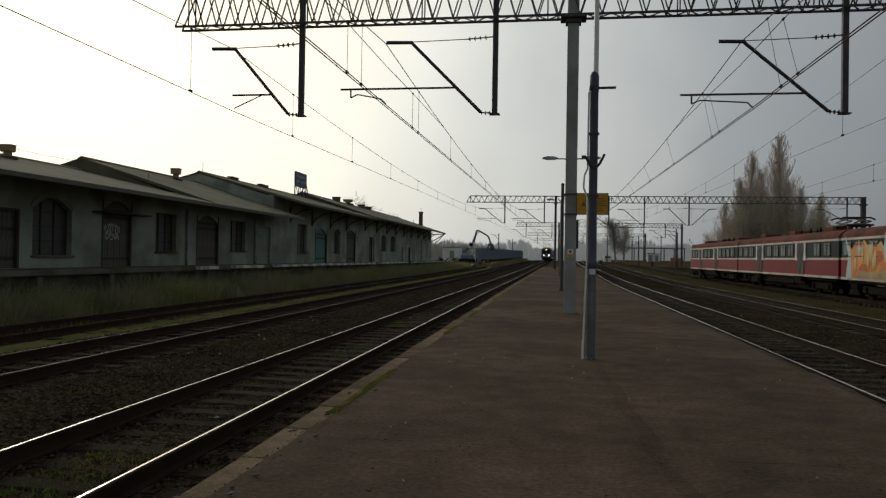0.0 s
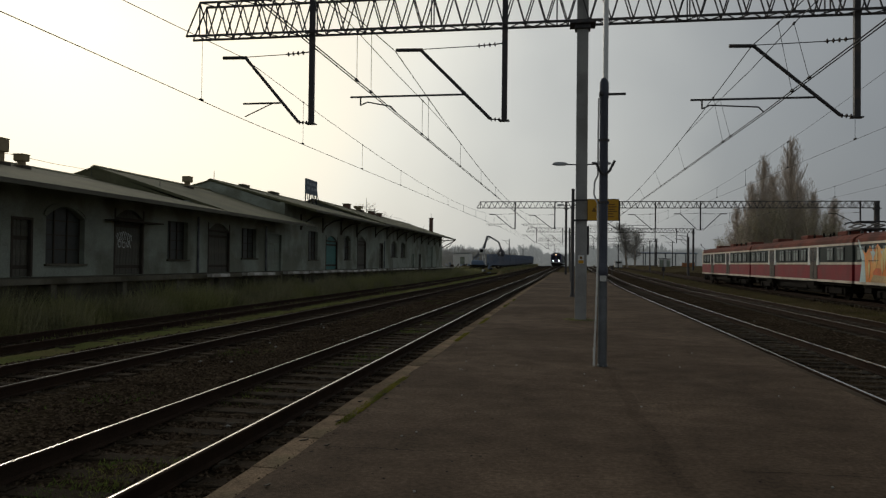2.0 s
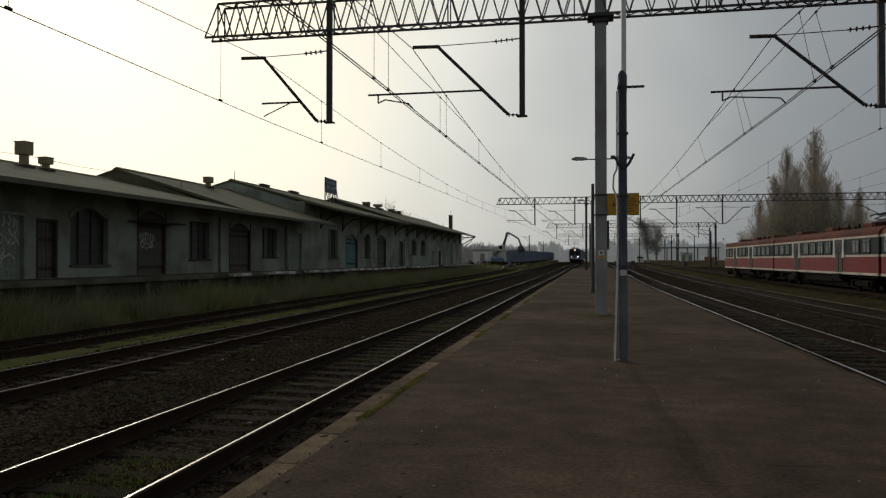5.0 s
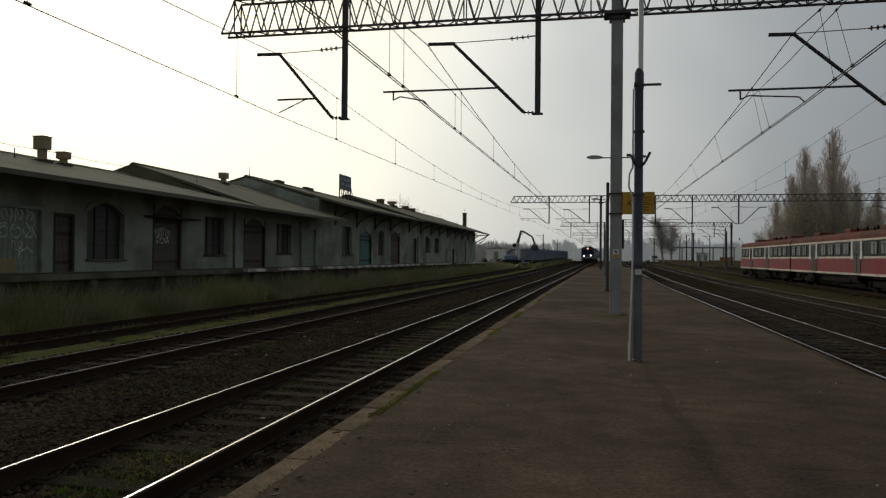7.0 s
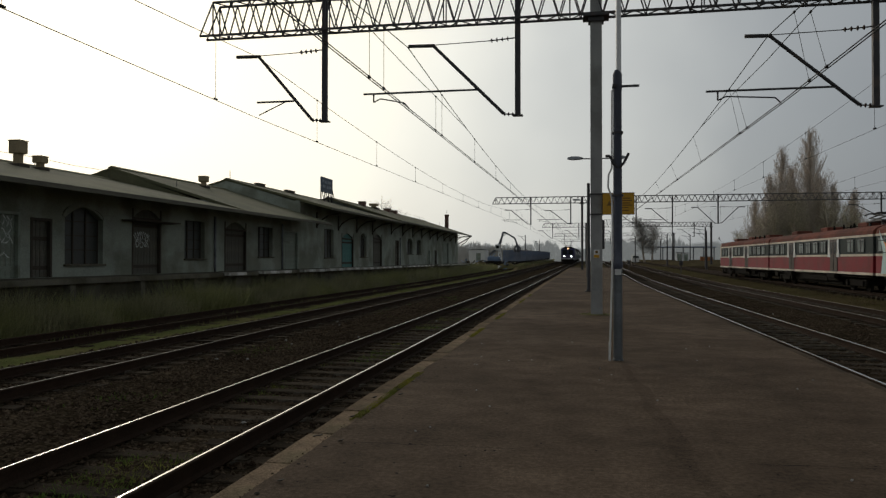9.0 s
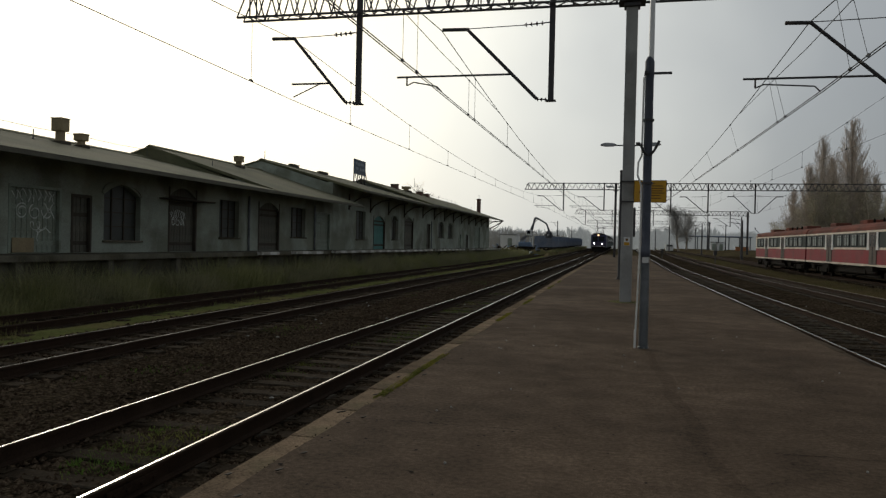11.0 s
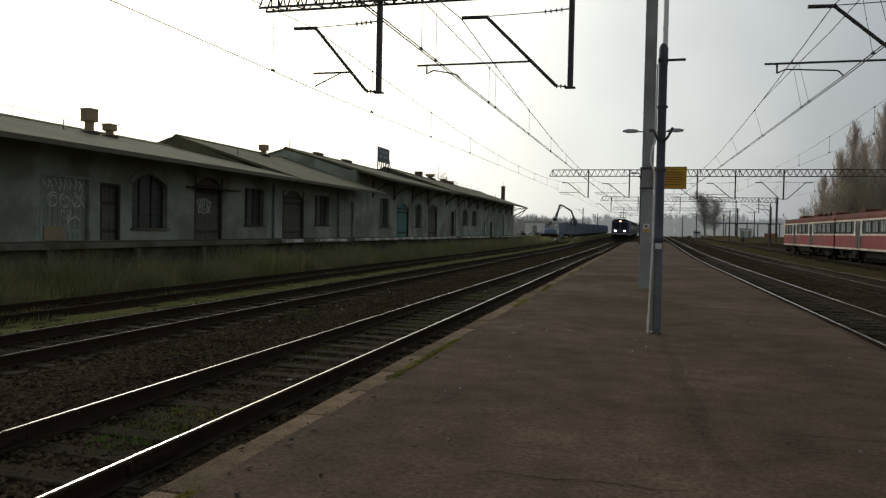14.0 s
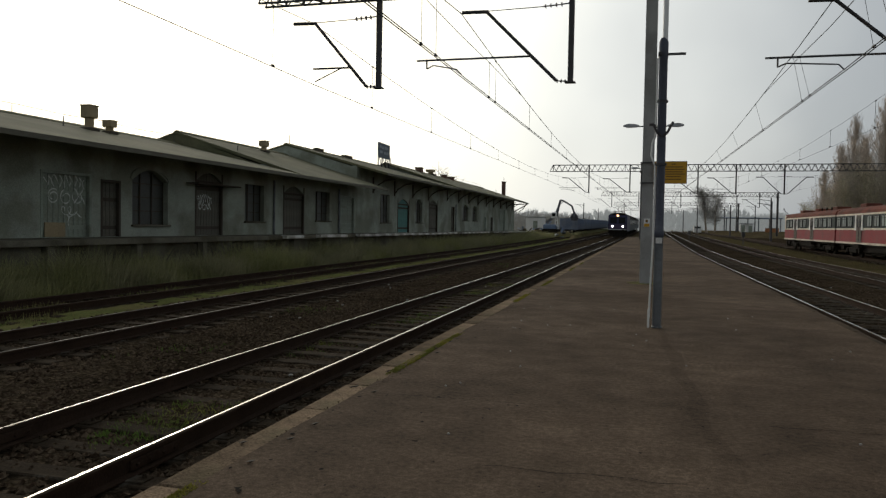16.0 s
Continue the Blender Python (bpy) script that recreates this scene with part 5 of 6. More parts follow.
    for c in (y0 + 2.35, y0 + 4.85, y1 - 4.85, y1 - 2.35):
        part("wheelset", Shape().cyl((-0.82, c, 0.46), (-0.68, c, 0.46), 0.46, n=18).cyl((0.68, c, 0.46), (0.82, c, 0.46), 0.46, n=18).cyl((-0.8, c, 0.46), (0.8, c, 0.46), 0.09, n=8), UNDER, root)
    part("equipment_box", Shape().box((0, (y0 + y1) / 2, 0.75), (2.4, 5.5, 0.6), 0, 0.05).box((0, (y0 + y1) / 2 + 4.2, 0.78), (2.2, 1.4, 0.5), 0, 0.05), UNDER, root)
    part("underframe_gear", Shape().box((0, (y0 + y1) / 2 - 0.3, 0.60), (2.0, y1 - y0 - 12.5, 0.62), 0, 0.04).box((0, y0 + 7.2, 0.74), (2.3, 2.2, 0.5), 0, 0.05).box((0, y1 - 7.4, 0.70), (2.3, 1.8, 0.6), 0, 0.05).box((-0.9, y1 - 1.0, 0.72), (0.5, 0.9, 0.45), 0, 0.04).tube([(-1.2, y0 + 0.6, 0.86), (-1.2, y1 - 0.6, 0.86)], 0.06, 6), UNDER, root)
    for e in (y0, y1):
        part("gangway", Shape().box((0, e, 2.2), (1.9, 0.5, 2.3), 0, 0.05), UNDER, root, "dark gangway bellows")
    for k in range(7):
        yy = y0 + 5 + k * 0.9
        part("roof_insulator", Shape().lathe((0.35 * (-1) ** k, yy, 3.74), [(0.09, 0), (0.06, 0.08), (0.09, 0.12), (0.05, 0.24), (0.03, 0.3)], 8), UNDER, root)
    part("roof_conduit", Shape().tube([(0.5, y0 + 4, 3.92), (0.5, y0 + 12, 3.92), (0.2, y0 + 13, 3.76)], 0.03, 6), UNDER, root)
    for k in range(3):
        yy = y0 + 4 + k * (y1 - y0 - 8) / 2
        part("roof_box", Shape().box((0, yy, 3.84), (1.1, 1.5, 0.3), 0, 0.05), TRAIN_ROOF, root)
    if pantograph:
        c, dz = pantograph, -0.14
        pan = part("pantograph", Shape().box((0, c, 4.12 + dz), (1.4, 2.2, 0.10), 0, 0.02), STEEL, root, "folded dark pantograph on the roof")
        for sx in (-0.55, 0.55):
            for k in (-1, 1):
                part("folding_arm", Shape().tube([(sx, c + k * 0.9, 4.15 + dz), (sx * 0.9, c - k * 1.2, 4.32 + dz), (sx * 0.8, c + k * 0.6, 4.50 + dz)], 0.04, 6), STEEL, pan)
                part("foot_insulator", Shape().cyl((sx, c + k * 0.9, 3.85 + dz), (sx, c + k * 0.9, 4.15 + dz), 0.09, 0.06, 8), INSULATOR, pan)
        for cy in (-0.6, 0.6):
            part("contact_bow", Shape().tube([(-0.95, c + cy, 4.44 + dz), (-0.7, c + cy, 4.55 + dz), (0.7, c + cy, 4.55 + dz), (0.95, c + cy, 4.44 + dz)], 0.045, 6), STEEL, pan)
    if cab:
        s = Shape().prism([(y1, 1.0), (y1 + 0.45, 1.15), (y1 + 0.5, 2.1), (y1 + 0.25, 3.15), (y1, 3.62)], lambda a, q, s: (s, a, q), -w + 0.1, w - 0.1)
        part("cab_front", s, RED, root, "rounded red cab end")
        part("cab_stripe", Shape().box((-w + 0.05, y1 - 0.2, 2.4), (0.09, 0.5, 2.2), 0, 0.02), CREAM, root)
        part("marker", Shape().cyl((-w - 0.1, y1 + 0.2, 4.1), (-w - 0.1, y1 + 0.2, 4.3), 0.06, n=8).bar((-w + 0.4, y1, 3.6), (-w - 0.1, y1 + 0.2, 4.1), 0.04, 0.04), STEEL, root)
        part("snow_plough", Shape().box((0, y1 - 0.1, 0.55), (2.4, 0.5, 0.6), 0, 0.08), UNDER, root)
    if painted:
        r = random.Random(11)
        x0 = -w - 0.03
        o = Shape()
        base = [(y1 - 1.6, 1.12), (y0 + 1.0, 1.12), (y0 + 1.0, 3.1)]
        yy = y0 + 1.0
        while yy < y1 - 1.6:
            base.append((yy + 0.45, 2.62 + r.uniform(-0.12, 0.15)))
            base.append((yy + 0.9, 2.84 + r.uniform(-0.12, 0.2)))
            yy += 0.95
        top = sorted(base[3:])
        o.prism([(top[0][0], 1.12)] + [(top[-1][0], 1.12)] + top[::-1], lambda u, q, s: (s, u, q), x0 - 0.004, x0)
        lw = Shape().prism([(y0 + 1.2, 1.12), (y1 - 2.2, 1.12), (y1 - 2.6, 1.5), (y1 - 4.5, 1.42), (y1 - 6.5, 1.62), (y1 - 9, 1.45), (y0 + 1.2, 1.6)], lambda u, q, s: (s, u, q), x0 - 0.036, x0 - 0.032)
        part("sprayed_base", lw, mat("faded_ochre_spray_paint", (0.60, 0.43, 0.24), 0.6, 0, 0.35, 1.2, 12, 0, spec=0.1), root, "faded ochre painted base")
        part("sprayed_panel", o, ORANGE, root, "large orange spray-painted panel")
        yy = y1 - 1.0
        for k in range(9):
            h = 3.35 - 0.25 * (k % 3)
            b = Shape()
            b.prism([(yy - 0.55, 1.1), (yy + 0.25, 1.1), (yy - 0.05, 2.2), (yy + 0.45, h), (yy - 0.35, 2.5)], lambda u, q, s: (s, u, q), x0 - 0.010, x0 - 0.005) if k == 0 else b.prism([(yy - 0.34, 2.62), (yy - 0.16, 2.42), (yy - 0.02, 2.0 + 0.1 * (k % 3)), (yy + 0.10, 2.45), (yy + 0.30, 2.70), (yy + 0.08, 2.66), (yy - 0.04, h), (yy - 0.12, 2.72)], lambda u, q, s: (s, u, q), x0 - 0.010, x0 - 0.005)
            part("sprayed_spike", b, PALE_BLUE, root, "pale blue painted spike")
            yy -= r.uniform(1.2, 1.9)
        for k in range(34):
            cy, cz, hh = r.uniform(y0 + 1.4, y1 - 2.0), r.uniform(1.7, 2.45), r.uniform(0.25, 0.6)
            ww = r.uniform(0.07, 0.20)
            part("sprayed_drip", Shape().prism([(cy, cz - hh), (cy + ww * 0.5, cz - hh * 0.2), (cy + ww, cz + hh * 0.5), (cy + ww * 0.2, cz + hh), (cy - ww * 0.6, cz + hh * 0.55), (cy - ww * 0.4, cz - hh * 0.3)], lambda u, w2, s: (s, u, w2), x0 - 0.0165 - 0.0004 * k, x0 - 0.012), PALE_YELLOW, root, "pale yellow paint drip")
        paint = mat("deep_orange_spray_paint", (0.72, 0.15, 0.03), 0.5, 0, 0.3, 1.5, 15, 0)
        for k in range(14):
            cy, cz, rr = r.uniform(y0 + 1.5, y1 - 2.6), r.uniform(1.6, 2.45), r.uniform(0.25, 0.6)
            part("sprayed_patch", Shape().prism([(cy + rr * r.uniform(0.6, 1.3) * math.cos(2 * math.pi * i / 11), cz + 0.6 * rr * r.uniform(0.6, 1.3) * math.sin(2 * math.pi * i / 11)) for i in range(11)], lambda u, w2, s: (s, u, w2), x0 - 0.0108 - 0.0003 * k, x0 - 0.0102), paint, root, "deep orange painted patch")
    return root


emu_car(65.5, 87.0, [73.8, 81.2], "red and cream electric train end car parked on a siding", cab=True)
emu_car(43.1, 65.1, [49.3, 58.6], "red and cream electric train middle car with roof gear", pantograph=45.0)
emu_car(20.7, 42.7, [27.0, 36.2], "red and cream electric train car covered in orange graffiti", painted=True)


# ---- approaching passenger train ----
def wheelsets(root, ys, r=0.6):
    out = []
    for y in ys:
        w = part("wheelset", Shape().cyl((-0.82, 0, 0), (-0.68, 0, 0), r, n=18).cyl((0.68, 0, 0), (0.82, 0, 0), r, n=18).cyl((-0.95, 0, 0), (0.95, 0, 0), 0.09, n=8), UNDER, root, "steel wheelset")
        w.location = (0, y, r)
        out.append((w, y, r))
    return out


def locomotive():
    root = thing("locomotive", "dark navy electric locomotive with lit headlights, arriving", "locomotive", (XL, 240, ZR))
    pl = lambda a, q, s: (s, a, q)
    L = 15.9
    side = [(0.0, 1.0), (-0.02, 2.15), (0.42, 3.35), (0.75, 3.62), (L - 0.75, 3.62), (L - 0.42, 3.35), (L + 0.02, 2.15), (L, 1.0)]
    part("body", Shape().prism(side, pl, -1.48, 1.48), NAVY, root, "dark blue body")
    part("roof", Shape().prism([(-1.4, 3.60), (1.4, 3.60), (1.1, 3.85), (0.5, 3.98), (-0.5, 3.98), (-1.1, 3.85)], lambda u, q, s: (u, s, q), 0.72, L - 0.72), UNDER, root, "grey rounded roof")
    part("front_panel", Shape().prism([(-0.05, 1.02), (-0.07, 2.13), (0.0, 2.13), (0.0, 1.02)], pl, -1.40, 1.40), LOCO_FRONT, root, "dark front panel")
    part("pale_band", Shape().box((0, -0.065, 1.28), (2.7, 0.03, 0.10)), PALE_METAL, root, "pale band low on the front")
    for sx in (-0.66, 0.66):
        w = Shape()
        lo, hi = Vector((sx, 0.0, 2.28)), Vector((sx, 0.385, 3.22))
        n = Vector((0, -0.93, 0.37)).normalized() * 0.02
        for o in (0, 1):
            w.v += [tuple(lo + Vector((-0.52, 0, 0)) + n * (1 + o)), tuple(lo + Vector((0.52, 0, 0)) + n * (1 + o)), tuple(hi + Vector((0.5, 0, 0)) + n * (1 + o)), tuple(hi + Vector((-0.5, 0, 0)) + n * (1 + o))]
        w.f += [(0, 1, 2, 3), (4, 5, 6, 7), (0, 1, 5, 4), (1, 2, 6, 5), (2, 3, 7, 6), (3, 0, 4, 7)]
        part("windscreen", w, TRAIN_GLASS, root, "dark windscreen")
    for sx in (-0.80, 0.80):
        h = part("headlight_housing", Shape().cyl((sx, -0.14, 1.80), (sx, 0.02, 1.80), 0.22, n=16), LOCO_FRONT, root)
        part("headlight_lens", Shape().cyl((sx, -0.17, 1.80), (sx, -0.145, 1.80), 0.14, n=16), HEADLIGHT, h, "bright white lit headlight")
        b = part("buffer", Shape().cyl((sx + 0.06 * (1 if sx > 0 else -1), -0.62, 1.05), (sx + 0.06 * (1 if sx > 0 else -1), -0.55, 1.05), 0.24, n=14).cyl((sx + 0.06 * (1 if sx > 0 else -1), -0.55, 1.05), (sx + 0.06 * (1 if sx > 0 else -1), 0, 1.05), 0.11, n=10), UNDER, root)
    h = part("top_light_housing", Shape().cyl((0, 0.28, 3.52), (0, 0.6, 3.52), 0.22, n=16), NAVY, root)
    part("top_light_lens", Shape().cyl((0, 0.26, 3.52), (0, 0.275, 3.52), 0.17, n=16), TOPLIGHT, h, "warm lit top light")
    part("buffer_beam", Shape().box((0, 0.02, 0.98), (2.85, 0.24, 0.42), 0, 0.03), UNDER, root)
    part("plough", Shape().prism([(-0.25, 0.18), (0.05, 0.75), (0.15, 0.75), (0.15, 0.18)], pl, -1.25, 1.25), UNDER, root)
    part("coupling", Shape().bar((0, -0.35, 0.95), (0, 0, 1.02), 0.1, 0.14), UNDER, root)
    for c in (4.0, L - 4.0):
        f = Shape()
        bogie(f, 0, c, 0.1)
        part("bogie_frame", f, UNDER, root)
    for c, up in ((2.8, False), (L - 2.8, True)):
        p = Shape()
        z = 5.4 if up else 4.25
        for sx in (-0.6, 0.6):
            p.tube([(sx, c, 4.05), (sx * 0.9, c + (1.2 if up else 1.6), (4.05 + z) / 2), (sx * 0.7, c, z)], 0.04, 6)
            p.cyl((sx, c, 3.9), (sx, c, 4.1), 0.08, n=8)
        p.tube([(-0.95, c, z - 0.14), (-0.7, c, z), (0.7, c, z), (0.95, c, z - 0.14)], 0.045, 6)
        part("pantograph", p, STEEL, root, "dark pantograph")
    return root, wheelsets(root, (2.5, 5.5, L - 5.5, L - 2.5), 0.62)


def coach(y0):
    root = thing("passenger_coach", "green and grey passenger coach behind the locomotive", "railway coach", (XL, 240 + y0, ZR), "passenger coaches")
    L, w = 24.2, 1.44
    pl = lambda u, q, s: (u, s, q)
    part("lower_body", Shape().prism([(-w, 1.0), (w, 1.0), (w, 2.0), (-w, 2.0)], pl, 0, L), COACH_GREEN, root, "green lower body")
    part("upper_body", Shape().prism([(-w + 0.01, 2.0), (w - 0.01, 2.0), (w - 0.01, 3.2), (-w + 0.01, 3.2)], pl, 0, L), WINDOW_BAND, root, "grey upper body")
    part("roof", Shape().prism([(-w * math.cos(math.pi * i / 10), 3.2 + 0.85 * math.sin(math.pi * i / 10) ** 0.75) for i in range(11)], pl, 0.05, L - 0.05), UNDER, root, "grey roof")
    for k in range(11):
        for sx in (-w, w):
            part("window", Shape().box((sx, 2.0 + k * 2.0, 2.6), (0.05, 1.25, 0.9), 0, 0.02), TRAIN_GLASS, root)
    for c in (3.2, L - 3.2):
        f = Shape()
        bogie(f, 0, c, 0)
        part("bogie_frame", f, UNDER, root)
    part("gangway", Shape().box((0, -0.2, 2.2), (1.2, 0.6, 2.2), 0, 0.05), UNDER, root)
    return root, wheelsets(root, (1.95, 4.45, L - 4.45, L - 1.95), 0.46)


TRAIN = [(locomotive(), 0.0)] + [(coach(16.7 + 24.9 * i), 16.7 + 24.9 * i) for i in range(4)]


# ---- scrap yard beyond the shed ----
def open_wagon(y):
    root = thing("open_wagon", "faded dark blue open freight wagon standing on the old siding", "freight wagon", (XT + BX(y), y, ZR - 0.04 + BZ(y + 6)), "open wagons")
    w, L = 1.45, 12.8
    for sx in (-w, w):
        part("side", Shape().box((sx, L / 2, 2.05), (0.08, L, 1.85), 0, 0.01), WAGON_BLUE, root, "ribbed blue steel side")
        me = Shape().box((0, 0, 0), (0.08, 0.12, 1.85), 0, 0.01).mesh("rib", WAGON_BLUE)
        for k in range(9):
            piece("rib", me, root, (sx + 0.07 * (1 if sx > 0 else -1), 0.3 + k * (L - 0.6) / 8, 2.05))
    for yy in (0, L):
        part("end_wall", Shape().box((0, yy, 2.05), (2 * w + 0.08, 0.08, 1.88), 0, 0.01), WAGON_BLUE, root)
    part("floor", Shape().box((0, L / 2, 1.08), (2 * w, L, 0.12)), UNDER, root)
    part("load", Shape().add([(sx * 1.3, L * t, z) for t, z in ((0.03, 2.5), (0.3, 3.1), (0.6, 2.9), (0.97, 2.6)) for sx in (-1, 0, 1)], [(3 * r + i, 3 * r + i + 1, 3 * r + i + 4, 3 * r + i + 3) for r in range(3) for i in range(2)]), UNDER, root, "heaped dark scrap load")
    for c in (2.4, L - 2.4):
        f = Shape()
        bogie(f, 0, c, -0.1)
        part("bogie_frame", f, UNDER, root)
        for e in (-0.9, 0.9):
            part("wheelset", Shape().cyl((-0.82, c + e, 0.46), (-0.68, c + e, 0.46), 0.46, n=14).cyl((0.68, c + e, 0.46), (0.82, c + e, 0.46), 0.46, n=14).cyl((-0.7, c + e, 0.46), (0.7, c + e, 0.46), 0.08, n=8), UNDER, root)
    part("sole_bar", Shape().box((-1.2, L / 2, 0.92), (0.12, L, 0.26)).box((1.2, L / 2, 0.92), (0.12, L, 0.26)), UNDER, root)


for i in range(7):
    open_wagon(127.5 + i * 14.0)


def handler():
    root = thing("material_handler", "blue and white scrap handler with a raised dark boom", "excavator", (-14.6, 126, 0.2))
    part("pad", Shape().box((0, 0, -0.45), (4.2, 6, 0.9), 0, 0.05), DOCK, root, "concrete pad")
    part("undercarriage", Shape().box((0, 0, 0.75), (2.5, 4.6, 0.7), 0, 0.1), UNDER, root)
    for sx in (-1.15, 1.15):
        for sy in (-1.5, 1.5):
            part("wheel", Shape().cyl((sx - 0.2, sy, 0.55), (sx + 0.2, sy, 0.55), 0.55, n=16), UNDER, root)
        part("outrigger", Shape().bar((sx, 2.2, 0.7), (sx * 1.6, 2.2, 0.1), 0.2, 0.2).box((sx * 1.6, 2.2, 0.05), (0.5, 0.5, 0.1), 0, 0.02), BLUE_STEEL, root)
    up = new("upper_structure", Shape().box((-0.1, 0.2, 1.45), (2.0, 2.8, 0.8), 0, 0.12).cyl((0, 0, 1.0), (0, 0, 1.1), 0.8, n=20).bar((-0.8, -0.9, 1.2), (0.2, -0.9, 2.4), 0.16, 0.16).bar((-0.2, -0.9, 1.2), (-0.7, -0.9, 2.1), 0.12, 0.12).mesh("upper_structure", BLUE_STEEL))
    up.parent = root
    tagged(up, "blue slewing upper structure")
    part("tower", Shape().bar((1.3, -0.5, 0.9), (1.0, -0.2, 3.2), 0.14, 0.14).bar((0.75, -0.5, 0.9), (0.7, -0.2, 3.2), 0.14, 0.14).bar((1.3, -0.5, 1.2), (0.72, -0.4, 2.1), 0.09, 0.09).bar((0.75, -0.4, 2.1), (1.05, -0.3, 2.9), 0.09, 0.09).bar((0.74, -0.45, 1.6), (1.25, -0.45, 1.6), 0.1, 0.1), WHITE, up, "white lattice tower")
    part("cab", Shape().box((0.6, -0.5, 3.4), (0.95, 0.9, 1.05), 0, 0.12), WHITE, up, "small pale cab")
    part("cab_window", Shape().box((0.6, -0.96, 3.5), (0.6, 0.04, 0.5), 0, 0.02).box((1.09, -0.5, 3.5), (0.04, 0.5, 0.5), 0, 0.02), TRAIN_GLASS, up)
    part("lower_arm", Shape().bar((-0.9, 0.2, 2.15), (0.7, 0.2, 3.45), 0.3, 0.4), BOOM_DARK, up, "dark sloping lower arm")
    part("boom", Shape().bar((0.75, 0.2, 3.3), (1.05, 0.2, 4.5), 0.34, 0.46).bar((1.05, 0.2, 4.5), (1.42, 0.2, 5.95), 0.3, 0.36), BOOM_DARK, up, "dark main boom")
    part("stick", Shape().bar((1.35, 0.2, 5.95), (1.85, 0.2, 5.92), 0.3, 0.3).bar((1.85, 0.2, 5.92), (3.4, 0.2, 5.0), 0.26, 0.26).bar((3.4, 0.2, 5.0), (3.78, 0.2, 3.95), 0.24, 0.26), BOOM_DARK, up, "dark jib stick bent downwards")
    part("ram", Shape().cyl((0.5, 0.2, 3.6), (1.0, 0.2, 4.9), 0.09, n=8).cyl((1.3, 0.2, 5.2), (1.9, 0.2, 5.75), 0.07, n=8), PALE_METAL, up)
    gr = Shape().cyl((3.8, 0.2, 4.0), (3.8, 0.2, 3.6), 0.2, n=10)
    for i in range(5):
        a = 2 * math.pi * i / 5
        gr.bar((3.8 + 0.25 * math.cos(a), 0.2 + 0.25 * math.sin(a), 3.7), (3.8 + 0.6 * math.cos(a), 0.2 + 0.6 * math.sin(a), 3.15), 0.34, 0.2)
        gr.bar((3.8 + 0.6 * math.cos(a), 0.2 + 0.6 * math.sin(a), 3.2), (3.8 + 0.4 * math.cos(a), 0.2 + 0.4 * math.sin(a), 2.6), 0.36, 0.16)
    part("orange_peel_grab", gr, BOOM_DARK, up, "dark claw grab")
    return up


HANDLER_TOP = handler()


def small_shed(at, size, material, label, category="shed"):
    root = thing("yard_shed", label, category, at)
    w, d, h = size
    part("walls", Shape().box((0, 0, h / 2), (w, d, h), 0, 0.04), material, root)
    part("roof", Shape().box((0, 0, h + 0.06), (w + 0.3, d + 0.3, 0.12), 0, 0.02), GALV, root)
    part("door", Shape().box((0.1 * w, -d / 2 - 0.02, h * 0.42), (0.9, 0.05, h * 0.8), 0, 0.01), DOOR_GREY, root)


small_shed((-20.6, 150, -0.68 + BZ(150)), (3.2, 6, 3.6), WHITE, "white site container beside the scrap yard")
def far_bank():
    """Low grassed rise east of the tracks."""
    v, f = [], []
    rows, cols = [(118, -0.7), (150, -0.2), (175, 0.55), (200, 1.2), (240, 1.3), (300, 1.4), (380, 1.4)], 14
    for y, z in rows:
        for i in range(cols):
            x = 14.0 + 90 * (i / (cols - 1)) ** 1.5
            e = min(1.0, i / 2.0)
            v.append((x + BX(y), y, -0.72 + (z + 0.72) * e + 0.12 * noise.noise((x * 0.2, y * 0.1, 4))))
    f = [(j * cols + i, j * cols + i + 1, (j + 1) * cols + i + 1, (j + 1) * cols + i) for j in range(len(rows) - 1) for i in range(cols - 1)]
    tagged(part("grass_bank", Shape().add(v, f), WORN, None, "", True), "low grassed bank beyond the eastern tracks", "ground", "", "structure")


far_bank()
small_shed((25.9, 210, 1.1), (1.1, 2, 2.3), WHITE, "small pale hut beyond the tracks")
small_shed((27.6, 210, 1.1), (1.7, 2, 2.2), WHITE, "small pale hut beyond the tracks")
w = thing("brick_wall", "low orange-brown brick wall beyond the tracks", "wall", (33.2, 210, 1.1))
part("wall", Shape().box((0, 0, 0.5), (3.3, 0.4, 1.3), 0, 0.02), ORANGE_WALL, w)
part("coping", Shape().box((0, 0, 1.2), (3.4, 0.55, 0.10), 0, 0.02), DOCK, w)


def van():
    v = thing("white_van", "white delivery van parked far down the yard", "van", (14.9, 215, 0.5))
    part("body", Shape().prism([(-2.4, 0.35), (2.4, 0.35), (2.4, 1.1), (1.7, 1.25), (1.1, 2.1), (-2.4, 2.15)], lambda u, q, s: (s, u, q), -0.95, 0.95), WHITE, v)
    part("windscreen", Shape().bar((0, -2.42, 1.5), (0, -2.41, 1.95), 1.5, 0.04), TRAIN_GLASS, v)
    for sx in (-0.85, 0.85):
        for sy in (-1.5, 1.5):
            part("wheel", Shape().cyl((sx - 0.1, sy, 0.34), (sx + 0.1, sy, 0.34), 0.34, n=14), UNDER, v)


van()


def far_canopy():
    root = thing("far_canopy", "long low blue-grey canopy on posts in the distance", "canopy", (34, 262, 0.75))
    part("roof", Shape().box((0, 3, 5.0), (21, 7, 0.4), 0, 0.1), CANOPY_BLUE, root, "pale blue fascia roof")
    me = Shape().box((0, 0, 0), (0.35, 0.35, 5.1), 0, 0.03).mesh("post", GALV)
    for k in range(7):
        piece("post", me, root, (-10 + k * 3.33, 0.5, 2.4))


far_canopy()


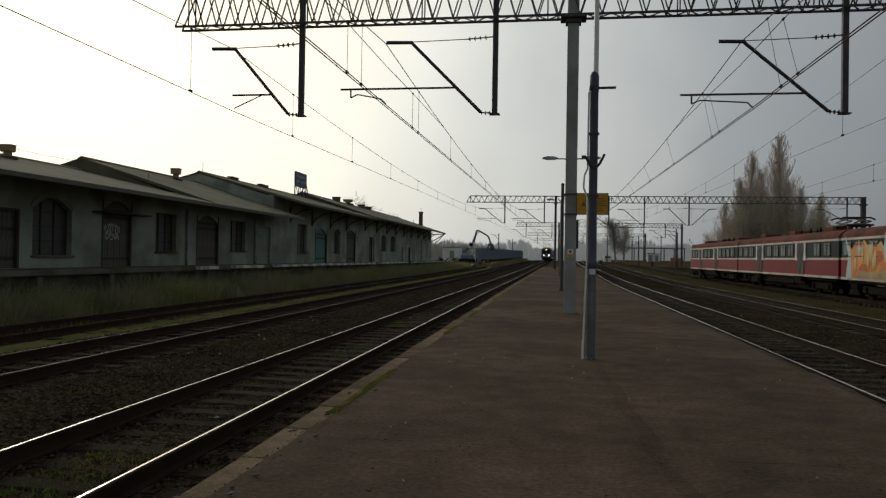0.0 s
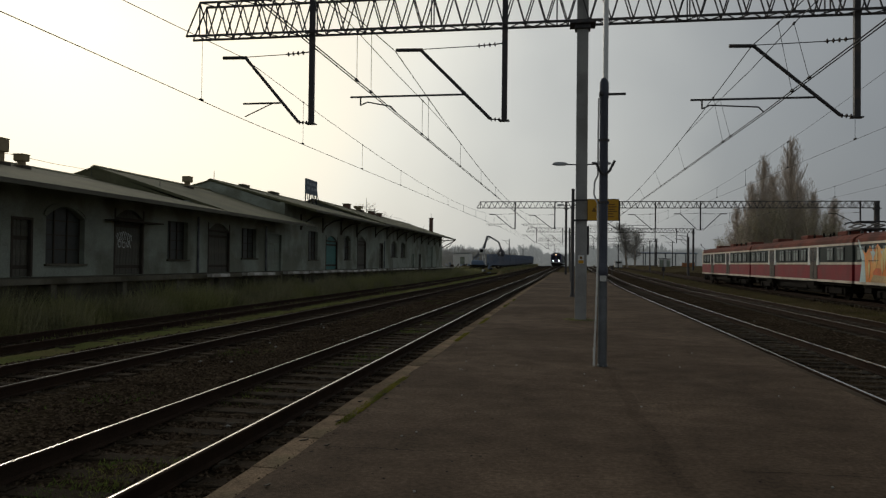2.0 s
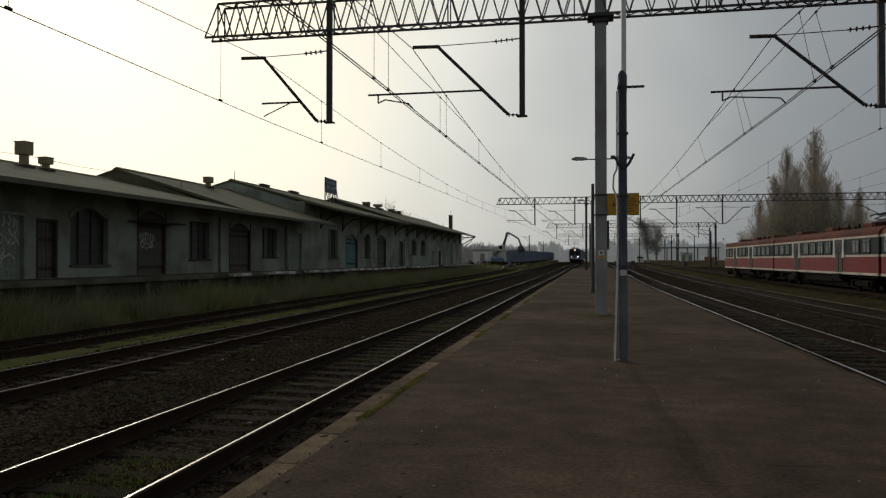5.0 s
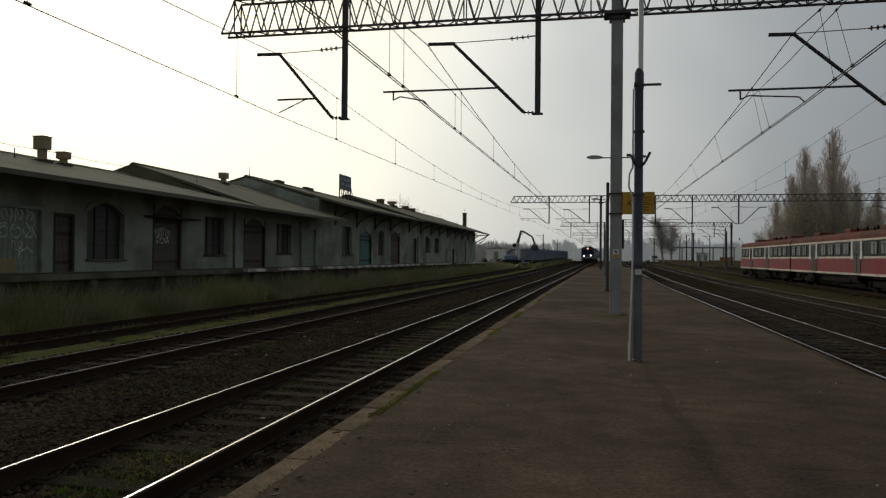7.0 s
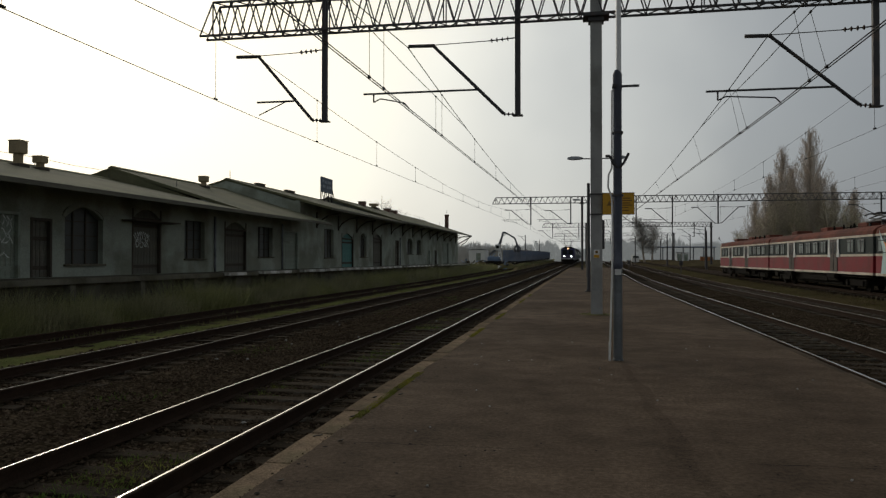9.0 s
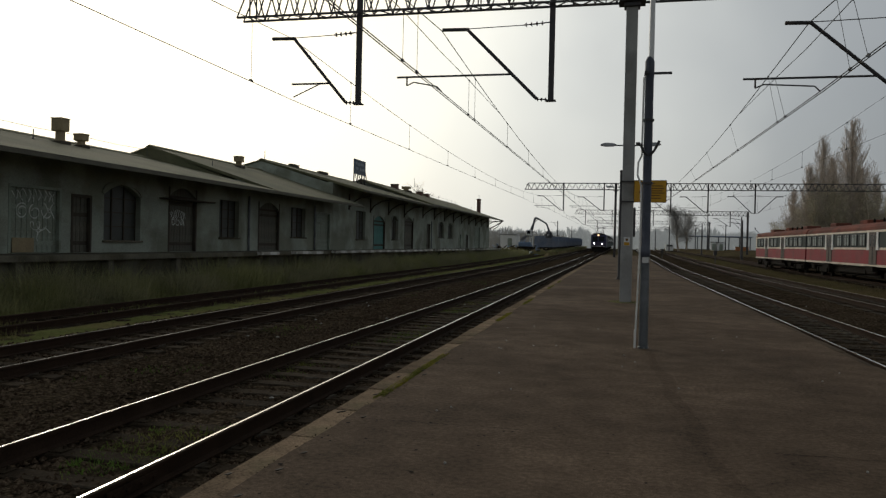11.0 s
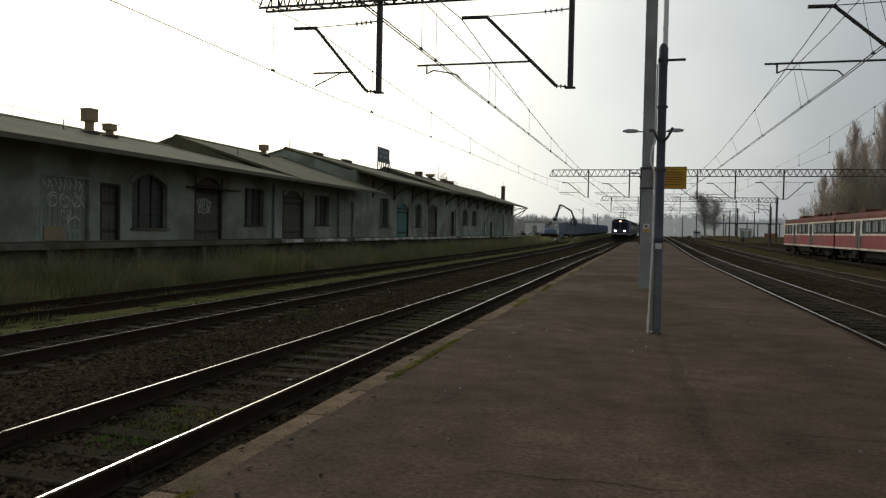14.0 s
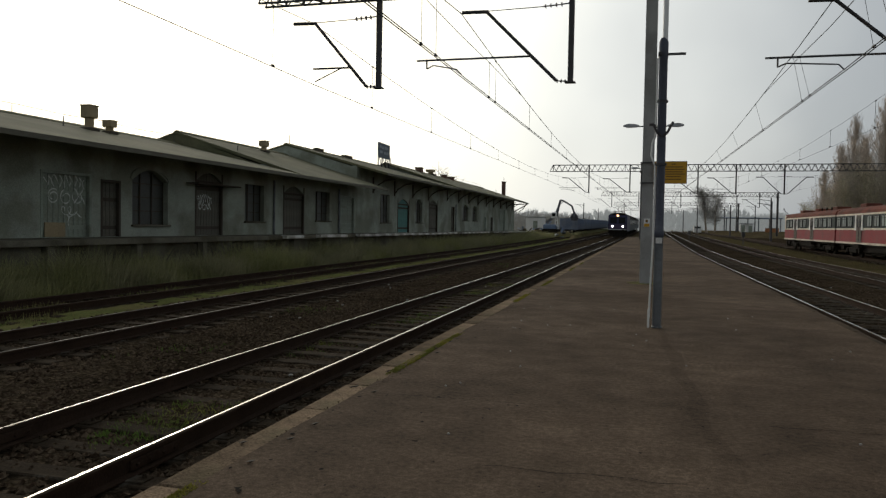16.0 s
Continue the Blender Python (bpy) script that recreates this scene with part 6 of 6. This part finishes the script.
def mast(x, y, h, label="thin grey overhead-line mast", lamp=False):
    root = thing("line_mast", label, "mast", (x, y, -0.68), "line masts")
    part("shaft", Shape().lathe((0, 0, 0), [(0.2, 0), (0.17, 0.4), (0.11, h)], 8), STEEL, root, "", True)
    part("bracket", Shape().bar((0, 0, h - 0.6), (-2.2, 0, h - 0.3), 0.08, 0.08).bar((0, 0, h - 1.8), (-1.4, 0, h - 0.42), 0.06, 0.06), STEEL, root)
    part("base", Shape().box((0, 0, 0.05), (0.7, 0.7, 0.3), 0, 0.04), CONCRETE, root)


for x, y, h in ((20.2, 128, 7.0), (23.5, 150, 8.5), (17.5, 160, 7.4), (-15.2, 205, 9.0), (-14.5, 262, 9.0), (29, 210, 9), (14.2, 205, 8.4), (35, 160, 8.0), (12.8, 246, 8.4), (23.8, 205, 11.4)):
    mast(x, y, h)


def ground_signal(x, y, h):
    root = thing("shunting_signal", "small dark ground signal beside the track", "signal", (x, y, -0.62 + BZ(y)), "ground signals")
    part("post", Shape().cyl((0, 0, 0), (0, 0, h), 0.06, n=8), STEEL, root)
    part("head", Shape().box((0, 0, h), (0.42, 0.25, 0.6), 0, 0.05), STEEL, root)
    part("lens", Shape().cyl((0, -0.16, h + 0.1), (0, -0.12, h + 0.1), 0.08, n=10), GLASS_DARK, root)


ground_signal(7.3, 120, 1.4)
ground_signal(12.6, 100, 1.5)


# ---- trees ----
def limb(s, p, d, length, r, rs, depth, spread, up, segs=4):
    """A bent tapering limb; returns points along it."""
    pts = [Vector(p)]
    for i in range(segs):
        d = (d + Vector((rs.uniform(-1, 1), rs.uniform(-1, 1), rs.uniform(-0.4, 1) * up)) * 0.13).normalized()
        q = pts[-1] + d * (length / segs)
        s.cyl(pts[-1], q, r * (1 - i / segs * 0.8), r * (1 - (i + 1) / segs * 0.8), 5 if r > 0.06 else 3, False)
        pts.append(q)
    return pts, d


def bare_tree(at, h, seed, label, columnar, name="bare_tree", density=1.0, twig=TWIG, fat=1.0):
    rs = random.Random(seed)
    root = thing(name, label, "tree", at, "bare trees")
    t, c = Shape(), Shape()
    lean = Vector((rs.uniform(-0.02, 0.02), 0, 1)).normalized()
    trunk, d = limb(t, (0, 0, -0.3), lean, h * 0.97, 0.024 * h, rs, 0, 0, 1, 9)
    part("trunk", t, BARK, root, "grey-brown trunk")
    n = int((150 if columnar else 40) * density)
    for k in range(n):
        f = 0.06 + 0.90 * (k / n) ** 1.2 if columnar else 0.28 + 0.62 * (k / n) ** 0.9
        i = min(8, int(f * 9))
        p = trunk[i].lerp(trunk[i + 1], f * 9 - i)
        a = rs.uniform(0, 6.283)
        out = Vector((math.cos(a), math.sin(a), 0))
        if columnar:
            dd = (out * rs.uniform(0.30, 0.95) * (1.1 - 0.55 * f) + Vector((0, 0, 1))).normalized()
            L = h * (0.05 + 0.36 * (1 - f)) * rs.uniform(0.55, 1.1)
        else:
            dd = (out * rs.uniform(0.6, 1.1) + Vector((0, 0, rs.uniform(0.6, 1.0)))).normalized()
            L = h * 0.42 * (1 - 0.55 * f) * rs.uniform(0.6, 1.1)
        pts, e = limb(c, p, dd, L, 0.012 * h * (1 - f) * 0.55 + 0.016, rs, 1, 1, 0.7 if columnar else 0.4)
        for m in range(max(2, int((1 + 34 * L / h) * density)) if columnar else int(9 * density)):
            j = rs.randrange(0, 4)
            q = pts[j].lerp(pts[j + 1], rs.random())
            b = rs.uniform(0, 6.283)
            o2 = Vector((math.cos(b), math.sin(b), 0))
            d2 = (o2 * rs.uniform(0.3, 0.6) + Vector((0, 0, rs.uniform(0.5, 1.1)))).normalized() if columnar else (o2 + Vector((0, 0, rs.uniform(-0.1, 0.9)))).normalized()
            tw, e2 = limb(c, q, d2, L * rs.uniform(0.25, 0.5), 0.014 * fat, rs, 2, 1, 1, 2)
            for _ in range(int(5 * density)):
                v = tw[rs.randrange(0, 2)].lerp(tw[-1], rs.random())
                d3 = (d2 + Vector((rs.uniform(-1, 1), rs.uniform(-1, 1), rs.uniform(-0.3, 0.9))) * 0.7).normalized()
                c.cyl(v, v + d3 * rs.uniform(0.4, 1.1) * (h / 18), 0.009 * fat, 0.004 * fat, 3, False)
    part("crown", c, twig, root, "leafless brown twigs")
    return root


def poplar(at, h, wide, seed):
    """Fastigiate crown: many steep leaders curving up inside a pointed outline."""
    rs = random.Random(seed)
    root = thing("poplar", "tall leafless pointed poplar behind the parked train", "tree", at, "bare trees")
    t, c = Shape(), Shape()
    trunk = [Vector((0.10 * math.sin(k * 1.3 + seed) * k / 10, 0.1 * math.cos(k + seed), -0.3 + (h + 0.1) * k / 10)) for k in range(11)]
    for k in range(10):
        t.cyl(trunk[k], trunk[k + 1], 0.021 * h * (1 - k / 10.4), 0.021 * h * (1 - (k + 1) / 10.4), 7, False)
    part("trunk", t, BARK, root, "grey-brown trunk")
    outline = lambda f: wide * max(0.03, (1 - f) ** 0.62) * (1.0 if f > 0.25 else 0.75 + f)
    n = int(70 + 60 * wide)
    for k in range(n):
        f = 0.03 + 0.88 * (k / n) ** 1.05
        i = min(9, int(f * 10))
        p = trunk[i].lerp(trunk[i + 1], f * 10 - i)
        a = rs.uniform(0, 6.283)
        fe = min(1.0 - 0.03 * rs.random(), f + rs.uniform(0.14, 0.36) * (1 - f) + 0.04)
        rr = outline(fe) * 1.12 * rs.random() ** 0.55
        e = Vector((math.cos(a) * rr, math.sin(a) * rr, fe * h))
        m = p.lerp(e, 0.5) + Vector((math.cos(a), math.sin(a), -0.5)) * rr * 0.16
        pts = [p.lerp(m, u).lerp(m.lerp(e, u), u) for u in (0, 0.25, 0.5, 0.75, 1.0)]
        r0 = 0.018 + 0.0045 * h * (1 - f)
        for j in range(4):
            c.cyl(pts[j], pts[j + 1], r0 * (1 - j * 0.22), r0 * (0.78 - j * 0.22), 4, False)
        L = (e - p).length
        for m2 in range(int(4 + 2.6 * L)):
            j = rs.randrange(0, 4)
            q = pts[j].lerp(pts[j + 1], rs.random())
            b = rs.uniform(0, 6.283)
            d = Vector((math.cos(b) * 0.36, math.sin(b) * 0.36, 1)).normalized()
            l2 = rs.uniform(0.5, 1.4) * (0.45 + 0.75 * (1 - f))
            z = q + d * l2
            c.cyl(q, z, 0.014, 0.006, 3, False)
            for _ in range(4):
                v = q.lerp(z, rs.uniform(0.1, 0.9))
                d3 = (d + Vector((rs.uniform(-1, 1), rs.uniform(-1, 1), rs.uniform(-0.1, 0.5))) * 0.55).normalized()
                c.cyl(v, v + d3 * l2 * rs.uniform(0.35, 0.8), 0.009, 0.004, 3, False)
    part("crown", c, TWIG, root, "leafless brown twigs")


for x, y, h, wide, sd in ((25.4, 117, 11.2, 3.2, 20), (26.8, 114, 14.8, 3.4, 21), (28.4, 114, 18.8, 4.2, 22), (30.5, 117, 16.4, 4.0, 23),
                          (32.2, 114, 21.6, 5.2, 24), (34.3, 117, 15.0, 3.6, 25), (35.6, 115, 13.4, 3.0, 29), (38.3, 115, 12.4, 3.2, 26)):
    poplar((x, y, -0.68), h, wide, sd)
for x, y, h, sd in ((23.6, 116, 7.0, 39), (25.2, 113, 9.0, 40), (27.0, 112, 11.0, 41), (29.4, 111, 12.0, 46), (31.5, 112, 12.5, 42), (33.8, 111, 12.0, 47), (35.4, 112, 10.5, 43), (38.0, 112, 9.5, 44), (40.5, 113, 8.0, 45)):
    bare_tree((x, y, -0.68), h, sd, "leafless bushy tree at the foot of the poplars", False, "bare_tree", 1.1, TWIG_GREEN)
bare_tree((18.2, 222, -0.68), 15.0, 31, "rounded leafless tree far down the line", False, "bare_tree", 1.8, FAR_TWIG, 1.3)
bare_tree((20.6, 228, -0.68), 13.5, 35, "rounded leafless tree far down the line", False, "bare_tree", 1.6, FAR_TWIG, 1.3)
bare_tree((-28.5, 108, -0.68), 11.8, 33, "leafless tree rising behind the shed", False, "bare_tree", 0.9)
bare_tree((-31.0, 112, -0.68), 10.5, 34, "leafless tree rising behind the shed", False, "bare_tree", 0.9)


def far_woods(name, x0, x1, y0, y1, n, h0, h1, seed, material, label):
    """Banks of far bare bushes made of small twig blades with an uneven top."""
    rs = random.Random(seed)
    s = Shape()
    for k in range(n):
        x, y = rs.uniform(x0, x1), rs.uniform(y0, y1)
        hh = h0 + (h1 - h0) * (0.5 + 0.5 * noise.noise((x * 0.09, y * 0.02, seed))) * rs.uniform(0.7, 1.15)
        for m in range(26):
            a, b = rs.uniform(0, 6.283), rs.random() ** 0.7
            px, py, pz = x + math.cos(a) * hh * 0.42 * (1.1 - b), y + math.sin(a) * hh * 0.3, -0.68 + hh * b * 0.86
            l, wv = hh * rs.uniform(0.10, 0.24), hh * 0.019
            dx = rs.uniform(-0.6, 0.6) * l
            s.add([(px - wv, py, pz), (px + wv, py, pz), (px + dx, py + rs.uniform(-0.3, 0.3), pz + l)], [(0, 1, 2)])
    tagged(part(name, s, material), label, "bushes", "", "stuff")


far_woods("far_bushes", -75, -17, 175, 260, 520, 4, 7.5, 3, FAR_TWIG, "hazy leafless bushes beyond the yard")
far_woods("backdrop_treeline", -260, -12, 330, 420, 900, 7, 13, 5, BACKDROP, "distant leafless treeline glowing haze-grey")
far_woods("backdrop_treeline_east", 6, 300, 330, 430, 1500, 7, 14, 6, BACKDROP, "distant leafless treeline glowing haze-grey east of the line")
far_woods("far_bushes_east", 40, 120, 118, 200, 500, 3, 7, 8, TWIG_GREEN, "leafless bushes along the eastern fence")
far_woods("backdrop_scrub", -12, 8, 380, 440, 160, 6, 10, 9, BACKDROP, "distant trees glowing haze-grey where the line bends away")


def yard_bank():
    """A low weedy earth bank between the siding and the standing wagons."""
    v, f, rows = [], [], 70
    for j in range(rows):
        y = 106 + 1.95 * j
        h = min(1.0, j / 8.0, (rows - 1 - j) / 6.0)
        h = h * h * (3 - 2 * h) * (0.95 + 0.25 * noise.noise((0.4, y * 0.17, 6)))
        for x, z in ((-11.18, -0.6), (-11.05, -0.1), (-10.85, 0.42), (-10.55, 0.40), (-10.3, -0.05), (-10.12, -0.6)):
            v.append((x + BX(y) + 0.04 * noise.noise((x, y * 0.5, 1)), y, BZ(y) - 0.62 + (z + 0.62) * h))
    f = [(j * 6 + i, j * 6 + i + 1, j * 6 + i + 7, j * 6 + i + 6) for j in range(rows - 1) for i in range(5)]
    tagged(part("earth_bank", Shape().add(v, f), EARTH, None, "", True), "low weedy earth bank before the standing wagons", "ground", "", "structure")


yard_bank()


# ---- grass, weeds, loose stones ----
def blades(name, label, material, n, pick, seed, h0, h1, w, lean=0.35):
    rs = random.Random(seed)
    s = Shape()
    for k in range(n):
        x, y, z, f = pick(rs)
        a = rs.uniform(0, 3.1416)
        h = rs.uniform(h0, h1) * f
        dx, dy = math.cos(a) * w, math.sin(a) * w
        lx, ly = rs.uniform(-lean, lean) * h, rs.uniform(-lean, lean) * h
        s.add([(x - dx, y - dy, z), (x + dx, y + dy, z), (x + lx, y + ly, z + h)], [(0, 1, 2)])
    tagged(part(name, s, material), label, "grass", "", "stuff")


def in_strip(x0, x1, y0, y1, z, clump=0.0, power=1.6):
    def pick(rs):
        while True:
            x, y = rs.uniform(x0, x1), y0 + (y1 - y0) * rs.random() ** power
            q = noise.noise((x * 0.55, y * 0.35, 17)) + 0.5 * noise.noise((x * 1.7, y * 1.1, 27))
            if q > clump - 0.35 + rs.uniform(-0.12, 0.12):
                return x + BX(y), y, z + BZ(y), 0.55 + 0.9 * max(0, min(1, q + 0.4))
    return pick


blades("grass", "low green and straw grass between the sidings", GRASS, 46000, in_strip(-11.75, -10.15, 5, 130, -0.54, -0.2), 51, 0.03, 0.12, 0.012, 0.8)
blades("siding_grass", "thin grass growing through the old siding", GRASS, 26000, in_strip(-14.4, -11.6, 7, 120, -0.54, 0.2), 52, 0.05, 0.18, 0.012)
blades("dry_weeds", "tall dry weeds and brambles before the loading ramp", WEED, 110000, in_strip(-17.3, -14.2, 7, 125, -0.58, -0.1, 1.4), 53, 0.28, 1.12, 0.018, 0.65)
blades("low_weeds", "low weeds before the loading ramp", GRASS, 40000, in_strip(-16.6, -13.9, 7, 125, -0.58, -0.1), 54, 0.08, 0.32, 0.014)
blades("track_weeds", "small green weeds between the rails", WEED_GREEN, 3200, in_strip(XL - 0.6, XL + 0.6, 3.2, 30, -0.445, 0.74, 1.5), 55, 0.012, 0.05, 0.008, 0.9)
blades("bed_weeds", "sparse weeds on the ballast between the tracks", WEED_GREEN, 900, in_strip(-8.1, -6.2, 4, 40, -0.44, 0.72, 1.5), 56, 0.012, 0.05, 0.007, 0.9)
blades("east_grass", "dull trodden grass between the eastern tracks", WORN_BLADE, 30000, in_strip(11.0, 15.0, 14, 150, -0.54, 0.1), 57, 0.05, 0.17, 0.014)
blades("yard_weeds", "dry weeds on the verge before the standing wagons", WEED, 9000, in_strip(-11.0, -10.35, 116, 232, 0.12, -0.1, 1.1), 60, 0.15, 0.5, 0.03, 0.6)
blades("edge_moss_tufts", "moss and grass tufts behind the kerb slabs", MOSS, 9000, in_strip(EDGE_L + 0.205, EDGE_L + 0.295, 2.6, 34, -0.002, 0.44, 1.5), 59, 0.006, 0.020, 0.009, 1.0)


def stones(name, label, x0, x1, y0, y1, z, n, seed, r0=0.018, r1=0.042, power=1.6, material=STONE):
    rs = random.Random(seed)
    s = Shape()
    for k in range(n):
        x, y = rs.uniform(x0, x1), y0 + (y1 - y0) * rs.random() ** power
        r = rs.uniform(r0, r1)
        a = rs.uniform(0, 6.283)
        ring = [(x + BX(y) + r * rs.uniform(0.75, 1.2) * math.cos(a + 1.2566 * i), y + r * rs.uniform(0.75, 1.2) * math.sin(a + 1.2566 * i), z + BZ(y) + rs.uniform(-0.3, 0.3) * r) for i in range(5)]
        s.add(ring + [(x + BX(y) + rs.uniform(-0.3, 0.3) * r, y + rs.uniform(-0.3, 0.3) * r, z + BZ(y) + r * rs.uniform(0.5, 0.95)), (x + BX(y), y, z + BZ(y) - r)], [(i, (i + 1) % 5, 5) for i in range(5)] + [((i + 1) % 5, i, 6) for i in range(5)])
    tagged(part(name, s, material), label, "ballast stones", "", "stuff")


def around_base(cx, cy, r):
    def pick(rs):
        a, q = rs.uniform(0, 6.283), r * (0.45 + 0.75 * rs.random() ** 1.5)
        return cx + q * math.cos(a), cy + q * math.sin(a), 0.0, 1.0
    return pick


blades("column_base_weeds", "dry tufts round the foot of the gantry column", WEED, 700, around_base(0.34, 22.1, 0.42), 63, 0.01, 0.05, 0.008, 0.9)


def scrap_heap(at, n, r, h, seed):
    root = thing("scrap_heap", "heap of mixed blue-grey and rusty scrap metal", "scrap heap", at)
    rs = random.Random(seed)
    part("mound", Shape().lathe((0, 0, 0), [(r * 1.1, -0.1), (r * 0.8, h * 0.35), (r * 0.45, h * 0.65), (r * 0.1, h * 0.8)], 14), EARTH, root, "brown earth mound")
    for k in range(n):
        a, q = rs.uniform(0, 6.283), rs.random() ** 0.6
        x, y, z = r * q * math.cos(a), r * q * math.sin(a), h * (1 - q) * 0.8 + 0.15
        e = Vector((rs.uniform(-1, 1), rs.uniform(-1, 1), rs.uniform(-0.3, 0.6))).normalized() * rs.uniform(0.3, 1.0)
        part("scrap_piece", Shape().bar((x, y, z), (x + e.x, y + e.y, z + e.z), rs.uniform(0.1, 0.6), rs.uniform(0.04, 0.3)), rs.choice((BLUE_STEEL, GALV, RAIL_SIDE, WHITE, WAGON_BLUE)), root)


scrap_heap((-17.8, 132, -0.3), 46, 2.6, 1.9, 5)
scrap_heap((-12.3, 123.6, -0.35), 34, 2.3, 1.7, 7)
scrap_heap((-21.5, 140, -0.25), 40, 2.8, 1.6, 6)


stones("loose_stones", "loose brown ballast stones", -10.9, EDGE_L - 0.1, 3, 45, -0.445, 34000, 61, 0.016, 0.050)
stones("edge_crumbs", "crumbled dark asphalt bits along the kerb joint", EDGE_L + 0.20, EDGE_L + 0.36, 2.8, 20, -0.003, 700, 64, 0.003, 0.009, 1.5)
stones("loose_stones_east", "loose brown ballast stones", EDGE_R + 0.1, 11.5, 8, 50, -0.45, 14000, 62, 0.016, 0.050)
for k in range(26):
    rs = random.Random(100 + k)
    x, y = (rs.uniform(-8.0, -3.4), rs.uniform(4, 26)) if k < 15 else (rs.uniform(6.2, 13.5), rs.uniform(14, 40))
    l = thing("litter_scrap", "small pale scrap of litter on the ballast", "litter", (x, y, -0.42), "litter")
    part("scrap", Shape().add([(-0.030, -0.020, 0.006), (0.035, -0.022, 0.012), (0.032, 0.026, 0.008), (-0.024, 0.03, 0.018), (0, 0, 0.026), (0, 0, -0.02)], [(0, 1, 4), (1, 2, 4), (2, 3, 4), (3, 0, 4), (1, 0, 5), (2, 1, 5), (3, 2, 5), (0, 3, 5)]), LITTER, l)
rs = random.Random(77)
for k in range(34):
    x, y = rs.uniform(-2.1, 3.0), 2.8 + 12 * rs.random() ** 1.4
    l = thing("pebble", "tiny pale pebble on the asphalt", "pebble", (x, y, 0.008), "pebbles")
    part("stone", Shape().lathe((0, 0, 0), [(0.006, -0.006), (0.012, 0.0), (0.007, 0.008)], 6), LITTER, l)
rs = random.Random(78)
for k in range(12):
    x, y = EDGE_L + rs.uniform(0.08, 0.42), 3.5 + 7 * rs.random()
    l = thing("fallen_leaf", "dark curled dead leaf on the kerb", "leaf", (x, y, 0.012), "dead leaves")
    part("blade", Shape().add([(-0.035, 0, 0.0), (0, -0.022, 0.012), (0.04, 0, 0.02), (0, 0.022, 0.012), (0, 0, -0.004)], [(0, 1, 3), (1, 2, 3), (1, 0, 4), (2, 1, 4), (3, 2, 4), (0, 3, 4)]), TIMBER, l)


def motions():
    # the train rolls in at about 6.5 m/s
    yaw = -math.degrees(math.atan(0.012))
    for (root, wheels), off in TRAIN:
        rows = []
        for i in range(17):
            y = 225.0 - 6.45 * i + off
            rows.append((float(i), pose(XL + BX(y), y, ZR + BZ(y), 0, 0, yaw)))
        walk(root, rows)
        for w, wy, r in wheels:
            walk(w, [(k * 0.1, pose(0, wy, r, math.degrees(0.645 * k / r), 0, 0)) for k in range(161)])
    # the scrap handler's top swings a little while it works
    walk(HANDLER_TOP, [(t, pose(0, 0, 0, 0, 0, a)) for t, a in ((0, 0), (0.75, 8), (2.0, 0), (3.5, 8), (6.0, -16), (7.0, -8), (8.0, 6), (10.5, -12), (11.5, 2), (13.0, -3), (14.0, 10), (14.5, 2), (16.0, -8))])


motions()
